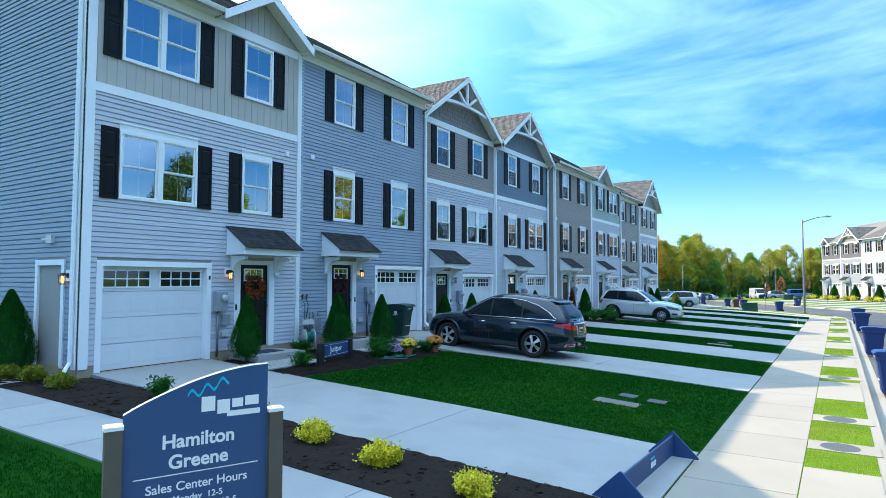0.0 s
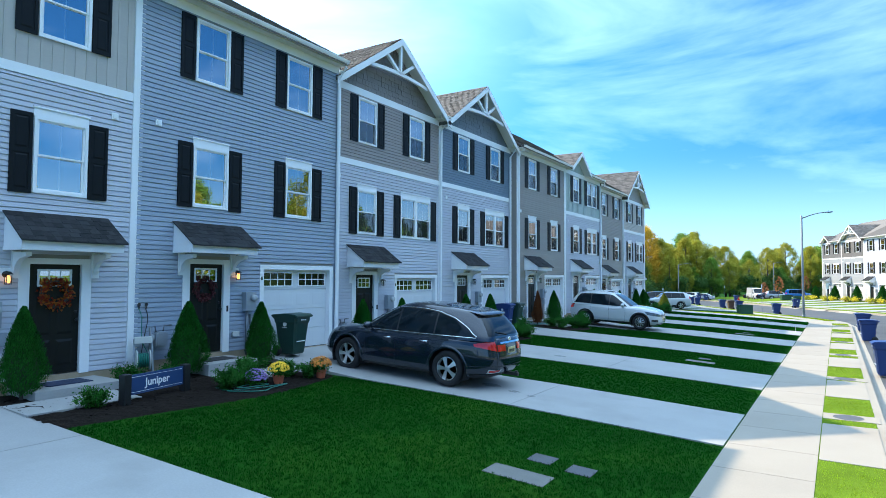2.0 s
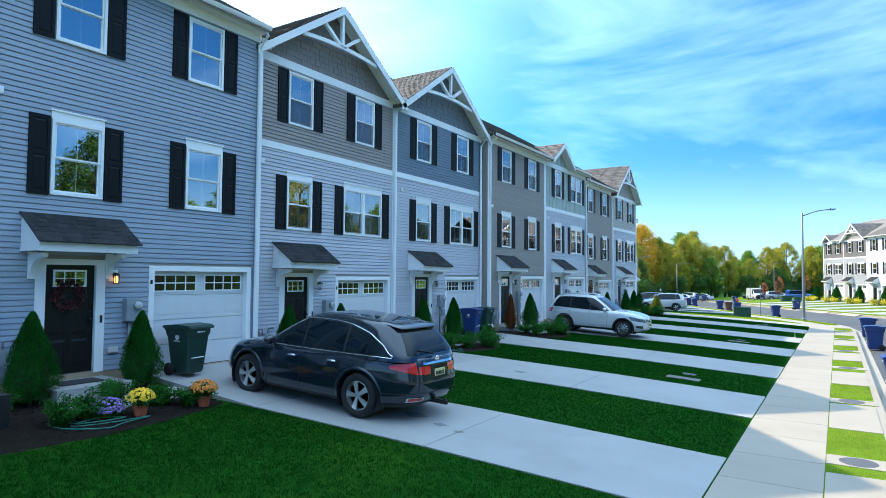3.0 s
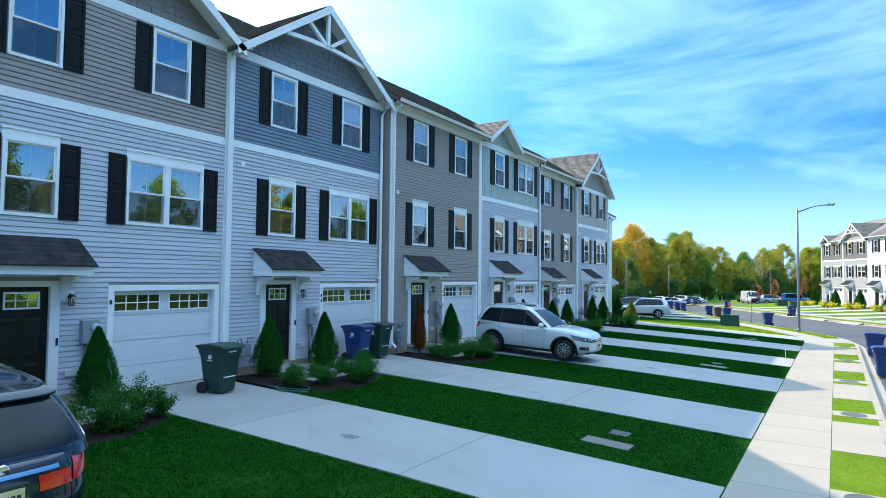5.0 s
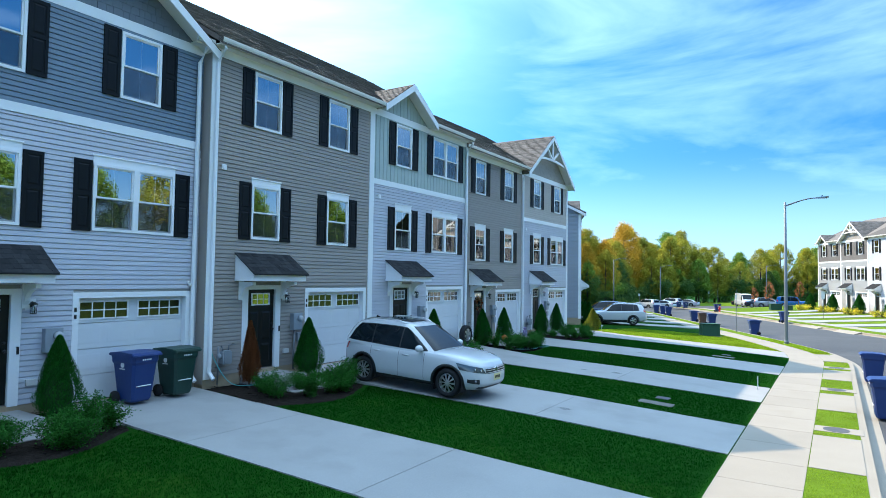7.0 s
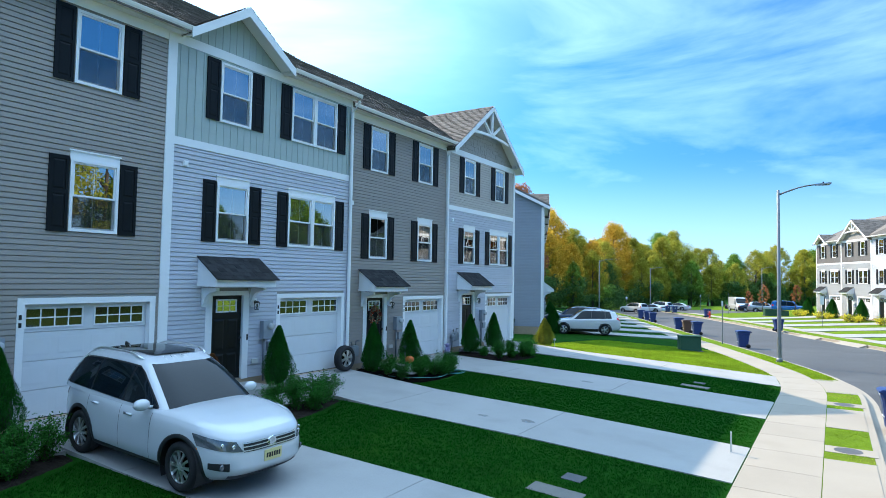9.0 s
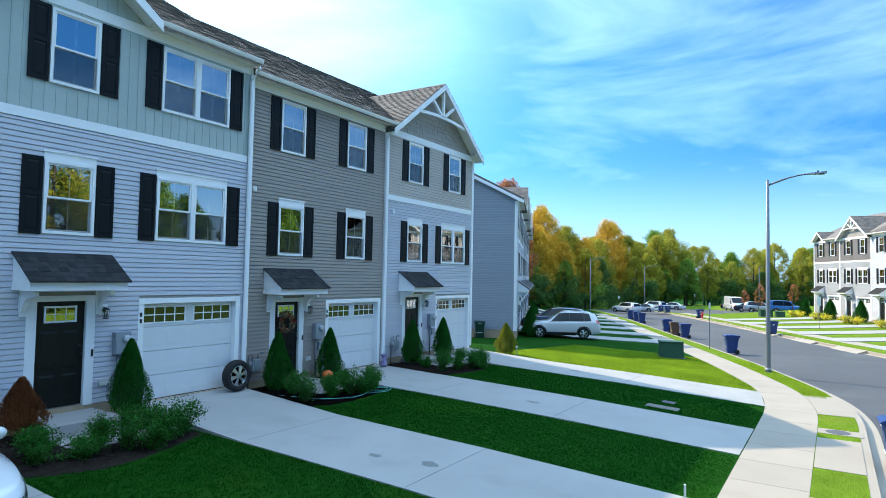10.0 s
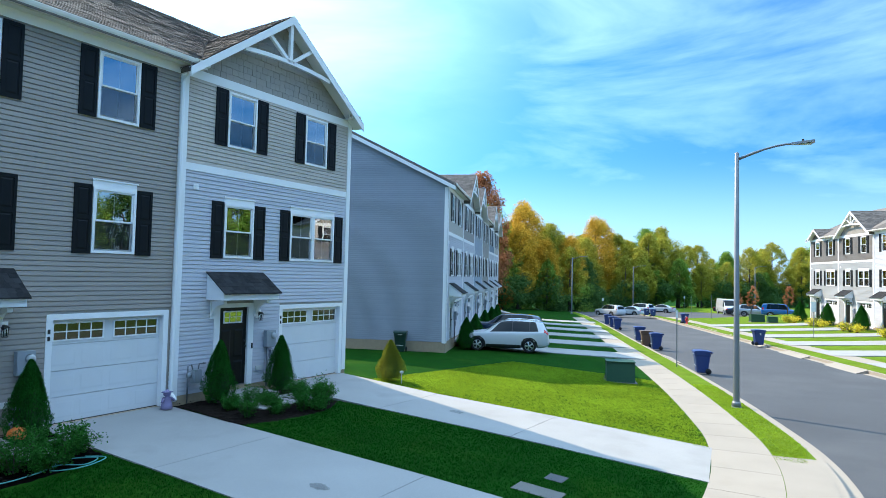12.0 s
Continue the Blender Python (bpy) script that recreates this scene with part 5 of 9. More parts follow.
AMBER = mat("amber_reflector", (0.7, 0.2, 0.02), rough=0.2, vary=0.05, bump=0)


def paint(name, col, metal=0.0):
    return mat(name, col, rough=0.22, vary=0.02, fine=300, bump=0.0, metal=metal, coat=1.0, spec=0.5)


def wheel_build(parent, x, y, side, R, spokes, dark=False):
    w = bmesh.new()
    prof = [(R * 0.66, -0.10), (R * 0.86, -0.115), (R * 0.97, -0.09), (R, -0.05), (R, 0.05), (R * 0.97, 0.09), (R * 0.86, 0.115), (R * 0.66, 0.10), (R * 0.64, 0.0)]
    lathe(w, prof, 40, axis="y")
    wh = part("wheel", w, RUBBER, parent, loc=(x, y, R), smooth=True)
    r = bmesh.new()
    rr = R * 0.67
    lathe(r, [(rr, -0.09), (rr, 0.085), (rr * 0.93, 0.09), (rr * 0.90, 0.03), (rr * 0.88, -0.06)], 40, axis="y")
    for k in range(spokes):
        a = 2 * math.pi * k / spokes
        for da in ((-0.10, 0.10) if spokes <= 6 else (-0.06, 0.06)):
            ca, sa = math.cos(a + da), math.sin(a + da)
            ta = Vector((-sa, 0, ca))
            ra = Vector((ca, 0, sa))
            hw = rr * (0.11 if spokes <= 6 else 0.05)
            p = [ra * rr * 0.16 - ta * hw * 0.7, ra * rr * 0.93 - ta * hw, ra * rr * 0.93 + ta * hw, ra * rr * 0.16 + ta * hw * 0.7]
            prism(r, [q + Vector((0, 0.055 + 0.02 * (1 if i in (0, 3) else 0), 0)) for i, q in enumerate(p)], (0, 0.022, 0))
    lathe(r, [(rr * 0.24, 0.04), (rr * 0.24, 0.085), (rr * 0.16, 0.095)], 20, axis="y")
    rim = part("rim", r, ALLOY, wh)
    b = bmesh.new()
    lathe(b, [(rr * 0.9, -0.02), (rr * 0.9, 0.0)], 30, axis="y")
    part("brake_disc", b, BLACKMETAL, wh)
    if side < 0:
        wh.rotation_euler = (0, 0, math.pi)
    return wh


def car(name, label, loc, rz, L, rows, colour, wb, front_over, R=0.36, spokes=5, cab=(0.27, 0.45, 0.93, 0.985), pillars=(0.575, 0.775), clad=2.1, roof_dark=None, rails=False, detail=True, pitch=0.0, group="", chrome_line=False, tail=(0.06, -0.035)):
    c = holder(name, loc, label, "car", group)
    c.rotation_euler = (0, pitch, rz)
    lf = Loft(L, rows)
    ax = [(front_over / L), (front_over + wb) / L]
    nu, nv = (110, 34) if detail else (50, 20)
    bm = bmesh.new()
    grid = {}
    for s in (1, -1):
        for i in range(nu + 1):
            for j in range(nv + 1):
                if s == -1 and j in (0, nv):
                    grid[s, i, j] = grid[1, i, j]
                else:
                    grid[s, i, j] = bm.verts.new(lf.P(i / nu, 9 * j / nv, s))
    Ra = R + 0.055
    for s in (1, -1):
        for i in range(nu):
            for j in range(nv):
                q = [grid[s, i, j], grid[s, i + 1, j], grid[s, i + 1, j + 1], grid[s, i, j + 1]]
                m = sum((v.co for v in q), Vector()) / 4
                if abs(m.y) > 0.45 and m.z < R + Ra and any(math.hypot(m.x - L * (0.5 - a), m.z - R) < Ra for a in ax):
                    continue
                if len(set(q)) == 4:
                    bm.faces.new(q)
    for i in (0, nu):
        loop = [grid[1, i, j] for j in range(nv + 1)] + [grid[-1, i, j] for j in range(nv - 1, 0, -1)]
        bm.faces.new(loop)
    part("body", bm, colour, c, smooth=True)
    ub = bmesh.new()
    hw = max(r[1] for r in rows) - 0.26
    box(ub, -L / 2 + 0.75, L / 2 - 0.6, -hw, hw, 0.24, 0.62)
    part("underbody", ub, BLACKMETAL, c)
    wmax = max(r[1] for r in rows)
    for a in ax:
        for s in (1, -1):
            wheel_build(c, L * (0.5 - a), s * (wmax - 0.125), s, R, spokes)
            fl = bmesh.new()
            for k in range(20):
                t0, t1 = math.pi * (k / 20 * 1.12 - 0.06), math.pi * ((k + 1) / 20 * 1.12 - 0.06)
                pts = []
                for t, rad in ((t0, Ra - 0.025), (t1, Ra - 0.025), (t1, Ra + 0.03), (t0, Ra + 0.03)):
                    pts.append((L * (0.5 - a) + rad * math.cos(t), s * (wmax - 0.035), R + rad * math.sin(t)))
                prism(fl, pts, (0, s * 0.04, 0))
            bmesh.ops.remove_doubles(fl, verts=fl.verts, dist=0.001)
            part("wheel_arch", fl, DARKPLASTIC if clad else colour, c)
    c0, c1, c2, c3 = cab
    for s in (1, -1):
        cuts = [c0 + 0.045, *pillars, c2 - tail[0]]
        w = bmesh.new()
        lf.patch(w, cuts[0] - 0.008, cuts[-1] + 0.006, 5.12, 6.94, s, 0.003, 30, 6, skew=(c1 - c0) * 0.72, skew1=tail[1])
        part("window_surround", w, BLACKMETAL, c, smooth=True)
        for k in range(len(cuts) - 1):
            w = bmesh.new()
            a, b = cuts[k] + (0.006 if k else 0), cuts[k + 1] - 0.006
            lf.patch(w, a, b, 5.2, 6.86, s, 0.006, 12, 6, skew=(c1 - c0) * 0.72 if k == 0 else 0.0, skew1=tail[1] if k == len(cuts) - 2 else 0.0)
            part("side_window", w, CARGLASS, c, smooth=True)
        if chrome_line:
            w = bmesh.new()
            lf.patch(w, c0 + 0.04, cuts[-1] + 0.012, 5.02, 5.14, s, 0.010, 30, 1)
            part("window_trim", w, CHROME, c, smooth=True)
            w = bmesh.new()
            lf.patch(w, c1 - 0.06, cuts[-1] + tail[1] + 0.012, 6.90, 7.0, s, 0.010, 30, 1)
            part("window_trim", w, CHROME, c, smooth=True)
            w = bmesh.new()
            lf.patch(w, cuts[-1], cuts[-1] + 0.005, 5.02, 7.0, s, 0.010, 1, 10, skew=tail[1])
            part("window_trim", w, CHROME, c, smooth=True)
        if detail:
            for u in (c0 + 0.03, *pillars):
                w = bmesh.new()
                lf.patch(w, u - 0.0012, u + 0.0012, 1.9, 5.1, s, 0.003, 1, 14)
                part("door_gap", w, BLACKMETAL, c)
            for u in (pillars[0] - 0.045, pillars[1] - 0.045):
                p = lf.P(u, 4.35, s, 0.012)
                h = bmesh.new()
                box(h, p.x - 0.10, p.x + 0.10, p.y - 0.016, p.y + 0.016, p.z - 0.016, p.z + 0.016)
                bmesh.ops.bevel(h, geom=h.edges[:], offset=0.008, segments=2, affect="EDGES")
                part("door_handle", h, CHROME if chrome_line else colour, c, smooth=True)
            p = lf.P(c0 + 0.075, 5.15, s, 0.0)
            m = bmesh.new()
            bmesh.ops.create_uvsphere(m, u_segments=16, v_segments=10, radius=1.0, matrix=Matrix.Translation((p.x, p.y + s * 0.14, p.z + 0.07)) @ Matrix.Diagonal((0.075, 0.13, 0.085, 1)))
            box(m, p.x - 0.03, p.x + 0.03, min(p.y, p.y + s * 0.08), max(p.y, p.y + s * 0.08), p.z + 0.01, p.z + 0.05)
            part("mirror", m, colour, c, smooth=True)
        if rails:
            t = bmesh.new()
            pts = [lf.P(u, 7.15, s, 0.045 if 0.03 < k / 12 < 0.97 else 0.0) for k, u in enumerate(np.linspace(c1 + 0.02, c2 - 0.03, 13))]
            tube(t, pts, 0.016, 8)
            part("roof_rail", t, CHROME, c, smooth=True)
        if clad:
            w = bmesh.new()
            lf.patch(w, ax[0] + 0.1, ax[1] - 0.1, 1.05, clad, s, 0.012, 16, 4)
            part("sill_cladding", w, DARKPLASTIC, c, smooth=True)
    w = bmesh.new()
    for s in (1, -1):
        lf.patch(w, c0 + 0.014, c1 - 0.006, 7.08, 9.0, s, 0.006, 10, 8)
    bmesh.ops.remove_doubles(w, verts=w.verts, dist=0.002)
    part("windscreen", w, CARGLASS, c, smooth=True)
    w = bmesh.new()
    for s in (1, -1):
        lf.patch(w, c2 + 0.008, c3 - 0.004, 7.1, 9.0, s, 0.006, 8, 8)
    bmesh.ops.remove_doubles(w, verts=w.verts, dist=0.002)
    part("rear_window", w, CARGLASS, c, smooth=True)
    if roof_dark:
        w = bmesh.new()
        for s in (1, -1):
            lf.patch(w, roof_dark[0], roof_dark[1], 7.75, 9.0, s, 0.004, 8, 6)
        bmesh.ops.remove_doubles(w, verts=w.verts, dist=0.002)
        part("glass_roof", w, CARGLASS, c, smooth=True)
    return c, lf


# nose to tail: u, half width, underside, beltline, top line, roof half width
SUV_A = [(0.0, 0.68, 0.36, 0.74, 0.84, 0.58), (0.012, 0.79, 0.28, 0.82, 0.92, 0.62), (0.05, 0.86, 0.24, 0.89, 0.985, 0.66), (0.17, 0.895, 0.22, 0.95, 1.06, 0.68), (0.265, 0.90, 0.22, 0.99, 1.12, 0.69), (0.35, 0.90, 0.22, 1.02, 1.40, 0.64), (0.44, 0.905, 0.22, 1.03, 1.615, 0.60), (0.58, 0.905, 0.22, 1.05, 1.675, 0.61), (0.76, 0.905, 0.23, 1.07, 1.66, 0.60), (0.92, 0.89, 0.27, 1.10, 1.60, 0.575), (0.952, 0.875, 0.30, 1.09, 1.42, 0.59), (0.982, 0.85, 0.36, 1.0, 1.10, 0.62), (1.0, 0.76, 0.44, 0.86, 0.93, 0.58)]
SUV_B = [(0.0, 0.62, 0.34, 0.70, 0.78, 0.52), (0.02, 0.80, 0.26, 0.82, 0.92, 0.62), (0.08, 0.92, 0.22, 0.92, 1.02, 0.70), (0.18, 0.965, 0.21, 0.98, 1.09, 0.72), (0.27, 0.975, 0.21, 1.01, 1.14, 0.72), (0.36, 0.98, 0.21, 1.03, 1.42, 0.67), (0.46, 0.98, 0.21, 1.05, 1.63, 0.63), (0.58, 0.98, 0.21, 1.06, 1.69, 0.63), (0.75, 0.98, 0.23, 1.09, 1.67, 0.62), (0.88, 0.97, 0.27, 1.13, 1.61, 0.595), (0.93, 0.955, 0.30, 1.14, 1.54, 0.585), (0.962, 0.935, 0.33, 1.12, 1.34, 0.61), (0.985, 0.905, 0.37, 1.05, 1.14, 0.66), (0.994, 0.87, 0.41, 1.0, 1.07, 0.66), (1.0, 0.80, 0.46, 0.93, 0.99, 0.63)]
SEDAN = [(0.0, 0.60, 0.30, 0.58, 0.64, 0.50), (0.03, 0.78, 0.22, 0.68, 0.75, 0.60), (0.10, 0.87, 0.20, 0.78, 0.85, 0.66), (0.28, 0.90, 0.19, 0.88, 0.98, 0.68), (0.37, 0.90, 0.19, 0.90, 1.22, 0.62), (0.47, 0.90, 0.19, 0.91, 1.40, 0.57), (0.60, 0.90, 0.19, 0.92, 1.44, 0.57), (0.72, 0.90, 0.20, 0.94, 1.36, 0.55), (0.84, 0.88, 0.22, 0.96, 1.08, 0.60), (0.96, 0.82, 0.26, 0.92, 1.00, 0.62), (1.0, 0.66, 0.36, 0.66, 0.74, 0.52)]
P_WHITE = paint("white_car_paint", (0.55, 0.57, 0.59))
P_DARK = mat("dark_grey_metallic_paint", (0.010, 0.017, 0.030), rough=0.16, vary=0.02, fine=300, bump=0.0, metal=0.3, coat=0.9, spec=0.4)
P_NAVY = paint("navy_car_paint", (0.015, 0.03, 0.07), 0.2)
P_BLUE = paint("bright_blue_car_paint", (0.01, 0.10, 0.38))
P_SILVER = paint("silver_car_paint", (0.45, 0.46, 0.47), 0.6)


def slope_at(x, y):
    return math.atan((land(x - 1, y) - land(x + 1, y)) / 2)


class Skin:
    """A car's lower body or cabin: rounded outlines, one for each share k of the height."""

    def __init__(self, rows, low, high, n):
        self.rows, self.low, self.high, self.n, self.kept = np.array(rows, float), np.array(low, float), np.array(high, float), n, {}

    def size(self, k):
        r = self.rows
        return [float(spline(r[:, 0], r[:, c], min(max(k, 0), 1))) for c in (1, 2, 3)]

    def z(self, x, k):
        a, b = (float(spline(t[:, 0], t[:, 1], min(max(x, t[0, 0]), t[-1, 0]))) for t in (self.low, self.high))
        return a + (b - a) * k

    def side(self, x, k, s=1, out=0.0):
        f, r, w = self.size(k)
        h = (f - r) / 2
        q = min(abs((x - (f + r) / 2) / h), 1)
        return Vector((x, s * (w * (1 - q ** self.n) ** (1 / self.n) + out), self.z(x, k)))

    def end(self, y, k, e=1, out=0.0):
        f, r, w = self.size(k)
        x = (f + r) / 2 + e * (f - r) / 2 * (1 - min(abs(y / w), 1) ** self.n) ** (1 / self.n)
        return Vector((x + e * out, y, self.z(x, k) + abs(out) * 0.4))

    def ring(self, k):
        """Half an outline from the nose's middle to the tail's, in even steps."""
        k = round(k, 4)
        if k not in self.kept:
            f, r, w = self.size(k)
            a = np.linspace(0, math.pi, 721)
            c, d = np.cos(a), np.sin(a)
            x = (f + r) / 2 + (f - r) / 2 * np.sign(c) * np.abs(c) ** (2 / self.n)
            y = w * np.abs(d) ** (2 / self.n)
            t = np.concatenate(([0], np.cumsum(np.hypot(np.diff(x), np.diff(y)))))
            self.kept[k] = (t / t[-1], x, y)
        return self.kept[k]

    def P(self, a, k, s=1, out=0.0):
        t, x, y = self.ring(k)
        px, py = float(np.interp(a, t, x)), float(np.interp(a, t, y))
        if out:
            qx, qy = float(np.interp(min(a + 0.004, 1), t, x)) - float(np.interp(max(a - 0.004, 0), t, x)), float(np.interp(min(a + 0.004, 1), t, y)) - float(np.interp(max(a - 0.004, 0), t, y))
            l = math.hypot(qx, qy) or 1
            px, py = px - qy / l * -out, py + -qx / l * out
        return Vector((px, s * py, self.z(px, k)))

    def patch(self, bm, a0, a1, k0, k1, s=1, out=0.006, na=12, nk=5, slant=0.0, taper=0.0):
        g = []
        for j in range(nk + 1):
            u = j / nk
            g.append([bm.verts.new(self.P(a0 + (a1 - a0) * i / na + slant * u, k0 + (k1 - k0) * u + taper * (i / na) * (1 - 2 * u), s, out)) for i in range(na + 1)])
        for p, q in zip(g, g[1:]):
            for i in range(na):
                bm.faces.new((p[i], p[i + 1], q[i + 1], q[i]))


def sheet(bm, rows):
    for p, q in zip(rows, rows[1:]):
        for i in range(len(p) - 1):
            if len({p[i], p[i + 1], q[i + 1], q[i]}) == 4:
                bm.faces.new((p[i], p[i + 1], q[i + 1], q[i]))


def suv(name, label, x, y, rz, colour, lower, cabin, shoulder, roof, axles, R, spokes, pillars, tail_line, a_gap=0.24, n=4.4, clad=0.10, chrome=False, rails=False, glass_roof=None, group="", pitch=0.0, lift=0.02):
    """A parked SUV with its nose along local +x: lower body, cabin, glass, wheels and trim."""
    c = holder(name, (x, y, land(x, y) + lift), label, "car", group)
    c.rotation_euler = (0, pitch, rz)
    sill = [(-3, 0.30), (-1.6, 0.23), (1.6, 0.23), (3, 0.28)]
    lo = Skin(lower, sill, shoulder, n)
    up = Skin(cabin, [(p, q - 0.05) for p, q in shoulder], roof, 6.5)
    Ra = R + 0.065
    bm = bmesh.new()
    NA, NK = 170, 34
    for s in (1, -1):
        g = []
        for j in range(NK + 1):
            row = []
            for i in range(NA + 1):
                p = lo.P(i / NA, j / NK, s)
                for ax in axles:
                    d = math.hypot(p.x - ax, p.z - R)
                    if Ra - 0.03 < d < Ra + 0.012 and abs(p.y) > 0.5:
                        p.x, p.z = ax + (p.x - ax) * Ra / d, R + (p.z - R) * Ra / d
                row.append(bm.verts.new(p))
            g.append(row)
        for p, q in zip(g, g[1:]):
            for i in range(NA):
                v = (p[i], p[i + 1], q[i + 1], q[i])
                m = sum((t.co for t in v), Vector()) / 4
                if abs(m.y) > 0.5 and any(math.hypot(m.x - ax, m.z - R) < Ra - 0.004 for ax in axles):
                    continue
                bm.faces.new(v)
    for skin, crown, N in ((lo, 0.075, 170), (up, 0.03, 110)):
        rows = []
        for i in range(N + 1):
            p = skin.P(i / N, 1.0)
            f, r, _ = skin.size(1.0)
            h = crown * (1 - math.exp(-max(f - p.x, 0) / 0.3)) * (1 - math.exp(-max(p.x - r, 0) / 0.3))
            rows.append([bm.verts.new((p.x, p.y * t, p.z + h * (1 - t ** 4))) for t in np.linspace(1, -1, 13)])
        sheet(bm, rows)
    for s in (1, -1):
        sheet(bm, [[bm.verts.new(up.P(i / 110, j / 18, s)) for i in range(111)] for j in range(19)])
    bmesh.ops.remove_doubles(bm, verts=bm.verts, dist=0.0015)
    part("body", bm, colour, c, smooth=True)
    wmax = max(r[3] for r in lower)
    ub = bmesh.new()
    box(ub, axles[1] - R - 0.12, axles[0] + R + 0.12, -wmax + 0.30, wmax - 0.30, 0.22, 0.60)
    for ax in axles:
        for s in (1, -1):
            arc = [(ax + Ra * math.cos(t), R + Ra * math.sin(t)) for t in np.linspace(-0.5, math.pi + 0.5, 25)]
            rows = [[ub.verts.new((px, s * yy, pz)) for px, pz in arc] for yy in (wmax - 0.03, wmax - 0.34)]
            sheet(ub, rows)
    part("underbody", ub, BLACKMETAL, c)
    for ax in axles:
        for s in (1, -1):
            wheel_build(c, ax, s * (wmax - 0.145), s, R, spokes)
            if clad:
                fl = bmesh.new()
                rows = []
                for t in np.linspace(-0.32, math.pi + 0.32, 31):
                    rows.append([])
                    for rad, out in ((Ra - 0.012, 0.006), (Ra + 0.012, 0.014), (Ra + 0.045, 0.010), (Ra + 0.05, -0.004)):
                        px, pz = ax + rad * math.cos(t), R + rad * math.sin(t)
                        k = min(max((pz - lo.z(px, 0)) / (lo.z(px, 1) - lo.z(px, 0)), 0), 1)
                        rows[-1].append(fl.verts.new((px, lo.side(px, k, s, out).y, pz)))
                sheet(fl, rows)
                part("wheel_arch", fl, colour if chrome else DARKPLASTIC, c, smooth=True)
    for s in (1, -1):
        if clad:
            w = bmesh.new()
            xs = np.linspace(axles[0] - Ra - 0.03, axles[1] + Ra + 0.03, 16)
            sheet(w, [[w.verts.new(lo.side(px, k, s, o)) for px in xs] for k, o in ((0.0, 0.004), (0.05, 0.02), (clad, 0.016), (clad + 0.02, 0.0))])
            part("sill_cladding", w, DARKPLASTIC, c, smooth=True)
        # side glass: columns between the waist line and the roof's arc
        ks = np.linspace(0, 1, 41)
        front = np.array([up.size(k)[0] for k in ks]) - a_gap
        tl = np.array(tail_line, float)

        def top_k(px):
            return max(min(0.83, float(np.interp(-px, -front, ks)), float(np.interp(px, tl[:, 0], tl[:, 1]))), 0.13)

        x0, x1 = float(np.interp(0.16, ks, front)), float(tl[0, 0])
        cuts = [x0, *pillars, x1]

        def glazing(bm, xa, xb, b, d, out):
            xs = np.linspace(xa, xb, 18)
            sheet(bm, [[bm.verts.new(up.side(px, b + (top_k(px) + d - b) * u, s, out)) for px in xs] for u in np.linspace(0, 1, 8)])

        w = bmesh.new()
        glazing(w, x0 + 0.02, x1 - 0.02, 0.11, 0.02, 0.003)
        part("window_surround", w, BLACKMETAL, c, smooth=True)
        for k in range(len(cuts) - 1):
            w = bmesh.new()
            glazing(w, cuts[k] - (0.022 if k else 0), cuts[k + 1] + (0.022 if k < len(cuts) - 2 else 0), 0.13, -0.01, 0.007)
            part("side_window", w, CARGLASS, c, smooth=True)
        if chrome:
            w = bmesh.new()
            xs = np.linspace(x0 + 0.03, x1 - 0.03, 40)
            tube(w, [up.side(px, top_k(px) + 0.03, s, 0.008) for px in xs] + [up.side(px, 0.10, s, 0.008) for px in xs[::-1]], 0.011, 6)
            part("window_trim", w, CHROME, c, smooth=True)
        for px in (x0 - 0.02, *pillars[:2]):
            w = bmesh.new()
            sheet(w, [[w.verts.new(lo.side(px + d, k, s, 0.003)) for d in (-0.004, 0.004)] for k in np.linspace(0.12, 0.97, 12)])
            part("door_gap", w, BLACKMETAL, c)
        for px in (pillars[0] + 0.22, pillars[1] + 0.22):
            p = lo.side(px, 0.84, s, 0.012)
            h = bmesh.new()
            box(h, p.x - 0.10, p.x + 0.10, p.y - 0.016, p.y + 0.016, p.z - 0.016, p.z + 0.016)
            bmesh.ops.bevel(h, geom=h.edges[:], offset=0.008, segments=2, affect="EDGES")
            part("door_handle", h, CHROME if chrome else colour, c, smooth=True)
        p = up.side(x0 - 0.12, 0.13, s)
        m = bmesh.new()
        bmesh.ops.create_uvsphere(m, u_segments=18, v_segments=12, radius=1.0, matrix=Matrix.Translation((p.x, p.y + s * 0.155, p.z + 0.055)) @ Matrix.Diagonal((0.085, 0.125, 0.085, 1)))
        box(m, p.x - 0.03, p.x + 0.03, min(p.y - s * 0.02, p.y + s * 0.08), max(p.y - s * 0.02, p.y + s * 0.08), p.z - 0.01, p.z + 0.03)
        part("mirror", m, colour, c, smooth=True)
        if rails:
            t = bmesh.new()
            xs = np.linspace(up.size(0.95)[0] - 0.16, up.size(0.9)[1] + 0.22, 15)
            tube(t, [up.side(px, 0.955, s, -0.005) + Vector((0, 0, 0.065 * min(1, 4 * min(i, 14 - i) / 10))) for i, px in enumerate(xs)], 0.019, 8)
            part("roof_rail", t, ALLOY, c, smooth=True)
    for nm, e, k0, k1, f in (("windscreen", 1, 0.10, 0.90, 0.86), ("rear_window", -1, 0.20, 0.84, 0.80)):
        w = bmesh.new()
        sheet(w, [[w.verts.new(up.end(up.size(k)[2] * f * t, k, e, 0.006)) for t in np.linspace(-1, 1, 19)] for k in np.linspace(k0, k1, 13)])
        part(nm, w, CARGLASS, c, smooth=True)
    if glass_roof:
        w = bmesh.new()
        rows = []
        for px in np.linspace(*glass_roof, 12):
            wy = abs(up.side(px, 1.0).y)
            rows.append([w.verts.new((px, wy * t, up.z(px, 1.0) + 0.03 * wy / up.size(1.0)[2] * (1 - t ** 4) + 0.007)) for t in np.linspace(-0.80, 0.80, 9)])
        sheet(w, rows)
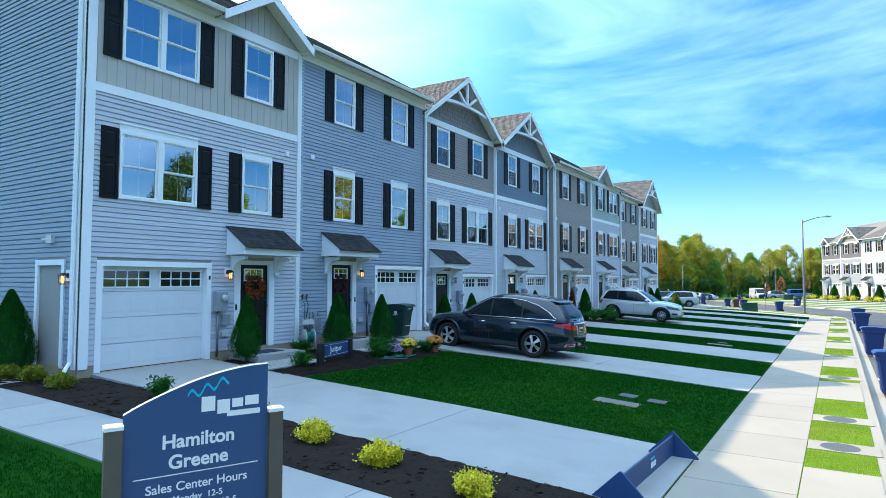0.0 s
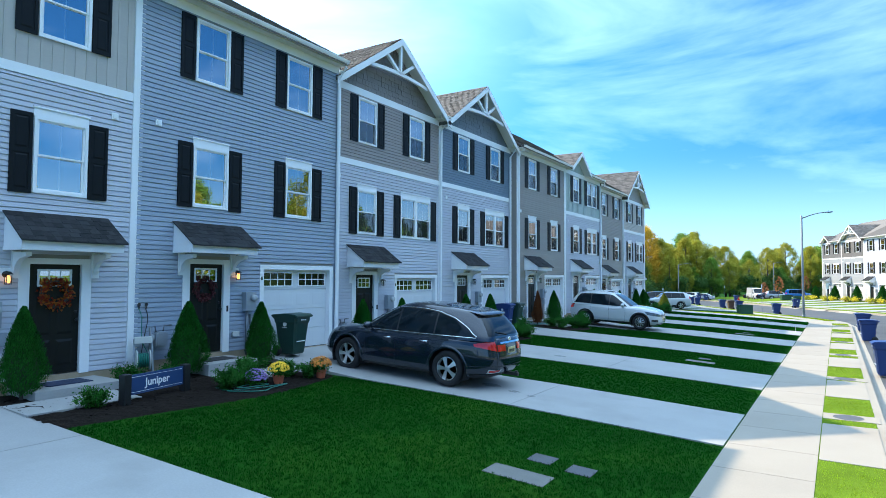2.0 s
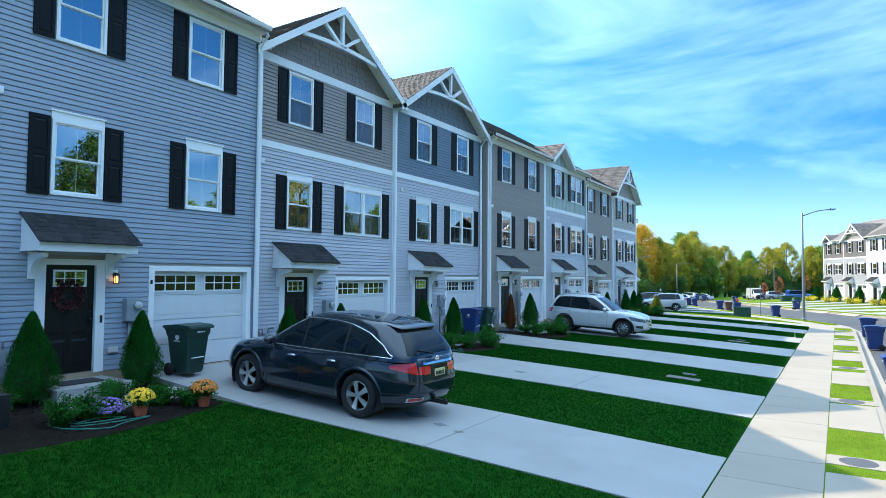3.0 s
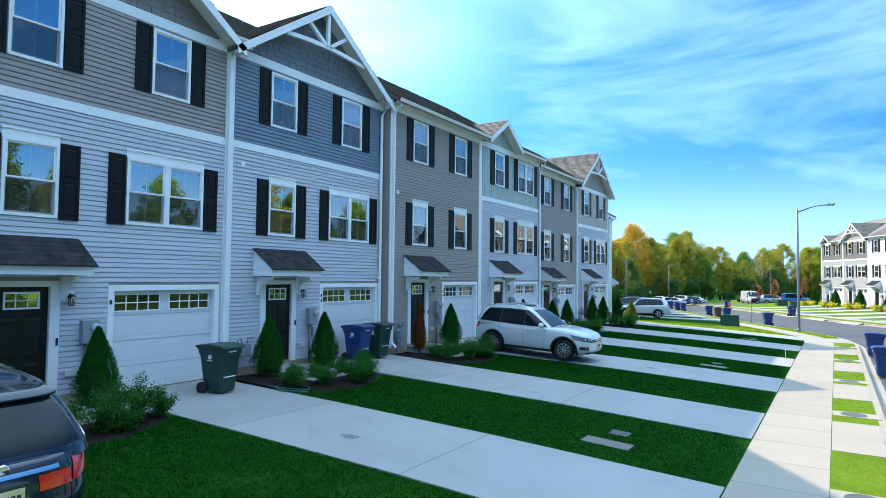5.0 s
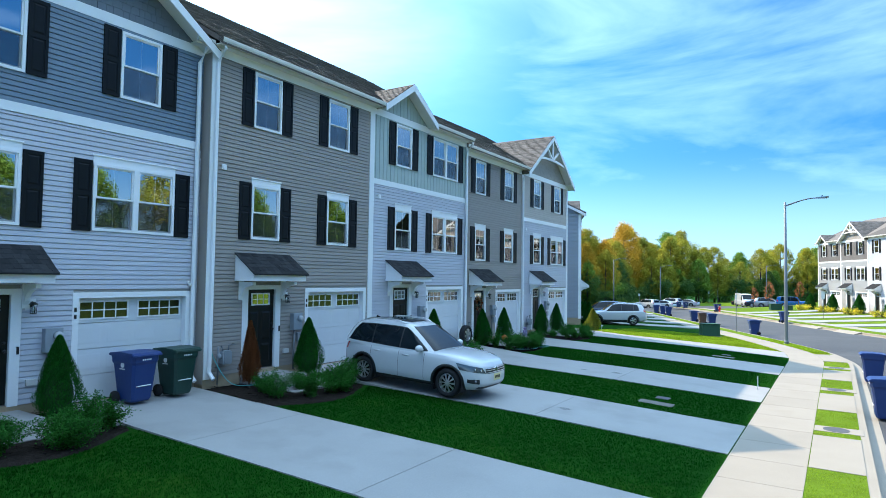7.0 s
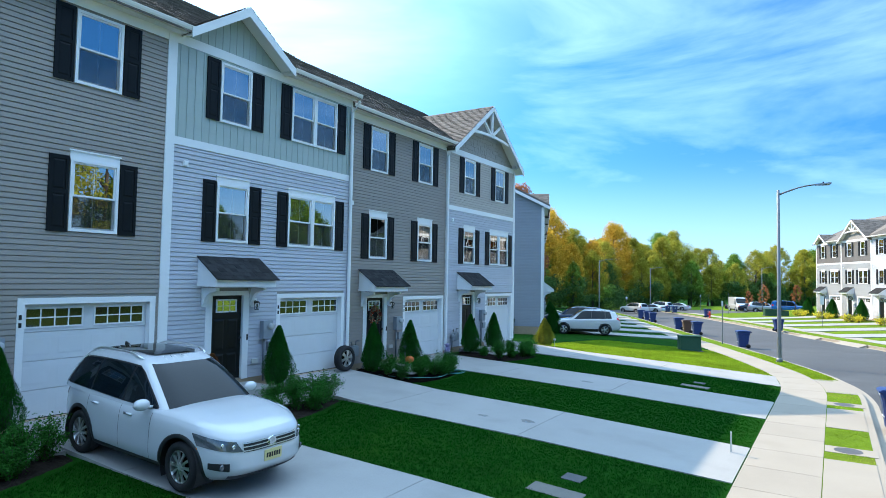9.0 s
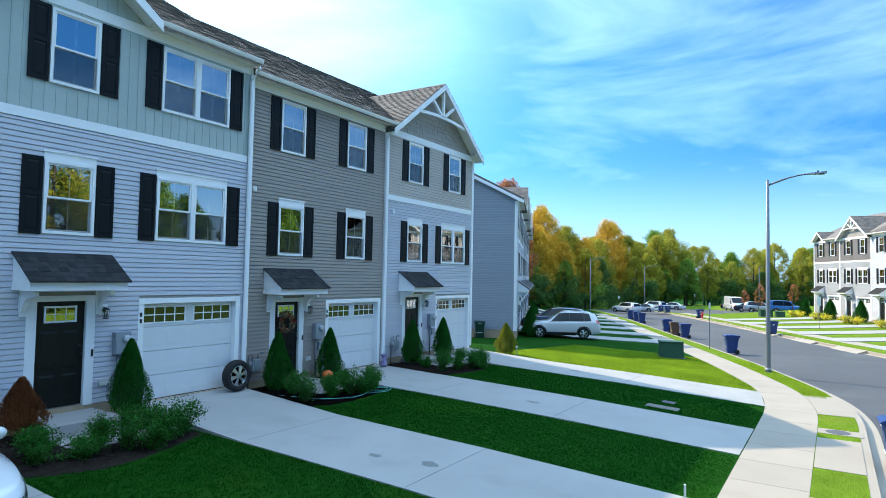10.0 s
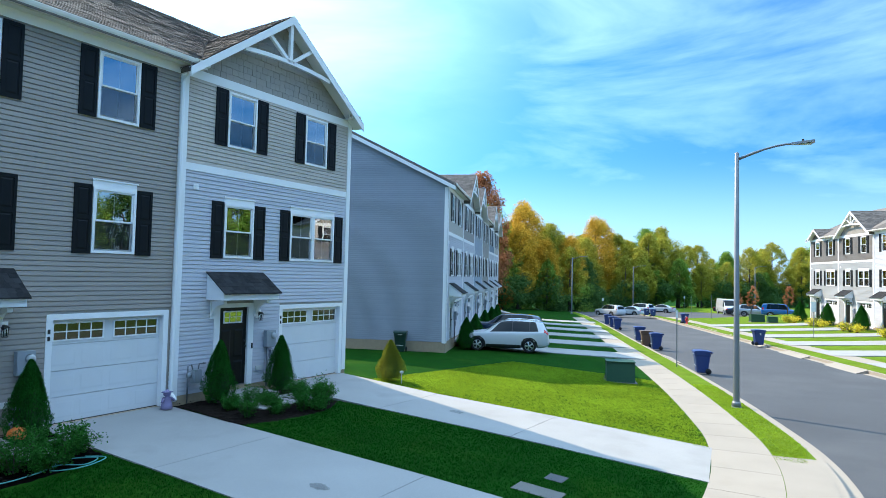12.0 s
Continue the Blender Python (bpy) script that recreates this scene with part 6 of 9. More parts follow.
        part("glass_roof", w, CARGLASS, c, smooth=True)
    return c, lo, up


def plate(c, x, z, e):
    """A yellow number plate with dark bars, facing along e."""
    pl = bmesh.new()
    box(pl, min(x, x + e * 0.014), max(x, x + e * 0.014), -0.155, 0.155, z, z + 0.155)
    n = part("number_plate", pl, PLATE_Y, c, "yellow number plate with dark bars")
    for k in range(6):
        bb = bmesh.new()
        box(bb, min(x + e * 0.014, x + e * 0.017), max(x + e * 0.014, x + e * 0.017), -0.125 + 0.044 * k, -0.095 + 0.044 * k, z + 0.045, z + 0.11)
        part("plate_bar", bb, NUMERAL, n)


def skin_part(c, name, skin, material, *span, sides=(1, -1), parent=None, **kw):
    made = []
    for s in sides:
        bm = bmesh.new()
        skin.patch(bm, *span, s, **kw)
        made.append(part(name, bm, material, parent or c, smooth=True))
    return made


TIG_LOWER = [(0, 2.04, -2.02, 0.80), (0.12, 2.15, -2.14, 0.872), (0.3, 2.215, -2.20, 0.90), (0.5, 2.21, -2.215, 0.905), (0.7, 2.185, -2.20, 0.902), (0.88, 2.15, -2.16, 0.885), (1.0, 2.08, -2.10, 0.845)]
TIG_CABIN = [(0, 1.02, -2.10, 0.862), (0.15, 0.91, -2.09, 0.838), (0.4, 0.68, -2.03, 0.782), (0.65, 0.42, -1.94, 0.715), (0.85, 0.18, -1.83, 0.645), (0.95, 0.02, -1.74, 0.598), (1.0, -0.10, -1.64, 0.54)]
TIG_SHOULDER = [(-2.3, 1.04), (-2.0, 1.06), (-1.0, 1.03), (0.0, 1.0), (1.0, 1.0), (1.5, 0.965), (2.0, 0.885), (2.3, 0.82)]
TIG_ROOF = [(-2.2, 1.52), (-1.7, 1.60), (-1.0, 1.65), (-0.4, 1.655), (0.2, 1.62), (1.2, 1.58)]
tig, tl, tu = suv("white_suv", "white compact SUV parked nose out on the driveway", 3.36, 28.62, 0.0, P_WHITE, TIG_LOWER, TIG_CABIN, TIG_SHOULDER, TIG_ROOF, (1.315, -1.285), 0.345, 10, (-0.14, -1.04), [(-1.86, 0.13), (-1.72, 0.6), (-1.60, 0.83), (-1.0, 0.85)], clad=0.10, rails=True, glass_roof=(-0.14, -1.32), pitch=slope_at(3.36, 28.62), lift=0.05)
for _h in skin_part(tig, "headlamp", tl, HEADLAMP, 0.086, 0.205, 0.66, 0.86, out=0.008, na=18, nk=6, taper=0.0, slant=0.016):
    _s = 1 if _h.data.vertices[0].co.y > 0 else -1
    for _a, _k in ((0.108, 0.755), (0.134, 0.765)):
        bm = bmesh.new()
        _p = tl.P(_a, _k, _s, 0.006)
        bmesh.ops.create_uvsphere(bm, u_segments=14, v_segments=8, radius=0.034, matrix=Matrix.Translation(_p) @ Matrix.Diagonal((0.35, 1, 0.9, 1)))
        part("lamp_bowl", bm, CHROME, _h, smooth=True)
skin_part(tig, "grille", tl, DARKPLASTIC, 0.0, 0.085, 0.645, 0.835, out=0.008)
for _k in (0.665, 0.745, 0.815):
    skin_part(tig, "grille_bar", tl, ALLOY, 0.0, 0.086, _k, _k + 0.022, out=0.014, nk=1)
skin_part(tig, "bumper_vent", tl, DARKPLASTIC, 0.118, 0.172, 0.24, 0.42, out=0.008, taper=0.03)
for _s in (1, -1):
    bm = bmesh.new()
    bmesh.ops.create_uvsphere(bm, u_segments=14, v_segments=8, radius=0.045, matrix=Matrix.Translation(tl.P(0.135, 0.33, _s, 0.012)) @ Matrix.Diagonal((0.5, 1, 1, 1)))
    part("fog_lamp", bm, HEADLAMP, tig, smooth=True)
skin_part(tig, "side_marker", tl, AMBER, 0.203, 0.212, 0.50, 0.62, out=0.006, na=2, nk=2)
skin_part(tig, "lower_grille", tl, DARKPLASTIC, 0.0, 0.118, 0.02, 0.13, out=0.010)
bm = bmesh.new()
lathe(bm, [(0.078, 0.0), (0.078, 0.014), (0.064, 0.020), (0.060, 0.014), (0.05, 0.014)], 24, (tl.end(0, 0.75).x + 0.006, 0, tl.end(0, 0.75).z), "x")
part("badge", bm, CHROME, tig, "round chrome badge", smooth=True)
plate(tig, tl.end(0, 0.4).x + 0.004, 0.45, 1)
skin_part(tig, "tail_light", tl, TAILRED, 0.845, 0.90, 0.72, 0.98, out=0.010, taper=-0.04)
for _y0, _y1 in ((-0.50, -0.02), (0.10, 0.62)):
    bm = bmesh.new()
    tube(bm, [tu.end(_y0, 0.085, 1, 0.014), tu.end((_y0 + _y1) / 2, 0.125, 1, 0.018), tu.end(_y1, 0.15, 1, 0.016)], 0.009, 6)
    part("wiper", bm, DARKPLASTIC, tig)
bm = bmesh.new()
_z = tu.z(-1.5, 1.0) + 0.02
prism(bm, [(-1.42, -0.012, _z), (-1.60, -0.012, _z - 0.02), (-1.58, -0.012, _z + 0.055)], (0, 0.024, 0))
part("aerial_fin", bm, BLACKMETAL, tig)

MDX_LOWER = [(0, 2.22, -2.18, 0.84), (0.12, 2.37, -2.36, 0.935), (0.3, 2.46, -2.45, 0.97), (0.5, 2.45, -2.46, 0.98), (0.7, 2.40, -2.43, 0.976), (0.88, 2.32, -2.40, 0.955), (1.0, 2.20, -2.35, 0.90)]
MDX_CABIN = [(0, 1.30, -2.33, 0.915), (0.15, 1.16, -2.30, 0.89), (0.4, 0.90, -2.22, 0.835), (0.65, 0.60, -2.10, 0.765), (0.85, 0.30, -1.97, 0.69), (0.95, 0.10, -1.86, 0.64), (1.0, -0.08, -1.72, 0.57)]
MDX_SHOULDER = [(-2.5, 1.06), (-2.2, 1.09), (-1.0, 1.06), (0.0, 1.04), (1.0, 1.04), (1.6, 1.0), (2.1, 0.94), (2.5, 0.86)]
MDX_ROOF = [(-2.4, 1.53), (-1.9, 1.615), (-1.2, 1.68), (-0.4, 1.715), (0.2, 1.69), (1.4, 1.62)]
mdx, ml, mu = suv("dark_suv", "dark grey SUV with chrome trim parked facing the garage", 3.78, 11.02, math.pi, P_DARK, MDX_LOWER, MDX_CABIN, MDX_SHOULDER, MDX_ROOF, (1.46, -1.36), 0.385, 5, (0.02, -0.98), [(-1.98, 0.13), (-1.80, 0.40), (-1.45, 0.66), (-1.0, 0.80), (-0.5, 0.84)], clad=0.06, chrome=True, pitch=-slope_at(3.78, 11.02))
skin_part(mdx, "tail_light", ml, TAILRED, 0.825, 0.905, 0.80, 0.86, out=0.010, na=18, taper=-0.10, slant=-0.006)
skin_part(mdx, "tail_light", ml, TAILRED, 0.908, 0.955, 0.70, 0.86, out=0.010, na=8)
for _r in skin_part(mdx, "reflector_surround", ml, CHROME, 0.876, 0.932, 0.13, 0.225, out=0.009, na=8):
    _s = 1 if _r.data.vertices[0].co.y > 0 else -1
    skin_part(mdx, "rear_reflector", ml, TAILRED, 0.882, 0.926, 0.150, 0.205, out=0.014, na=8, sides=(_s,), parent=_r)
skin_part(mdx, "tailgate_trim", ml, CHROME, 0.925, 1.0, 0.895, 0.935, out=0.016, na=12, nk=2)
skin_part(mdx, "rear_bumper_edge", ml, DARKPLASTIC, 0.80, 1.0, 0.30, 0.315, out=0.004, na=20, nk=1)
skin_part(mdx, "bumper_valance", ml, DARKPLASTIC, 0.80, 1.0, 0.0, 0.10, out=0.008, na=20, nk=3)
skin_part(mdx, "tailgate_gap", ml, BLACKMETAL, 0.906, 0.9085, 0.36, 0.98, out=0.004, na=1, nk=12)
plate(mdx, ml.end(0, 0.72, -1).x - 0.002, 0.74, -1)
bm = bmesh.new()
lathe(bm, [(0.06, 0.0), (0.06, -0.012), (0.045, -0.016)], 20, (ml.end(0, 0.965, -1).x, 0, ml.end(0, 0.965, -1).z), "x")
part("badge", bm, CHROME, mdx, "round chrome badge", smooth=True)
bm = bmesh.new()
box(bm, -2.62, -2.2, -0.035, 0.035, 0.28, 0.35)
lathe(bm, [(0.035, 0.32), (0.035, 0.38)], 10, (-2.57, 0, 0))
part("tow_hitch", bm, BLACKMETAL, mdx)
bm = bmesh.new()
_rows = []
for _t in np.linspace(-1, 1, 13):
    _p, _q = mu.end(0.60 * _t, 0.93, -1, 0.0), mu.end(0.60 * _t, 0.80, -1, 0.06)
    _rows.append([bm.verts.new(v) for v in ((_p.x + 0.12, _p.y, _p.z + 0.035), (_q.x + 0.06, _q.y, _p.z - 0.005), (_q.x + 0.06, _q.y, _p.z - 0.03), (_p.x + 0.02, _p.y, _p.z - 0.03))])
sheet(bm, _rows)
part("spoiler", bm, P_DARK, mdx, smooth=True)
bm = bmesh.new()
tube(bm, [mu.end(0.0, 0.20, -1, 0.014), mu.end(0.30, 0.30, -1, 0.018), mu.end(0.42, 0.33, -1, 0.014)], 0.013, 6)
part("rear_wiper", bm, DARKPLASTIC, mdx)


def simple_car(name, label, x, y, z, deg, L, rows, colour, wb, **kw):
    c, lf = car(name, label, (x, y, z), radians(deg), L, rows, colour, wb, (L - wb) * 0.42, detail=False, group="parked cars", **kw)
    for s in (1, -1):
        b = bmesh.new()
        lf.patch(b, 0.94, 0.985, 4.2, 5.6, s, 0.01, 4, 4)
        part("tail_light", b, TAILRED, c)
        b = bmesh.new()
        lf.patch(b, 0.015, 0.08, 4.2, 6.0, s, 0.01, 4, 4)
        part("headlamp", b, HEADLAMP, c)
    return c


# ---- wheeled bins ----
BIN_GREEN = mat("dark_green_bin_plastic", (0.010, 0.040, 0.030), rough=0.45, vary=0.12, fine=80, bump=0.12)
BIN_BLUE = mat("navy_blue_bin_plastic", (0.012, 0.035, 0.15), rough=0.45, vary=0.12, fine=80, bump=0.12)
BIN_BROWN = mat("brown_bin_plastic", (0.09, 0.05, 0.035), rough=0.5, vary=0.12, fine=80, bump=0.12)
PALE_PRINT = mat("pale_print", (0.62, 0.66, 0.66), rough=0.6, bump=0)
BINS = {}


def make_bin(kind, x, y, z, deg, lean=0.0):
    """A wheeled cart: the opening side faces local +x."""
    colour = {"green": BIN_GREEN, "blue": BIN_BLUE, "brown": BIN_BROWN}[kind]
    words = {"green": "dark green wheeled refuse bin with closed lid", "blue": "navy blue wheeled recycling bin with closed lid", "brown": "brown wheeled bin standing at the kerb"}[kind]
    m = pose(x, y, z, 0, 0, deg)
    if kind in BINS:
        return copy_thing(BINS[kind], m)
    b = holder("wheeled_bin", (x, y, z), words, "bin", "wheeled bins", rz=radians(deg))
    BINS[kind] = b
    bm = bmesh.new()
    lv = [(0.05, 0.21, 0.20), (0.10, 0.235, 0.225), (0.55, 0.285, 0.265), (0.80, 0.315, 0.285), (0.86, 0.345, 0.31), (0.98, 0.35, 0.315)]
    rings = []
    for zz, hx, hy in lv:
        rings.append([bm.verts.new((px * hx + (0.02 if px > 0 else 0), py * hy, zz)) for px, py in ((0.85, -1), (1, -0.8), (1, 0.8), (0.85, 1), (-0.85, 1), (-1, 0.8), (-1, -0.8), (-0.85, -1))])
    for p, q in zip(rings, rings[1:]):
        for i in range(8):
            bm.faces.new((p[i], p[(i + 1) % 8], q[(i + 1) % 8], q[i]))
    bm.faces.new(rings[0][::-1])
    bm.faces.new(rings[-1])
    part("body", bm, colour, b)
    ld = bmesh.new()
    pts = [(-0.40, 0.0, 1.0), (-0.36, 0.0, 1.035), (0.0, 0.0, 1.065), (0.34, 0.0, 1.045), (0.41, 0.0, 1.0), (0.41, 0.0, 0.965), (-0.36, 0.0, 0.975)]
    prism(ld, [(p, -0.335, q) for p, _, q in pts], (0, 0.67, 0))
    bmesh.ops.bevel(ld, geom=ld.edges[:], offset=0.012, segments=2, affect="EDGES")
    part("lid", ld, colour, b)
    hd = bmesh.new()
    tube(hd, [(-0.34, -0.26, 0.93), (-0.43, -0.24, 0.99), (-0.43, 0.24, 0.99), (-0.34, 0.26, 0.93)], 0.017, 8)
    part("handle", hd, colour, b, smooth=True)
    for s in (-1, 1):
        w = bmesh.new()
        lathe(w, [(0.02, -0.03), (0.125, -0.03), (0.13, 0.0), (0.125, 0.03), (0.02, 0.035)], 22, (-0.23, s * 0.27, 0.13), "y")
        part("wheel", w, RUBBER, b, smooth=True)
    bar = bmesh.new()
    tube(bar, [(0.255, -0.17, 0.36), (0.30, -0.15, 0.37), (0.30, 0.15, 0.37), (0.255, 0.17, 0.36)], 0.012, 6)
    part("lift_bar", bar, PALE_PRINT, b)
    lg = bmesh.new()
    lathe(lg, [(0.055, 0.0), (0.055, 0.004)], 18, (0, 0, 0), "y")
    part("badge", lg, PALE_PRINT, b, "pale round emblem", loc=(0.02, -0.302, 0.80))
    for k in range(5):
        tb = bmesh.new()
        box(tb, 0, 0.025, -0.004, 0.0, 0, 0.022)
        part("print_bar", tb, PALE_PRINT, b, loc=(-0.07 + 0.034 * k, -0.296, 0.71))
    for k in range(5):
        tb = bmesh.new()
        box(tb, 0, 0.004, 0, 0.03, 0, 0.03)
        part("print_bar", tb, PALE_PRINT, b, loc=(0.366, -0.1 + 0.042 * k, 0.89))
    return b


def at_kerb(y, off, kind, deg=0):
    i = int(np.argmin(abs(LA[:, 1] - y)))
    x, yy = along(i, off)
    return make_bin(kind, x, yy, walk_level(yy) + fall(x, yy) - 0.14, deg)


make_bin("green", 0.62, 9.95, PAD[2] - 0.05, 8)
make_bin("green", 0.95, 17.25, PAD[3] - 0.07, 6)
make_bin("blue", 0.32, 22.55, PAD[4] - 0.03, 5)
make_bin("green", 0.32, 23.5, PAD[4] - 0.03, 4)
make_bin("green", -1.6, 49.35, land(-1.6, 49.35) - 0.02, -10)
for _y2, _k2 in ((12.2, "blue"), (21.6, "blue"), (34.4, "blue"), (41.4, "blue")):
    at_kerb(_y2, KERB + 0.5, _k2, 182)
for _y2, _o, _k2, _a2 in ((63.2, 2.75, "blue", 200), (72.6, 2.75, "blue", 205), (77.9, 2.75, "blue", 205), (74.4, 2.5, "brown", 205), (88.0, 2.7, "blue", 205), (91.0, 2.7, "blue", 205), (94.5, 2.7, "blue", 205), (76.0, KERB + ROADW - 0.45, "blue", 25), (97.0, KERB + ROADW + 0.3, "blue", 25), (112.0, KERB + ROADW + 0.3, "blue", 25), (116.0, KERB + ROADW + 0.3, "blue", 25)):
    at_kerb(_y2, _o, _k2, _a2)


# ---- street lamps and posts ----
def street_lamp(x, y, z, deg, H=8.1, arm=2.15):
    """Tapered steel pole with a curved arm and flat lamp head; the arm points along local +x."""
    s = holder("street_lamp", (x, y, z), "grey steel street lamp with a curved arm and flat head", "street lamp", "street lamps", rz=radians(deg))
    bm = bmesh.new()
    lathe(bm, [(0.16, 0.0), (0.16, 0.03), (0.10, 0.06), (0.095, 0.3), (0.062, H), (0.03, H + 0.03)], 16)
    part("pole", bm, GALV, s, smooth=True)
    bm = bmesh.new()
    lathe(bm, [(0.135, -0.02), (0.135, 0.14), (0.11, 0.20)], 16)
    part("base_cover", bm, GALV, s, smooth=True)
    bm = bmesh.new()
    pts = [(0.03, 0, H - 0.2)] + [(0.03 + (arm - 0.55) * t, 0, H - 0.2 + 0.42 * math.sin(t * math.pi / 2)) for t in (0.15, 0.3, 0.5, 0.7, 0.85, 1.0)]
    tube(bm, pts, [0.045] * 3 + [0.035] * 4, 10)
    part("arm", bm, GALV, s, smooth=True)
    bm = bmesh.new()
    zt = H + 0.22
    prism(bm, [(arm - 0.62, -0.05, zt - 0.04), (arm - 0.40, -0.14, zt - 0.035), (arm, -0.15, zt + 0.0), (arm + 0.03, 0.0, zt), (arm, 0.15, zt), (arm - 0.40, 0.14, zt - 0.035), (arm - 0.62, 0.05, zt - 0.04)], (0, 0, 0.07))
    hd = part("lamp_head", bm, GREYBOX, s)
    bm = bmesh.new()
    lathe(bm, [(0.035, zt + 0.07), (0.035, zt + 0.12)], 10, (arm - 0.3, 0, 0))
    part("sensor", bm, BLACKMETAL, hd)
    bm = bmesh.new()
    box(bm, arm - 0.36, arm - 0.06, -0.09, 0.09, zt - 0.05, zt - 0.036)
    part("lens", bm, PALE_PRINT, hd)
    return s


_l = street_lamp(10.42, 55.2, land(10.42, 55.2) - 0.02, 10)
copy_thing(_l, pose(-18.4, 118.5, land(-18.4, 118.5), 0, 0, 20))
copy_thing(_l, pose(-16.8, 145.4, land(-16.8, 145.4), 0, 0, 10))
copy_thing(_l, pose(0.9, 167.5, land(0.9, 167.5), 0, 0, 25))


def sign_post(x, y, z, h, panel=None):
    p = holder("sign_post", (x, y, z), "thin grey steel sign post beside the street", "sign post", "sign posts")
    bm = bmesh.new()
    box(bm, -0.02, 0.02, -0.028, 0.028, -0.2, h)
    part("post", bm, GALV, p)
    if panel:
        b = bmesh.new()
        box(b, -panel[0] / 2, panel[0] / 2, -0.034, -0.030, h - panel[1], h)
        part("panel", b, PALE_PRINT, p, "pale rectangular sign panel")
    return p


sign_post(6.7, 64.9, land(6.7, 64.9) - 0.03, 2.75, (0.10, 0.35))
sign_post(12.0, 87.2, land(12.0, 87.2), 2.7, (0.3, 0.75))
sign_post(-15.4, 123.5, land(-15.4, 123.5), 2.6, (0.3, 0.4))
sign_post(1.3, 111.6, land(1.3, 111.6), 2.8)
sign_post(-2.0, 117.6, land(-2.0, 117.6), 2.8)
sign_post(-5.1, 129.6, land(-5.1, 129.6), 2.8, (0.12, 0.4))
HYDRANT = mat("red_hydrant_paint", (0.45, 0.02, 0.015), rough=0.4, vary=0.1)
bm = bmesh.new()
lathe(bm, [(0.14, 0.0), (0.14, 0.05), (0.10, 0.07), (0.10, 0.5), (0.13, 0.52), (0.13, 0.56), (0.11, 0.66), (0.04, 0.74), (0.03, 0.8)], 16)
lathe(bm, [(0.06, -0.2), (0.06, 0.2)], 12, (0, 0, 0.42), "x")
hy = part("fire_hydrant", bm, HYDRANT, loc=(0.7, 100.1, land(0.7, 100.1) - 0.03), smooth=True)
tagged(hy, "red fire hydrant on the verge", "fire hydrant")

# green transformer cabinets on the lawn
CABGREEN = mat("dark_green_cabinet_paint", (0.012, 0.06, 0.028), rough=0.6, vary=0.12, bump=0.1)


def cabinet(x, y, w, d, h, rz):
    c = holder("transformer_cabinet", (x, y, land(x, y) - 0.03), "dark green steel transformer cabinet on the lawn", "utility cabinet", "transformer cabinets", rz=rz)
    bm = bmesh.new()
    box(bm, -w / 2 - 0.08, w / 2 + 0.08, -d / 2 - 0.08, d / 2 + 0.08, -0.1, 0.06)
    part("plinth", bm, PLATE, c)
    bm = bmesh.new()
    prism(bm, [(-w / 2, -d / 2, 0.06), (-w / 2, d / 2, 0.06), (-w / 2, d / 2, h), (-w / 2, -d / 2 + 0.1, h)], (w, 0, 0))
    bmesh.ops.bevel(bm, geom=bm.edges[:], offset=0.015, segments=2, affect="EDGES")
    part("housing", bm, CABGREEN, c)
    bm = bmesh.new()
    box(bm, -w / 2 - 0.02, w / 2 + 0.02, -d / 2 + 0.06, d / 2 + 0.03, h, h + 0.04)
    part("lid", bm, CABGREEN, c)


cabinet(5.98, 57.85, 1.05, 0.85, 0.8, radians(22))
cabinet(5.45, 58.6, 0.4, 0.45, 0.72, radians(22))
cabinet(6.6, 105.7, 1.3, 1.0, 0.8, radians(20))
cabinet(8.1, 104.7, 0.9, 0.7, 0.6, radians(20))


# ---- the next rows of houses ----
def far_unit(i, base, rz, low, high, label, group, **kw):
    """A unit of another row, i widths along it."""
    d = Vector((-math.sin(rz), math.cos(rz), 0)) * (6.1 * i)
    return townhouse(0, low, high, label, origin=(base[0] + d.x, base[1] + d.y, base[2]), rz=rz, group=group, fine=False, screen=True, **kw)


HIGH_SHAKE[0] = HIGH_SHAKE[8]
PITCH = 0.50
R2 = radians(23)
B2 = (-3.45, 60.0, -0.62)
SECOND = []
for _i, (_lo, _hi, _g, _t) in enumerate(((S_BLUEGREY, S_TAUPE, None, "lap"), (S_BLUEGREY, S_BROWN, "big", "lap"), (S_SLATE, None, "big", "lap"), (S_MUD, None, None, "lap"), (S_BLUEGREY, S_CHARCOAL, "big", "lap"), (S_BLUEGREY, S_TAN, "big", "lap"))):
    SECOND.append(far_unit(_i, B2, R2, _lo, _hi, "grey-blue townhouse of the next row seen edge on", "second row of townhouses", gable=_g, double=_hi is not None, style=_t))
    seam(SECOND[-1], 6.1, 0.2)
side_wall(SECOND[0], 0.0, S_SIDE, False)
seam(SECOND[0], 0.08, 0.16)
R3 = radians(203)
B3 = (11.4, 107.2, -0.75)
THIRD = []
for _i, (_lo, _hi, _g) in enumerate(((S_WHITE, S_DRIFT, (1.75, 1.3)), (S_WHITE, S_DRIFT, "big"), (S_BLUEGREY, None, None), (S_WHITE, S_BROWN, "big"), (S_WHITE, S_TAUPE, None), (S_BLUEGREY, S_TAN, "big"))):
    THIRD.append(far_unit(_i, B3, R3, _lo, _hi, "white and taupe townhouse across the street in sunlight", "third row of townhouses", gable=_g, double=_hi is not None))
    seam(THIRD[-1], 6.1, 0.2)
seam(THIRD[0], 0.08, 0.16)
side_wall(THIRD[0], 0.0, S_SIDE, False)
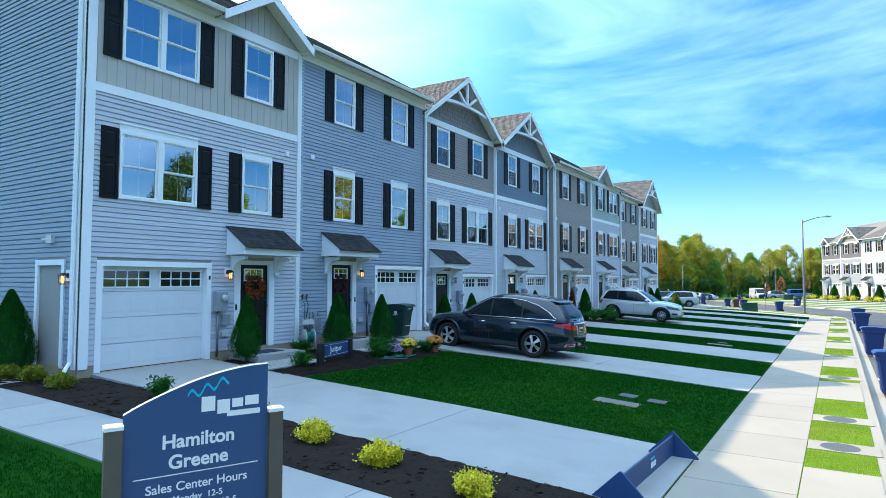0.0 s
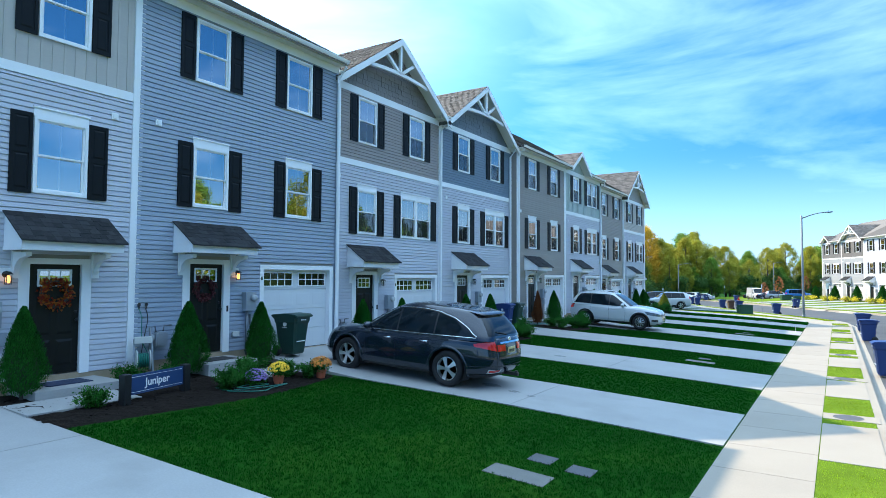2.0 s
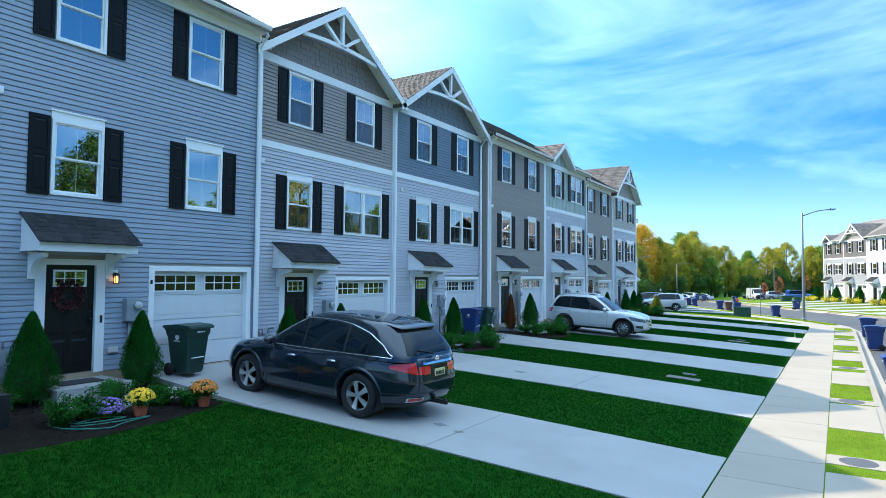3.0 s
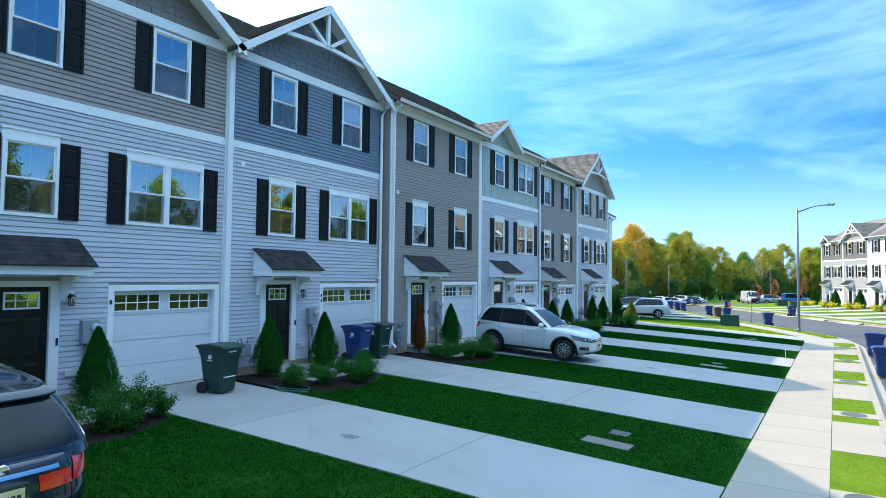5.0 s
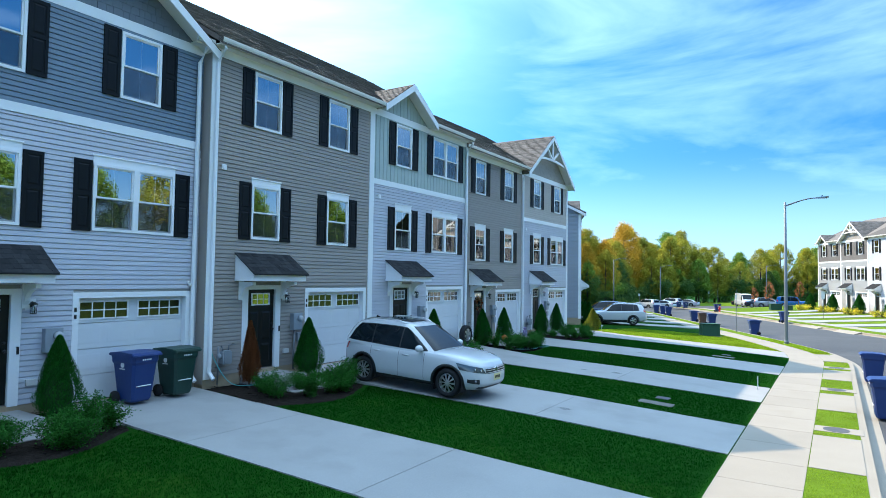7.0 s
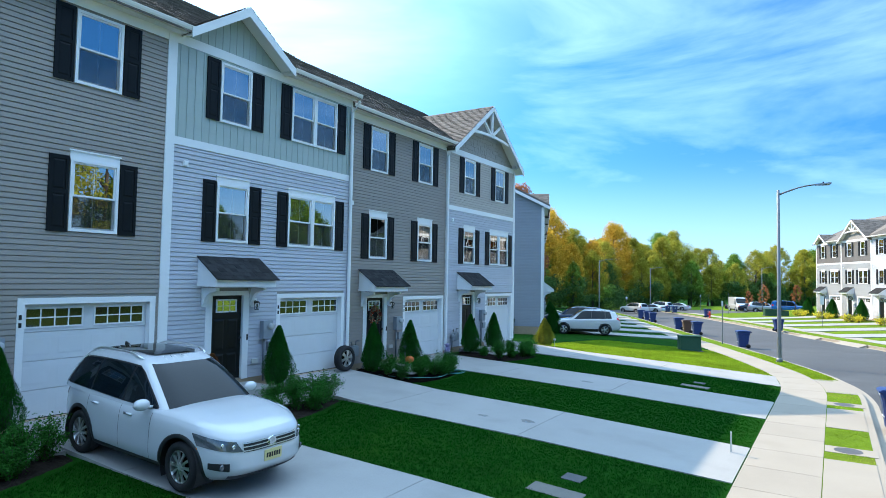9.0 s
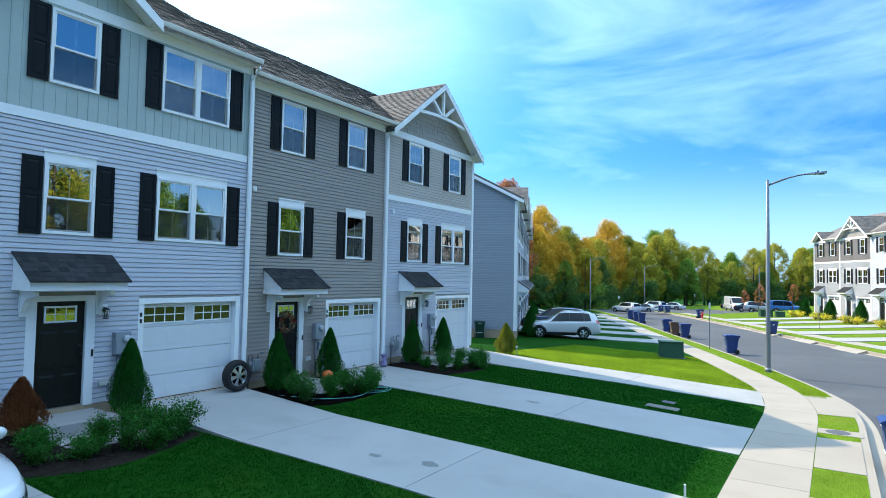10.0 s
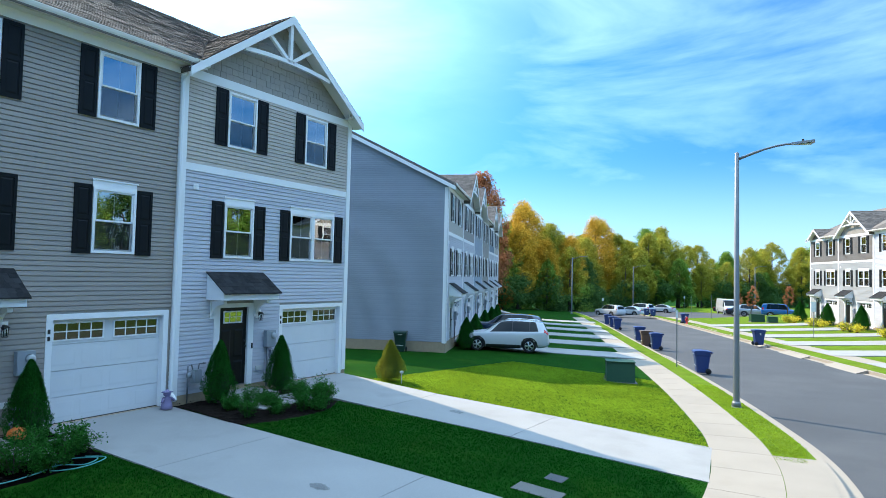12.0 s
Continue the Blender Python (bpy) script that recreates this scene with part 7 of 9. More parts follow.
# their driveways
for _row, _base, _rz, _n, _len in ((2, B2, R2, 6, 10.3), (3, B3, R3, 6, 11.0)):
    for _i in range(_n):
        bm = bmesh.new()
        _m = Matrix.Translation(_base) @ Matrix.Rotation(_rz, 4, "Z") @ Matrix.Translation((0, 6.1 * _i, 0))
        _pts = []
        for _px, _py in ((-0.14, 3.24), (3.5, 3.24), (7, 3.24), (_len, 3.24), (_len, 5.98), (7, 5.98), (3.5, 5.98), (-0.14, 5.98)):
            _q = _m @ Vector((_px, _py, 0))
            _pts.append((_q.x, _q.y))
        _v = [bm.verts.new((x, y, (land(x, y) + 0.03) if k not in (0, 7) else _base[2])) for k, (x, y) in enumerate(_pts)]
        for a, b, c, d in ((0, 1, 6, 7), (1, 2, 5, 6), (2, 3, 4, 5)):
            bm.faces.new((_v[a], _v[b], _v[c], _v[d]))
        r = bmesh.ops.extrude_face_region(bm, geom=bm.faces[:])
        bmesh.ops.translate(bm, vec=(0, 0, -0.12), verts=[g for g in r["geom"] if isinstance(g, bmesh.types.BMVert)])
        tagged(part("driveway", bm, CONCRETE), "pale concrete driveway of the next row", "driveway", kind="structure")
        _s = bmesh.new()
        _pts = []
        for _px, _py in ((_len + 1.25, 3.0), (_len + 2.25, 2.9), (_len + 2.25, 6.3), (_len + 1.25, 6.2)):
            _q = _m @ Vector((_px, _py, 0))
            _pts.append((_q.x, _q.y))
        drape(_s, _pts, 0.02, 0.1)
        tagged(part("driveway", _s, WALKWAY), "concrete crossing between pavement and kerb", "driveway", kind="structure")

# end of the street: a wide turning court
bm = bmesh.new()
_c = bm.verts.new((-4.0, 131, 0.0))
_ring = [bm.verts.new((-4.0 + 17 * math.cos(a) * (1.0 + 0.1 * math.sin(3 * a)), 131 + 19 * math.sin(a), 0.0)) for a in np.linspace(0, 2 * math.pi, 48, endpoint=False)]
for v in (_c, *_ring):
    v.co.x -= 5.0
    v.co.z = walk_level(v.co.y) + fall(v.co.x, v.co.y) - 0.10
for i in range(48):
    bm.faces.new((_c, _ring[i], _ring[(i + 1) % 48]))
tagged(part("road", bm, ASPHALT), "asphalt turning court at the end of the street", "road", kind="structure")

simple_car("white_suv", "white SUV parked nose to the garage", -1.9, 63.85, land(-1.9, 63.85) + 0.03, 203, 4.53, SUV_A, P_WHITE, 2.75, R=0.36, rails=True)
simple_car("navy_suv", "navy blue SUV parked on the next driveway", -4.85, 69.8, land(-4.85, 69.8) + 0.03, 203, 4.9, SUV_B, P_NAVY, 2.85, R=0.37)
JEEP = [(0.0, 0.70, 0.42, 0.86, 0.98, 0.62), (0.02, 0.80, 0.36, 0.96, 1.08, 0.66), (0.10, 0.86, 0.34, 1.02, 1.14, 0.70), (0.27, 0.90, 0.34, 1.06, 1.18, 0.72), (0.33, 0.91, 0.34, 1.08, 1.62, 0.74), (0.38, 0.91, 0.34, 1.08, 1.82, 0.75), (0.70, 0.91, 0.34, 1.09, 1.85, 0.75), (0.955, 0.91, 0.36, 1.09, 1.82, 0.75), (0.98, 0.90, 0.40, 1.08, 1.62, 0.76), (1.0, 0.86, 0.46, 1.02, 1.2, 0.74)]
for _nm, _lb, _px, _py, _a, _l, _rw, _pt, _wb in (
    ("white_suv", "white SUV parked at the end of the street", -12.2, 120.5, 150, 4.6, SUV_A, P_WHITE, 2.7),
    ("white_sedan", "white car parked at the end of the street", -10.6, 125.5, 160, 4.5, SEDAN, P_WHITE, 2.7),
    ("white_suv", "white SUV parked at the end of the street", -10.8, 131.0, 160, 4.6, SUV_A, P_WHITE, 2.7),
    ("white_sedan", "white saloon car parked side on", -9.8, 141.0, 170, 4.8, SEDAN, P_WHITE, 2.8),
    ("blue_suv", "bright blue upright off-road car", 8.8, 126.0, 5, 4.6, JEEP, P_BLUE, 2.8),
    ("grey_suv", "grey car parked beside the blue one", 5.4, 128.5, 5, 4.6, SUV_A, P_SILVER, 2.7),
    ("dark_sedan", "dark saloon car parked on the court", 3.6, 132.5, 5, 4.6, SEDAN, P_DARK, 2.7),
    ("red_sedan", "dark red car far down the street", -0.5, 149, 0, 4.5, SEDAN, P_DARK, 2.7),
):
    simple_car(_nm, _lb, _px - 1.1, _py - 0.4, land(_px - 1.1, _py - 0.4) + 0.02, _a, _l, _rw, _pt, _wb, R=0.36)
VAN = [(0.0, 0.66, 0.36, 0.80, 0.92, 0.55), (0.03, 0.86, 0.27, 0.98, 1.12, 0.70), (0.12, 0.97, 0.25, 1.10, 1.26, 0.78), (0.17, 0.98, 0.25, 1.15, 1.55, 0.80), (0.27, 0.99, 0.25, 1.18, 2.25, 0.82), (0.33, 1.0, 0.25, 1.18, 2.42, 0.84), (0.6, 1.0, 0.25, 1.2, 2.48, 0.85), (0.95, 1.0, 0.28, 1.2, 2.46, 0.85), (0.985, 0.98, 0.32, 1.15, 2.36, 0.83), (1.0, 0.95, 0.36, 1.1, 2.2, 0.8)]
car("white_van", "white delivery van parked on the court", (-0.7, 140.5, land(-0.7, 140.5) + 0.02), radians(-68), 5.9, VAN, P_WHITE, 3.6, 1.0, 0.36, 5, cab=(0.14, 0.28, 0.36, 0.37), pillars=(0.30,), detail=False, group="parked cars")


# ---- trees ----
BARK = mat("tree_bark", (0.075, 0.06, 0.05), rough=0.95, vary=0.3, scale=4, fine=30, bump=0.8, stretch=(1, 1, 0.3))
LEAF = {
    "green": leaf_mat("leaf_green", (0.216, 0.336, 0.052), 0.5),
    "olive": leaf_mat("leaf_olive", (0.42, 0.40, 0.05), 0.5),
    "gold": leaf_mat("leaf_gold", (0.64, 0.43, 0.045), 0.5),
    "orange": leaf_mat("leaf_orange", (0.58, 0.23, 0.045), 0.5),
    "rust": leaf_mat("leaf_rust", (0.440, 0.200, 0.088), 0.5),
    "dark": leaf_mat("leaf_dark_green", (0.096, 0.176, 0.048), 0.5),
}


def leaf_cloud(clumps, n, size, rng, flat=0.0):
    """Single leaves on puffs; each leaf faces outward and up, more or less."""
    V, F = [], []
    tot = sum(c[1] ** 2 for c in clumps)
    for (c, r, sq) in clumps:
        for _ in range(max(3, int(n * r * r / tot))):
            d = Vector((rng.gauss(0, 1), rng.gauss(0, 1), rng.gauss(0, 1)))
            d.normalize()
            p = c + Vector((d.x, d.y, d.z * sq)) * r * rng.uniform(0.35, 1.12)
            nrm = (d + Vector((rng.gauss(0, 0.55), rng.gauss(0, 0.55), rng.gauss(0.35, 0.55)))).normalized()
            a = nrm.cross(Vector((rng.gauss(0, 1), rng.gauss(0, 1), rng.gauss(0, 1)))).normalized()
            b = nrm.cross(a)
            s = size * rng.uniform(0.6, 1.35)
            k = len(V)
            V += [p - a * s * 0.8 + b * s * 0.5, p - a * s * 0.5 - b * s * 0.6, p + a * s]
            F.append((k, k + 1, k + 2))
    return V, F


def tree(name, label, x, y, z, h, crown, colour, seed, leaves=2600, lsize=0.22, low=0.25, group="trees", puffs=70):
    """Trunk, limbs and a feathery crown of small leaf clumps with gaps."""
    rng = random.Random(seed)
    t = holder(name, (x, y, z), label, "tree", group)
    bm = bmesh.new()
    base_r = h * 0.013
    top = Vector((rng.uniform(-0.4, 0.4), rng.uniform(-0.4, 0.4), h * 0.9))
    spine = [Vector((0, 0, -0.2)), Vector((top.x * 0.2, top.y * 0.2, h * 0.25)), Vector((top.x * 0.7, top.y * 0.5, h * 0.55)), top]
    tube(bm, spine, [base_r * 1.5, base_r, base_r * 0.65, base_r * 0.2], 8)
    clumps = []
    lob = [rng.uniform(0.75, 1.15) for _ in range(7)]
    for k in range(puffs):
        u = (k + rng.random()) / puffs
        f = low + (0.98 - low) * u
        a = k * 2.4 + rng.uniform(-0.5, 0.5)
        # widest a third of the way up, drawn in towards the top
        reach = crown * min(1.0, 0.45 + 1.9 * u) * (1.02 - u ** 2.2) ** 0.75 * lob[int(a / 0.9) % 7] * rng.uniform(0.35, 1.0) ** 0.45
        e = Vector((math.cos(a) * reach, math.sin(a) * reach, h * f))
        e.xy += top.xy * f
        if k % 4 == 0:
            s = Vector((top.x * f, top.y * f, max(h * f - reach * 0.9, h * 0.12)))
            m = (s + e) / 2 - Vector((0, 0, reach * 0.08))
            tube(bm, [s, m, e], [base_r * 0.36, base_r * 0.22, base_r * 0.06], 5)
        clumps.append((e, crown * rng.uniform(0.13, 0.27), rng.uniform(0.75, 1.1)))
    part("trunk", bm, BARK, t, smooth=True)
    V, F = leaf_cloud(clumps, leaves, lsize, rng)
    me = bpy.data.meshes.new("crown")
    me.from_pydata(V, [], F)
    me.materials.append(LEAF[colour])
    part("crown", me, None, t)
    return t


PROTO = {}
for _j, (_c, _h, _cr, _lw) in enumerate((("green", 17, 5.0, 0.16), ("olive", 18, 5.2, 0.18), ("gold", 18.5, 4.8, 0.2), ("orange", 17.5, 4.8, 0.18), ("rust", 16.5, 4.4, 0.16), ("dark", 15, 4.8, 0.06), ("green", 14, 4.4, 0.06), ("olive", 16, 4.2, 0.22))):
    _p = (-60.0 - 9 * _j, 150.0 + 4 * _j)
    PROTO[_j] = tree("tree", {"green": "green broadleaf tree at the wood's edge", "olive": "yellow-green broadleaf tree of the wood", "gold": "golden autumn tree of the wood", "orange": "orange autumn tree of the wood", "rust": "rust-red autumn tree of the wood", "dark": "dark green tree of the wood"}[_c], _p[0], _p[1], land(*_p), _h, _cr, _c, 300 + _j, 17000, 0.155, _lw)
_rng = random.Random(9)
EDGE = [(-40, 84), (-30, 100), (-27, 122), (-24, 148), (-8, 172), (10, 186), (30, 196), (52, 196), (76, 188)]
TINT = [(3, 4, 2), (2, 3, 1, 4), (2, 1, 2, 3, 0), (1, 2, 1, 0, 7), (1, 0, 7, 1), (0, 7, 0, 1), (0, 5, 1, 0), (5, 0, 5), (5, 0)]
for _row in range(3):
    for _s in range(len(EDGE) - 1):
        (ax_, ay_), (bx_, by_) = EDGE[_s], EDGE[_s + 1]
        _n = int(math.hypot(bx_ - ax_, by_ - ay_) / 4.0)
        _nx, _ny = -(by_ - ay_), bx_ - ax_
        _ln = math.hypot(_nx, _ny)
        for _k in range(_n):
            _u = (_k + _rng.uniform(0.1, 0.9)) / _n
            _o = 5.2 * _row + _rng.uniform(-1.6, 1.6)
            _px, _py = ax_ + (bx_ - ax_) * _u + _nx / _ln * _o, ay_ + (by_ - ay_) * _u + _ny / _ln * _o
            _w = TINT[_s] if _u < 0.5 else TINT[_s + 1]
            _pick = _rng.choice(_w) if _row else _rng.choice(_w + (5, 6))
            _sc = _rng.uniform(0.78, 1.05) * (1.0 if _row else 0.72) * (0.95, 1.08, 0.98, 0.98, 0.78, 0.82, 0.86, 0.86)[_s]
            _m = pose(_px - 1.3, _py - 0.5, land(_px - 1.3, _py - 0.5), 0, 0, _rng.uniform(0, 360)) @ Matrix.Diagonal((_sc * 1.05, _sc * 1.05, _sc, 1))
            _t = copy_thing(PROTO[_pick], _m)
            _t.scale = (_sc * 1.05, _sc * 1.05, _sc)
_t = copy_thing(PROTO[4], pose(-25.5, 104.0, land(-25.5, 104.0), 0, 0, 40))
_t.scale = (1.1, 1.1, 1.1)
# trees behind the houses across the street, which the windows mirror
for _k in range(34):
    _py = -14 + 3.6 * _k + _rng.uniform(-1.2, 1.2)
    _px = 36 + _rng.uniform(-2.5, 5.5) + (0 if _py < 62 else 14 + 0.25 * (_py - 62))
    _sc = _rng.uniform(0.6, 0.92)
    _t = copy_thing(PROTO[_rng.choice((0, 1, 5, 5, 7, 6, 5))], pose(_px, _py, land(_px, _py), 0, 0, _rng.uniform(0, 360)))
    _t.scale = (_sc, _sc, _sc)


def brush(name, label, pts, colour, seed, size, leaves, lsize):
    """Low undergrowth along the foot of the wood."""
    rng = random.Random(seed)
    cl = []
    for x, y, z in pts:
        for _ in range(4):
            cl.append((Vector((x + rng.uniform(-1.5, 1.5), y + rng.uniform(-1.5, 1.5), z + rng.uniform(0.3, size))), rng.uniform(0.9, 1.8), 0.8))
    V, F = leaf_cloud(cl, leaves, lsize, rng)
    me = bpy.data.meshes.new(name)
    me.from_pydata(V, [], F)
    me.materials.append(LEAF[colour])
    return tagged(new(name, me), label, "undergrowth", kind="stuff")


_pts = {"green": [], "dark": [], "orange": [], "olive": []}
# mostly dark leaves: the shade under the wood is put into their colour
for _s in range(len(EDGE) - 1):
    for _k in range(26):
        _u = _k / 26
        _pts[_rng.choice(("green", "dark", "dark", "dark", "dark", "orange" if _s < 2 else "dark"))].append((EDGE[_s][0] + (EDGE[_s + 1][0] - EDGE[_s][0]) * _u + _rng.uniform(-5, 3.0), EDGE[_s][1] + (EDGE[_s + 1][1] - EDGE[_s][1]) * _u + _rng.uniform(-2.5, 4)))
for _c, _p in _pts.items():
    _p = [(x, y, land(x, y)) for x, y in _p]
    brush("undergrowth", "dense %s undergrowth at the edge of the wood" % {"green": "green", "dark": "dark green", "orange": "orange autumn", "olive": "yellow-green"}[_c], _p, _c, 50, 5.0, 1100 * max(1, len(_p)), 0.17)
# young red trees on the lawn across the street
for _px, _py, _h in ((4.6, 120.5, 4.2), (8.6, 122.0, 3.6), (1.4, 138, 3.6)):
    tree("young_tree", "slender young tree with red autumn leaves", _px, _py, land(_px, _py), _h, _h * 0.22, "rust", int(_px * 10), 900, 0.09, 0.35, "young trees", 26)


# ---- shrubs and flowers ----
def evergreen(x, y, z, h, r, seed, dead=False, gold=False):
    """A clipped conical arborvitae of many small upright sprays."""
    rng = random.Random(seed)
    words = "browned dead conical evergreen in the bed" if dead else ("yellow-green conical evergreen in the bed" if gold else "dark green conical evergreen shrub in the bed")
    r *= 1.18
    t = holder("conical_evergreen", (x, y, z), words, "shrub", "conical evergreens")
    bm = bmesh.new()
    tube(bm, [(0, 0, -0.1), (0, 0, h * 0.7)], [0.035, 0.01], 6)
    part("trunk", bm, BARK, t)
    V, F = [], []
    n = int(26000 * h * r / 0.6)
    for _ in range(n):
        u = rng.random() ** 0.75
        a = rng.uniform(0, 2 * math.pi)
        lump = 1 + 0.13 * math.sin(3 * a + 5 * u + seed) + 0.09 * math.sin(7 * a - 9 * u)
        prof = min(1.0, 0.66 + 1.5 * u) * min(1.0, 1.3 * (1 - u)) ** 0.8 + 0.03
        rad = r * prof * 1.0 * lump * rng.uniform(0.74, 1.06)
        p = Vector((rad * math.cos(a), rad * math.sin(a), 0.04 + u * h * 0.97))
        out = Vector((math.cos(a), math.sin(a), 0.0))
        up = (Vector((0, 0, 1)) + out * rng.uniform(0.05, 0.7) + Vector((rng.gauss(0, 0.25), rng.gauss(0, 0.25), 0))).normalized()
        s = up.cross(out + Vector((rng.gauss(0, 0.5), rng.gauss(0, 0.5), 0))).normalized()
        l, w = rng.uniform(0.025, 0.055), rng.uniform(0.004, 0.008)
        k = len(V)
        V += [p - s * w, p + s * w, p + up * l]
        F.append((k, k + 1, k + 2))
    me = bpy.data.meshes.new("foliage")
    me.from_pydata(V, [], F)
    me.materials.append(SH_DEAD if dead else (SH_GOLD if gold else SH_ARB))
    part("foliage", me, None, t)
    # dark solid core: the shade between the sprays is put into its colour
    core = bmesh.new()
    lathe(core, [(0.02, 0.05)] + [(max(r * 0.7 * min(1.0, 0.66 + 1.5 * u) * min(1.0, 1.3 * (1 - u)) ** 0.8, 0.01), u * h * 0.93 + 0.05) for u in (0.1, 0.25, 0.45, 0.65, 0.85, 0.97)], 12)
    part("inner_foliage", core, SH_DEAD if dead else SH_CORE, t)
    return t


SH_ARB = leaf_mat("arborvitae_green", (0.030, 0.135, 0.018), 0.5)
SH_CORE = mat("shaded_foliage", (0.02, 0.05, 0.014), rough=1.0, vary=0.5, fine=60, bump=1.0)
SH_DEAD = leaf_mat("browned_foliage", (0.19, 0.075, 0.03), 0.4)
SH_GOLD = leaf_mat("golden_foliage", (0.24, 0.26, 0.03), 0.45)
SH_LEAF = leaf_mat("shrub_leaf", (0.045, 0.16, 0.025), 0.5)
SH_YEL = leaf_mat("gold_mop_foliage", (0.74, 0.66, 0.05), 0.4)
FL_YEL = mat("yellow_petals", (0.75, 0.48, 0.01), rough=0.7, vary=0.25, rnd=0.4, bump=0)
FL_ORA = mat("orange_petals", (0.55, 0.20, 0.02), rough=0.7, vary=0.3, rnd=0.4, bump=0)
FL_PUR = mat("purple_petals", (0.24, 0.16, 0.42), rough=0.7, vary=0.3, rnd=0.4, bump=0)
TERRA = mat("terracotta_pot", (0.40, 0.10, 0.045), rough=0.7, vary=0.12, bump=0.15)


def shrub(x, y, h, r, seed, loose=True, colour=None, label="loose green broadleaf shrub in the mulch", n=None, leaf=0.036):
    """Arching stems with small leaves."""
    rng = random.Random(seed)
    z = land(x, y)
    t = holder("shrub", (x, y, z), label, "shrub", "bed shrubs")
    bm = bmesh.new()
    V, F = [], []
    stems = 16 if loose else 26
    for k in range(stems):
        a = rng.uniform(0, 6.28)
        lean = rng.uniform(0.1, 1.0)
        e = Vector((math.cos(a) * r * lean, math.sin(a) * r * lean, h * rng.uniform(0.55, 1.0) * (1.05 - 0.35 * lean)))
        m = e * 0.5 + Vector((0, 0, h * 0.12))
        tube(bm, [(0, 0, -0.03), m, e], [0.007, 0.005, 0.002], 4)
        for _ in range(int((n or 3000) / stems)):
            f = rng.uniform(0.15, 1.05)
            p = (m * (2 * f) if f < 0.5 else m + (e - m) * (2 * f - 1)) + Vector((rng.gauss(0, 1), rng.gauss(0, 1), rng.gauss(0, 0.8))) * r * (0.13 if loose else 0.16)
            p.z = max(p.z, 0.03)
            d = Vector((rng.gauss(0, 1), rng.gauss(0, 1), rng.gauss(0.3, 0.7))).normalized()
            s = d.cross(Vector((rng.gauss(0, 1), rng.gauss(0, 1), 1))).normalized()
            l = leaf * rng.uniform(0.6, 1.3)
            i = len(V)
            V += [p, p + d * l * 0.5 + s * l * 0.33, p + d * l, p + d * l * 0.5 - s * l * 0.33]
            F.append((i, i + 1, i + 2, i + 3))
    part("branchwork", bm, BARK, t)
    me = bpy.data.meshes.new("foliage")
    me.from_pydata(V, [], F)
    me.materials.append(colour or SH_LEAF)
    part("foliage", me, None, t)
    return t


def mums(x, y, petals, label, r=0.2, pot=True):
    rng = random.Random(int(x * 100 + y))
    z = land(x, y) + 0.03
    t = holder("potted_flowers", (x, y, z), label, "potted flowers", "flowers in the bed")
    ph = 0.0
    if pot:
        b = bmesh.new()
        lathe(b, [(0.085, 0.0), (0.115, 0.15), (0.125, 0.15), (0.125, 0.19), (0.11, 0.19), (0.10, 0.16)], 20)
        part("pot", b, TERRA, t, "terracotta plant pot")
        ph = 0.16
    V, F = leaf_cloud([(Vector((0, 0, ph + 0.12)), r, 0.7)], 500, 0.03, rng)
    me = bpy.data.meshes.new("foliage")
    me.from_pydata(V, [], F)
    me.materials.append(SH_LEAF)
    part("foliage", me, None, t)
    V, F = [], []
    for _ in range(260):
        a, e = rng.uniform(0, 6.28), math.asin(rng.uniform(0.0, 1.0))
        d = Vector((math.cos(a) * math.cos(e), math.sin(a) * math.cos(e), math.sin(e)))
        p = Vector((0, 0, ph + 0.12)) + Vector((d.x * r, d.y * r, d.z * r * 0.8)) * rng.uniform(0.96, 1.1)
        s = d.cross(Vector((0.3, 0.2, 1))).normalized()
        w = d.cross(s)
        q = 0.022 * rng.uniform(0.7, 1.2)
        k = len(V)
        for c in range(6):
            V.append(p + (s * math.cos(c * 1.047) + w * math.sin(c * 1.047)) * q)
        V.append(p + d * 0.012)
        F += [(k + c, k + (c + 1) % 6, k + 6) for c in range(6)]
    me = bpy.data.meshes.new("blossom")
    me.from_pydata(V, [], F)
    me.materials.append(petals)
    part("blossom", me, None, t)
    return t


evergreen(-1.55, -0.15, -0.12, 1.75, 0.40, 1)
evergreen(0.72, 3.80, -0.02, 1.48, 0.30, 2)
evergreen(0.75, 6.1 + 0.80, -0.05, 1.50, 0.34, 3)
evergreen(0.78, 6.1 + 2.72, -0.04, 1.42, 0.31, 4)
for _k in (3, 4, 5, 6, 7, 8):
    _x0, _y0 = XO[_k], 6.1 * (_k - 1)
    evergreen(_x0 + 0.72, _y0 + 0.78, PAD[_k] - 0.03, 1.5 if _k != 6 else 0.95, 0.32 if _k != 5 else 0.20, 10 + _k, dead=_k in (5, 6))
    evergreen(_x0 + 0.75, _y0 + 2.70, PAD[_k] - 0.03, 1.48, 0.32, 30 + _k)
evergreen(1.0, 49.55, land(1.0, 49.55), 1.28, 0.38, 60, gold=True)
for _i, (_px, _py) in enumerate(((6.35, 0.25), (7.6, 0.1), (8.95, 0.0), (-0.3, -0.25), (0.85, -0.3), (-1.0, -0.35))):
    shrub(_px, _py, 0.32, 0.23, 200 + _i, False, SH_YEL if _i < 3 else SH_GOLD, "golden-yellow mounded shrub in black mulch", 7000, 0.036)
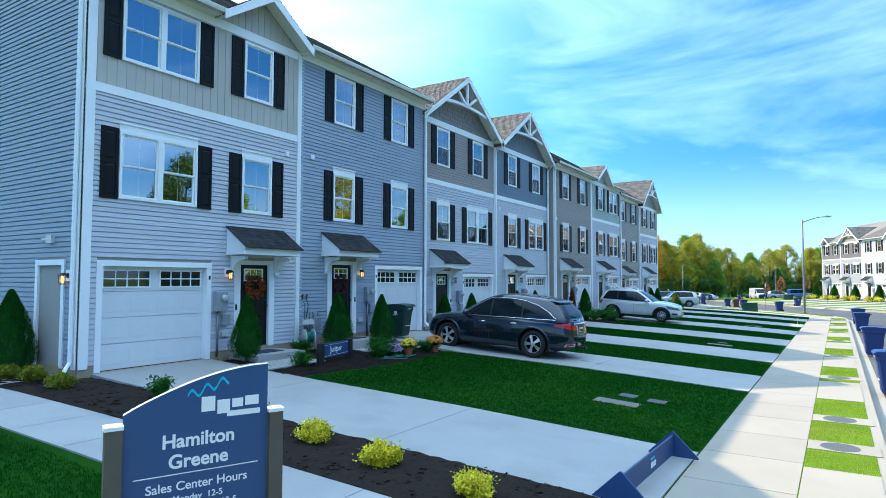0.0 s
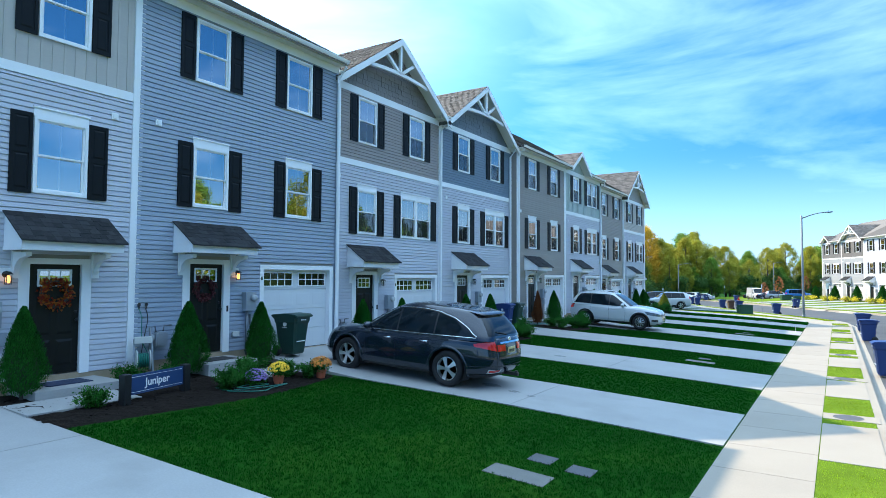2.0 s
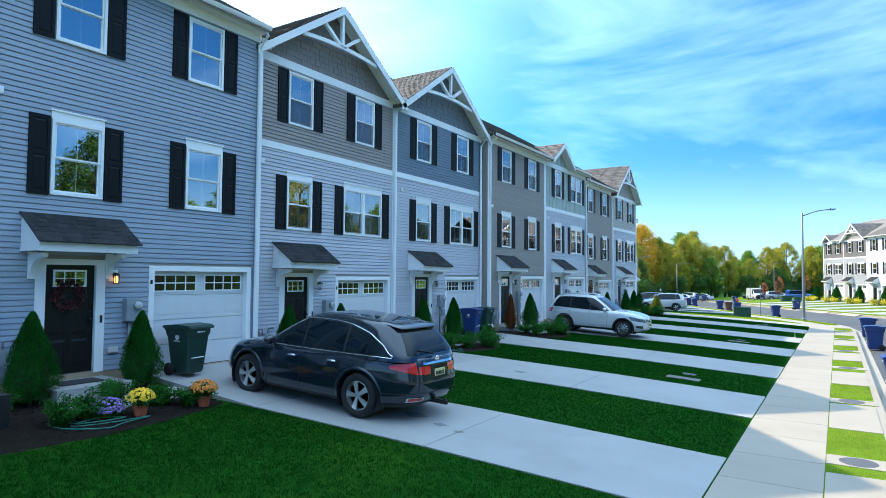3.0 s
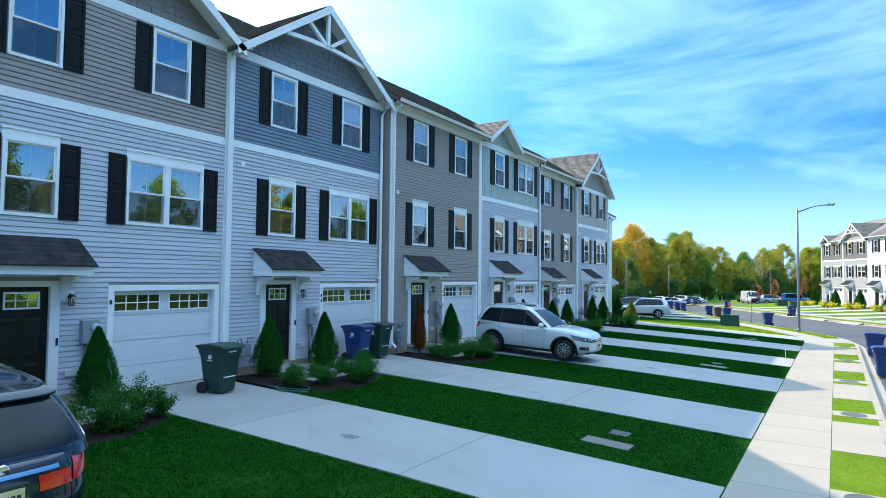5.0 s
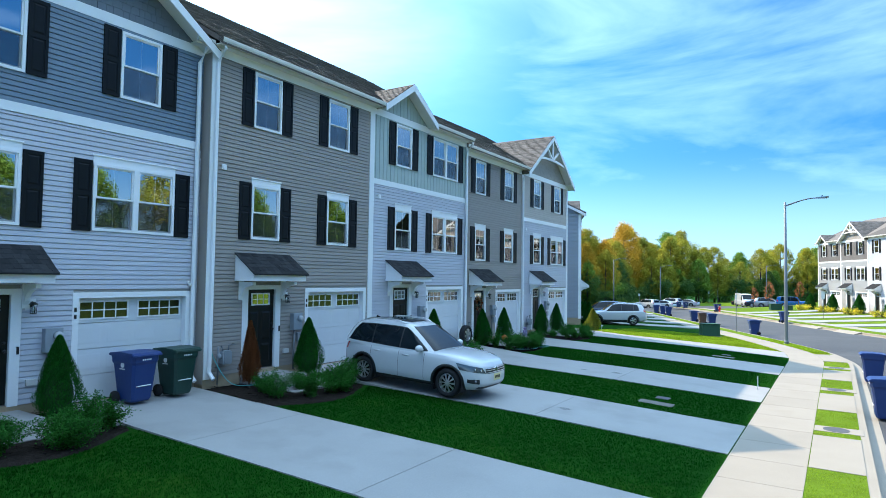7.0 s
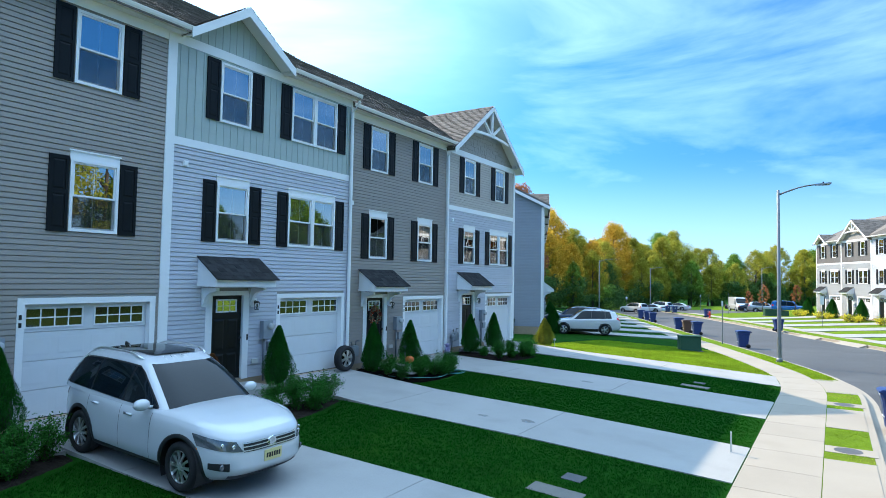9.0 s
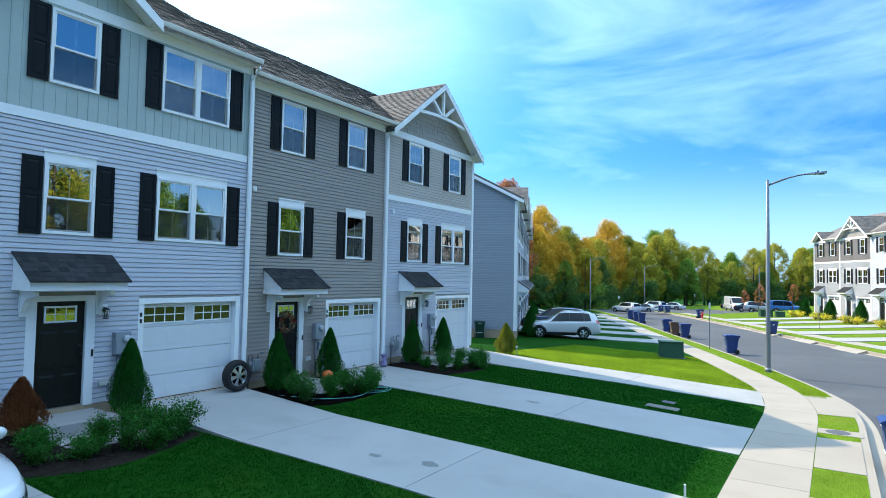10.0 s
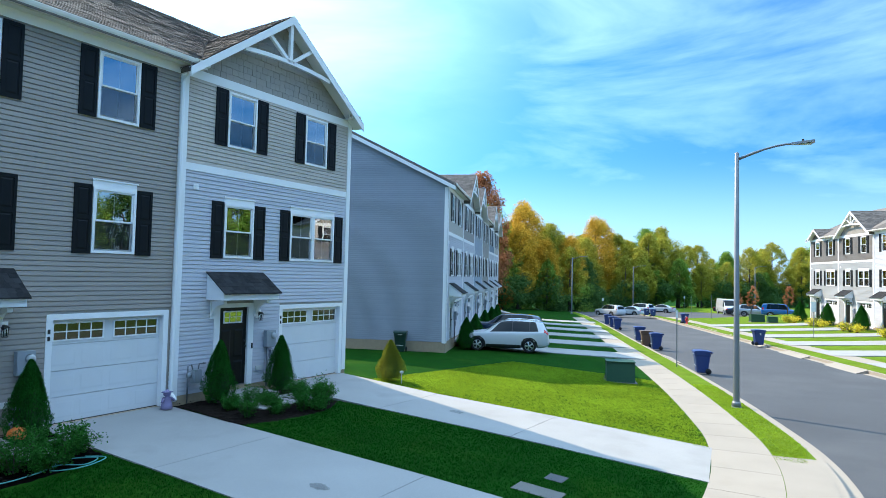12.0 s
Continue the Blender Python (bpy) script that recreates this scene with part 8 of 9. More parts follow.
for _i, (_px, _py, _h, _r) in enumerate(((5.3, 0.17, 0.52, 0.3), (4.2, 0.2, 0.46, 0.34), (2.8, 0.3, 0.5, 0.26), (2.05, 4.3, 0.42, 0.28), (0.55, 5.75, 0.42, 0.34), (1.0, 6.35, 0.4, 0.36), (2.2, 7.15, 0.5, 0.34), (1.75, 7.75, 0.52, 0.36), (2.15, 8.35, 0.45, 0.34), (2.35, 6.6, 0.5, 0.32), (1.2, 8.0, 0.4, 0.3), (2.5, 8.65, 0.42, 0.25))):
    shrub(_px, _py, _h, _r, 220 + _i, n=3200)
for _k in (3, 4, 5, 6, 7, 8):
    _x0, _y0 = XO[_k], 6.1 * (_k - 1)
    _r2 = random.Random(400 + _k)
    for _i, (_dx, _dy, _hh) in enumerate(((2.1, 0.45, 0.62), (2.3, 1.1, 0.5), (2.45, 1.8, 0.62), (2.35, 2.5, 0.7), (2.1, 2.95, 0.62), (1.75, 1.5, 0.45), (1.6, 2.55, 0.5), (1.55, 0.6, 0.5), (2.55, 2.15, 0.45))):
        shrub(_x0 + _dx + _r2.uniform(-0.15, 0.15), _y0 + _dy + _r2.uniform(-0.1, 0.1), _hh * _r2.uniform(0.85, 1.35), 0.42 * _r2.uniform(0.8, 1.1), 240 + _k * 10 + _i, n=3200)
mums(2.55, 7.75, FL_YEL, "yellow chrysanthemums in a terracotta pot")
mums(2.68, 8.85, FL_ORA, "orange chrysanthemums in a terracotta pot", 0.22)
mums(2.3, 7.35, FL_PUR, "purple flowers growing in the bed", 0.24, False)
for _i in range(5):
    _q = Matrix.Translation(B2) @ Matrix.Rotation(R2, 4, "Z") @ Vector((0.8, 6.1 * _i + (0.9 if _i else 2.3), 0))
    evergreen(_q.x, _q.y, land(_q.x, _q.y), 1.7, 0.45, 80 + _i)
for _i in range(5):
    _q = Matrix.Translation(B3) @ Matrix.Rotation(R3, 4, "Z") @ Vector((1.2, 6.1 * _i + 0.5, 0))
    evergreen(_q.x, _q.y, land(_q.x, _q.y), 2.1, 0.55, 90 + _i)
    for _j in range(3):
        _q = Matrix.Translation(B3) @ Matrix.Rotation(R3, 4, "Z") @ Vector((2.6, 6.1 * _i + 0.6 + 1.1 * _j, 0))
        shrub(_q.x, _q.y, 0.8, 0.7, 330 + _i * 3 + _j, False, SH_YEL if _j != 1 else SH_GOLD, "golden mounded shrub before the far houses", 700, 0.09)


# ---- signs ----
NAVY = mat("navy_sign_face", (0.028, 0.075, 0.19), rough=0.4, vary=0.05, bump=0.03)
NAVY2 = mat("navy_painted_board", (0.02, 0.05, 0.15), rough=0.5, vary=0.12, bump=0.08)
WHITEINK = mat("white_lettering", (0.8, 0.81, 0.82), rough=0.5, vary=0.03, bump=0)
CYANINK = mat("cyan_lettering", (0.03, 0.42, 0.62), rough=0.5, vary=0.03, bump=0)
BRONZE = mat("bronze_post_metal", (0.12, 0.11, 0.10), rough=0.45, vary=0.15, metal=0.5, bump=0.05)


def lettering(parent, text, size, loc, rot, name="lettering", material=None, bold=0.0):
    cu = bpy.data.curves.new(name, "FONT")
    cu.body, cu.size, cu.align_x, cu.extrude, cu.offset = text, size, "CENTER", 0.0015, bold
    tmp = bpy.data.objects.new("tmp", cu)
    me = bpy.data.meshes.new_from_object(tmp)
    bpy.data.objects.remove(tmp)
    me.materials.clear()
    me.materials.append(material or WHITEINK)
    ob = part(name, me, None, parent, loc=loc)
    ob.rotation_euler = rot
    return ob


# entrance sign: local x runs across the board, local -y faces the viewer
_lf, _rt = Vector((8.43, -3.62, 0)), Vector((8.80, -2.77, 0))
_mid = (_lf + _rt) / 2
sg = holder("entrance_sign", (_mid.x, _mid.y, land(_mid.x, _mid.y) - 0.03), "navy community sign with white lettering between bronze posts", "sign", rz=math.atan2(_rt.y - _lf.y, _rt.x - _lf.x))
_g = land(_mid.x, _mid.y) - 0.295
bm = bmesh.new()
_hw = 0.465
_pts = [(-_hw, -0.01, -0.42 - _g)]
_pts += [(_hw, -0.01, -0.42 - _g)]
for _t in np.linspace(1, 0, 15):
    _pts.append((-_hw + 2 * _hw * _t, -0.01, 0.715 - _g + 0.262 * math.sin(_t * math.pi / 2) ** 0.9))
prism(bm, _pts, (0, 0.02, 0))
_bd = part("sign_board", bm, NAVY, sg, "navy blue board with an arched top")
bm = bmesh.new()
_ar = [(-_hw + 2 * _hw * t, 0.715 - _g + 0.262 * math.sin(t * math.pi / 2) ** 0.9) for t in np.linspace(0, 1, 15)]
for (xa, za), (xb, zb) in zip(_ar, _ar[1:]):
    prism(bm, [(xa, -0.012, za), (xb, -0.012, zb), (xb, -0.012, zb + 0.006), (xa, -0.012, za + 0.006)], (0, 0.024, 0))
bmesh.ops.remove_doubles(bm, verts=bm.verts, dist=0.0005)
part("edge_trim", bm, WHITEINK, _bd)
for _s in (-1, 1):
    bm = bmesh.new()
    box(bm, _s * (_hw + 0.055) - 0.05, _s * (_hw + 0.055) + 0.05, -0.05, 0.05, 0.0, 0.635 - _g)
    _ps = part("post", bm, BRONZE, sg, "bronze square post")
    bm = bmesh.new()
    box(bm, _s * (_hw + 0.055) - 0.056, _s * (_hw + 0.055) + 0.056, -0.056, 0.056, 0.635 - _g, 0.66 - _g)
    part("post_cap", bm, WHITEINK, _ps, "white post cap")
_up = (math.pi / 2, 0, 0)
lettering(_bd, "Hamilton", 0.126, (0.0, -0.013, 0.47 - _g), _up, bold=0.003)
lettering(_bd, "Greene", 0.126, (0.0, -0.013, 0.335 - _g), _up, bold=0.003)
lettering(_bd, "Sales Center Hours", 0.082, (0.0, -0.013, 0.188 - _g), _up, bold=0.001)
lettering(_bd, "Monday  12-5", 0.058, (0.0, -0.013, 0.112 - _g), _up, bold=0.0008)
lettering(_bd, "day - Friday  10-5", 0.058, (0.05, -0.013, 0.045 - _g), _up, bold=0.0008)
bm = bmesh.new()
box(bm, -0.40, 0.40, -0.0135, -0.0105, 0.292 - _g, 0.298 - _g)
part("rule_line", bm, WHITEINK, _bd)
# plain shapes where the builder's mark stands
for _k, (_a, _b3, _z0, _z1) in enumerate(((0.01, 0.10, 0.685, 0.785), (0.115, 0.20, 0.66, 0.755), (0.215, 0.29, 0.695, 0.755), (0.305, 0.40, 0.70, 0.765))):
    bm = bmesh.new()
    box(bm, _a, _b3, -0.0135, -0.0105, _z0 - _g, _z1 - _g)
    part("mark_bar", bm, WHITEINK, _bd)
bm = bmesh.new()
box(bm, 0.18, 0.41, -0.0135, -0.0105, 0.635 - _g, 0.672 - _g)
part("mark_bar", bm, WHITEINK, _bd)
bm = bmesh.new()
_wv = [(-0.08 + 0.27 * t, 0.79 + 0.09 * t + 0.028 * math.sin(t * 17)) for t in np.linspace(0, 1, 26)]
for (xa, za), (xb, zb) in zip(_wv, _wv[1:]):
    prism(bm, [(xa, -0.0135, za - _g), (xb, -0.0135, zb - _g), (xb, -0.0135, zb + 0.020 - _g), (xa, -0.0135, za + 0.020 - _g)], (0, 0.003, 0))
bmesh.ops.remove_doubles(bm, verts=bm.verts, dist=0.0005)
part("mark_stroke", bm, CYANINK, _bd)

# low sign in the bed
js = holder("garden_sign", (2.06, 5.37, -0.20), "low navy sign board reading Juniper between dark posts", "sign", rz=radians(102))
bm = bmesh.new()
box(bm, -0.60, 0.60, -0.02, 0.02, 0.20, 0.53)
_jb = part("sign_board", bm, NAVY2, js)
for _s in (-1, 1):
    bm = bmesh.new()
    box(bm, _s * 0.67 - 0.07, _s * 0.67 + 0.07, -0.07, 0.07, -0.1, 0.56)
    bmesh.ops.bevel(bm, geom=bm.edges[:], offset=0.006, segments=1, affect="EDGES")
    part("post", bm, BLACKMETAL, js, "black square post")
lettering(_jb, "Juniper", 0.19, (0.0, -0.023, 0.315), _up, bold=0.003)
for _z in (0.235, 0.49):
    bm = bmesh.new()
    box(bm, -0.57, 0.57, -0.024, -0.0205, _z, _z + 0.006)
    part("rule_line", bm, WHITEINK, _jb)

# blue barrier board across the driveway
bz = land(10.2, 2.2) + 0.02
br = holder("barrier_board", (10.3, 2.12, bz), "navy blue barrier board on triangular feet", "barrier", rz=radians(87.4))
bm = bmesh.new()
box(bm, -1.1, 1.1, -0.012, 0.012, 0.03, 0.29)
_bb = part("board", bm, NAVY2, br)
for _s in (-1, 1):
    bm = bmesh.new()
    prism(bm, [(_s * 1.1 - 0.012, -0.34, 0.0), (_s * 1.1 - 0.012, 0.34, 0.0), (_s * 1.1 - 0.012, 0.34, 0.02), (_s * 1.1 - 0.012, 0.012, 0.34), (_s * 1.1 - 0.012, -0.012, 0.34), (_s * 1.1 - 0.012, -0.34, 0.02)], (0.024, 0, 0))
    part("foot", bm, NAVY2, br)
for _k in range(4):
    bm = bmesh.new()
    box(bm, 0.0 + 0.055 * _k, 0.04 + 0.055 * _k, -0.0155, -0.0125, 0.10, 0.17)
    part("mark_bar", bm, WHITEINK, _bb)
bm = bmesh.new()
box(bm, -0.02, 0.16, -0.0155, -0.0125, 0.20, 0.225)
part("mark_stroke", bm, CYANINK, _bb)


# ---- things at the house fronts ----
HOSE = mat("green_garden_hose", (0.02, 0.16, 0.12), rough=0.5, vary=0.15, bump=0.05)
HOSE2 = mat("teal_garden_hose", (0.10, 0.36, 0.36), rough=0.5, vary=0.15, bump=0.05)
REELWHITE = mat("cream_plastic", (0.55, 0.56, 0.54), rough=0.5, vary=0.08, bump=0.05)


def hose(pts, colour, label, r=0.010, sub=8):
    p = [Vector(q) for q in pts]
    out = []
    for i in range(len(p) - 1):
        a, b, c, d = p[max(i - 1, 0)], p[i], p[i + 1], p[min(i + 2, len(p) - 1)]
        for k in range(sub):
            t = k / sub
            out.append(0.5 * ((2 * b) + (-a + c) * t + (2 * a - 5 * b + 4 * c - d) * t * t + (-a + 3 * b - 3 * c + d) * t ** 3))
    out.append(p[-1])
    bm = bmesh.new()
    tube(bm, out, r, 6)
    return tagged(part("garden_hose", bm, colour, smooth=True), label, "garden hose", "garden hoses")


def ground_hose(xy, colour, label, lift=0.06):
    return hose([(x, y, land(x, y) + lift) for x, y in xy], colour, label)


_r3 = random.Random(5)
ground_hose([(2.1, 6.5), (2.45, 6.9), (2.55, 7.5), (2.3, 7.2), (2.5, 6.7), (2.7, 7.2), (2.75, 7.8), (2.85, 7.3), (2.95, 7.0), (2.6, 6.6), (2.2, 6.5)], HOSE, "coiled green hose lying on the mulch")
ground_hose([(x - 0.55, y) for x, y in ((0.5, 36.75), (1.2, 36.8), (1.8, 37.0), (2.5, 37.3), (2.95, 38.0), (2.9, 38.6), (2.75, 39.0), (3.0, 39.3), (2.8, 39.6), (2.55, 39.2), (2.9, 38.8), (3.1, 39.2), (2.9, 39.7), (2.6, 39.5))], HOSE2, "loose teal hose trailing round the bed")
ground_hose([(x - 0.3, y) for x, y in ((0.5, 18.5), (1.1, 18.3), (1.9, 18.35), (2.5, 18.6), (2.2, 18.9), (1.7, 18.5), (2.1, 18.2), (2.7, 18.45))], HOSE, "green hose lying in loops beside the driveway")
for _yy, _xx in ((24.55, 0.0),):
    hose([(_xx + 0.08, _yy, 0.9), (_xx + 0.15, _yy + 0.05, 0.5), (_xx + 0.5, _yy + 0.3, -0.08), (_xx + 1.0, _yy + 0.8, -0.12), (_xx + 1.6, _yy + 1.5, -0.19)], HOSE2, "teal hose hanging from a wall tap")

# hose reel beside the first party line
hr = holder("hose_reel", (0.42, 6.12, -0.02), "cream hose reel stand holding a green hose", "hose reel", rz=radians(-25))
bm = bmesh.new()
for _s in (-0.17, 0.17):
    tube(bm, [(0.14, _s, 0.0), (0.0, _s, 0.42), (-0.12, _s, 0.74)], 0.016, 8)
    tube(bm, [(-0.16, _s, 0.0), (0.0, _s, 0.38)], 0.014, 8)
tube(bm, [(-0.12, -0.17, 0.74), (-0.12, 0.17, 0.74)], 0.018, 8)
part("frame", bm, GREYBOX, hr)
for _s in (-0.14, 0.10):
    bm = bmesh.new()
    lathe(bm, [(0.03, _s), (0.20, _s), (0.21, _s + 0.012), (0.20, _s + 0.024), (0.03, _s + 0.03)], 28, (0.03, 0, 0.33), "y")
    part("flange", bm, REELWHITE, hr, smooth=False)
bm = bmesh.new()
for _k in range(6):
    lathe(bm, [(0.12, -0.105 + 0.034 * _k), (0.145, -0.1 + 0.034 * _k), (0.145, -0.085 + 0.034 * _k), (0.12, -0.078 + 0.034 * _k)], 20, (0.03, 0, 0.33), "y")
part("wound_hose", bm, HOSE, hr, smooth=True)
bm = bmesh.new()
box(bm, -0.22, -0.04, -0.16, 0.16, 0.66, 0.78)
part("tray", bm, REELWHITE, hr)
hose([(0.06, 6.2, 1.35), (0.16, 6.22, 1.15), (0.14, 6.25, 0.7), (0.25, 6.3, 0.45)], HOSE, "green hose hanging from a wall tap")
hose([(0.06, 6.36, 1.34), (0.15, 6.36, 1.1), (0.10, 6.3, 0.6), (0.2, 6.2, 0.1), (0.4, 6.3, 0.03)], BLACKMETAL, "black hose hanging from a wall tap")
for _yy in (6.2, 6.36):
    bm = bmesh.new()
    tube(bm, [(0.03, _yy, 1.38), (0.09, _yy, 1.38), (0.10, _yy, 1.32)], 0.014, 8)
    lathe(bm, [(0.035, 0.0), (0.035, 0.012)], 12, (0.09, _yy, 1.41), "x")
    tagged(part("wall_tap", bm, BLACKMETAL), "dark metal wall tap", "tap", "wall taps")


def gas_meter(x0, y, z=0.0):
    g = holder("gas_meter", (x0, y, z), "grey gas meter with pipes against the wall", "gas meter", "gas meters")
    bm = bmesh.new()
    box(bm, 0.08, 0.28, 0.10, 0.36, 0.42, 0.74)
    bmesh.ops.bevel(bm, geom=bm.edges[:], offset=0.03, segments=2, affect="EDGES")
    part("meter_body", bm, GREYBOX, g)
    bm = bmesh.new()
    tube(bm, [(0.16, 0.02, -0.05), (0.16, 0.02, 0.84), (0.16, 0.12, 0.86), (0.16, 0.15, 0.74)], 0.018, 8)
    tube(bm, [(0.16, 0.31, 0.74), (0.16, 0.33, 0.86), (0.14, 0.52, 0.86), (0.03, 0.54, 0.86)], 0.018, 8)
    part("pipework", bm, GALV, g, smooth=True)
    bm = bmesh.new()
    lathe(bm, [(0.06, 0.0), (0.075, 0.03), (0.075, 0.06), (0.03, 0.08)], 16, (0.16, 0.02, 0.62), "y")
    part("regulator", bm, GREYBOX, g, smooth=True)


for _k in (2, 3, 4, 5, 7, 8):
    gas_meter(XO[_k], 6.1 * (_k - 1) + 0.28, PAD[_k] + 0.02)
for _k in range(1, 9):
    _x0, _y0 = XO[_k], 6.1 * (_k - 1)
    bm = bmesh.new()
    _yy = _y0 + (3.62 if _k == 1 else 2.46)
    box(bm, 0.02, 0.075, _yy, _yy + 0.19, 0.50, 0.61)
    tagged(part("outlet_cover", bm, REELWHITE, loc=(_x0, 0, PAD[_k])), "pale outdoor outlet cover on the siding", "outlet", "outlet covers")
    bm = bmesh.new()
    _yy = _y0 + (4.02 if _k == 1 else 2.29)
    box(bm, 0.032, 0.052, _yy, _yy + 0.04, 1.10, 1.24)
    tagged(part("doorbell", bm, BLACKMETAL, loc=(_x0, 0, PAD[_k])), "small black doorbell beside the door", "doorbell", "doorbells")

# corner camera under the garage eave of the fourth unit
bm = bmesh.new()
lathe(bm, [(0.045, 0.0), (0.045, 0.02), (0.03, 0.03)], 14, (XO[4] + 0.03, 24.15, PAD[4] + 2.42), "x")
bmesh.ops.create_uvsphere(bm, u_segments=12, v_segments=8, radius=0.045, matrix=Matrix.Translation((XO[4] + 0.085, 24.15, PAD[4] + 2.38)))
tagged(part("security_camera", bm, REELWHITE, smooth=True), "small white wall camera by the garage", "security camera")


def wreath(x, y, z, r, colours, seed, label):
    rng = random.Random(seed)
    w = holder("door_wreath", (x, y, z), label, "wreath", "door wreaths")
    bm = bmesh.new()
    ring = [(0.0, r * 0.78 * math.cos(a), r * 0.78 * math.sin(a)) for a in np.linspace(0, 2 * math.pi, 25)]
    tube(bm, ring, r * 0.14, 6)
    part("ring", bm, BARK, w)
    for c, m in enumerate(colours):
        V, F = [], []
        for _ in range(420 // len(colours)):
            a, q = rng.uniform(0, 6.28), rng.gauss(0, 0.16)
            rr = r * (0.78 + q)
            p = Vector((rng.uniform(0.0, 0.07), rr * math.cos(a), rr * math.sin(a)))
            d = Vector((rng.uniform(0.1, 0.8), rng.gauss(0, 1), rng.gauss(0, 1))).normalized()
            s = d.cross(Vector((1, rng.gauss(0, 0.5), rng.gauss(0, 0.5)))).normalized()
            l = 0.07 * rng.uniform(0.6, 1.2)
            k = len(V)
            V += [p, p + d * l * 0.5 + s * l * 0.32, p + d * l, p + d * l * 0.5 - s * l * 0.32]
            F.append((k, k + 1, k + 2, k + 3))
        me = bpy.data.meshes.new("wreath_leaves")
        me.from_pydata(V, [], F)
        me.materials.append(m)
        tagged(part("wreath_leaves", me, None, w), kind="stuff")


WR_RED = leaf_mat("wreath_red", (0.30, 0.05, 0.025))
WR_ORA = leaf_mat("wreath_orange", (0.42, 0.14, 0.03))
WR_PLUM = leaf_mat("wreath_plum", (0.12, 0.045, 0.05))
WR_SAGE = leaf_mat("wreath_sage", (0.20, 0.22, 0.14))
WR_TAN = leaf_mat("wreath_tan", (0.45, 0.32, 0.18))
wreath(-0.03, 4.62, 1.66, 0.29, (WR_RED, WR_ORA), 1, "autumn leaf wreath in red and orange on the door")
wreath(-0.03, 7.82, PAD[2] + 1.64, 0.29, (WR_PLUM,), 2, "round plum-coloured twig wreath on the door")
wreath(XO[7] - 0.03, 38.32, PAD[7] + 1.64, 0.30, (WR_SAGE, WR_TAN, WR_RED), 3, "sage and tan dried-flower wreath on the door")

# side door, lamp and step of the first house
sd = part("side_door", (lambda b: (box(b, -1.55, -0.62, 0.40, 0.44, 0.12, 2.12), b)[1])(bmesh.new()), TRIM, ROW[1], "white half-glazed side door")
bm = bmesh.new()
for _a, _b3 in ((-1.66, -1.55), (-0.60, -0.49)):
    box(bm, _a, _b3, 0.31, 0.44, 0.10, 2.24)
box(bm, -1.55, -0.60, 0.31, 0.44, 2.13, 2.24)
part("door_surround", bm, TRIM, sd)
bm = bmesh.new()
box(bm, -1.32, -0.80, 0.394, 0.399, 1.05, 1.95)
part("pane", bm, GLASS, sd)
bm = bmesh.new()
for _k in (0, 1, 2, 3):
    box(bm, -1.33 + 0.175 * _k, -1.315 + 0.175 * _k, 0.386, 0.394, 1.05, 1.95)
for _k in (0, 1, 2):
    box(bm, -1.33, -0.79, 0.387, 0.393, 1.05 + 0.445 * _k, 1.065 + 0.445 * _k)
part("glazing_bars", bm, TRIM, sd)
sl = make_lantern(ROW[1], 0.0, 0.0, True)
sl.location, sl.rotation_euler = (-0.36, 0.335, 1.92), (0, 0, radians(-90))
bm = bmesh.new()
box(bm, -1.18, -0.96, 0.27, 0.34, 2.58, 2.74)
box(bm, -1.42, -1.18, 0.30, 0.34, 2.64, 2.69)
part("dryer_vent", bm, REELWHITE, ROW[1])
bm = bmesh.new()
drape(bm, [(-2.2, -0.85), (-0.4, -0.85), (-0.4, 0.33), (-2.2, 0.33)], 0.05, 0.15)
tagged(part("side_step", bm, CONCRETE), "concrete slab before the side door", "step", kind="structure")
bm = bmesh.new()
drape(bm, [(-2.0, -0.55), (-1.1, -0.55), (-1.1, -0.05), (-2.0, -0.05)], 0.065, 0.014)
tagged(part("doormat", bm, MATBLUE), "navy patterned doormat on the side step", "doormat")
bm = bmesh.new()
tube(bm, [(-0.1, 0.28, EAVE), (-0.1, 0.28, 0.25), (0.0, 0.1, 0.05)], 0.045, 8)
part("downspout", bm, TRIM, ROW[1])

# spare wheel leaning on the sixth garage
sw = wheel_build(None, 0, 0, 1, 0.37, 6)
sw.name = "spare_wheel"
sw.location = (0.36, 36.12, PAD[6] + 0.335)
sw.rotation_euler = (radians(0), radians(14), radians(-90))
tagged(sw, "black tyre on a silver alloy wheel leaning on the garage", "wheel")

# straw dolls and pumpkin by the seventh door
STRAWD = mat("doll_cloth_violet", (0.25, 0.22, 0.38), rough=0.9, vary=0.3, fine=60, bump=0.3)
DOLLDARK = mat("doll_cloth_dark", (0.03, 0.025, 0.03), rough=0.9, vary=0.3, bump=0.3)
PUMPKIN = mat("orange_pumpkin", (0.55, 0.13, 0.015), rough=0.5, vary=0.15, bump=0.1)


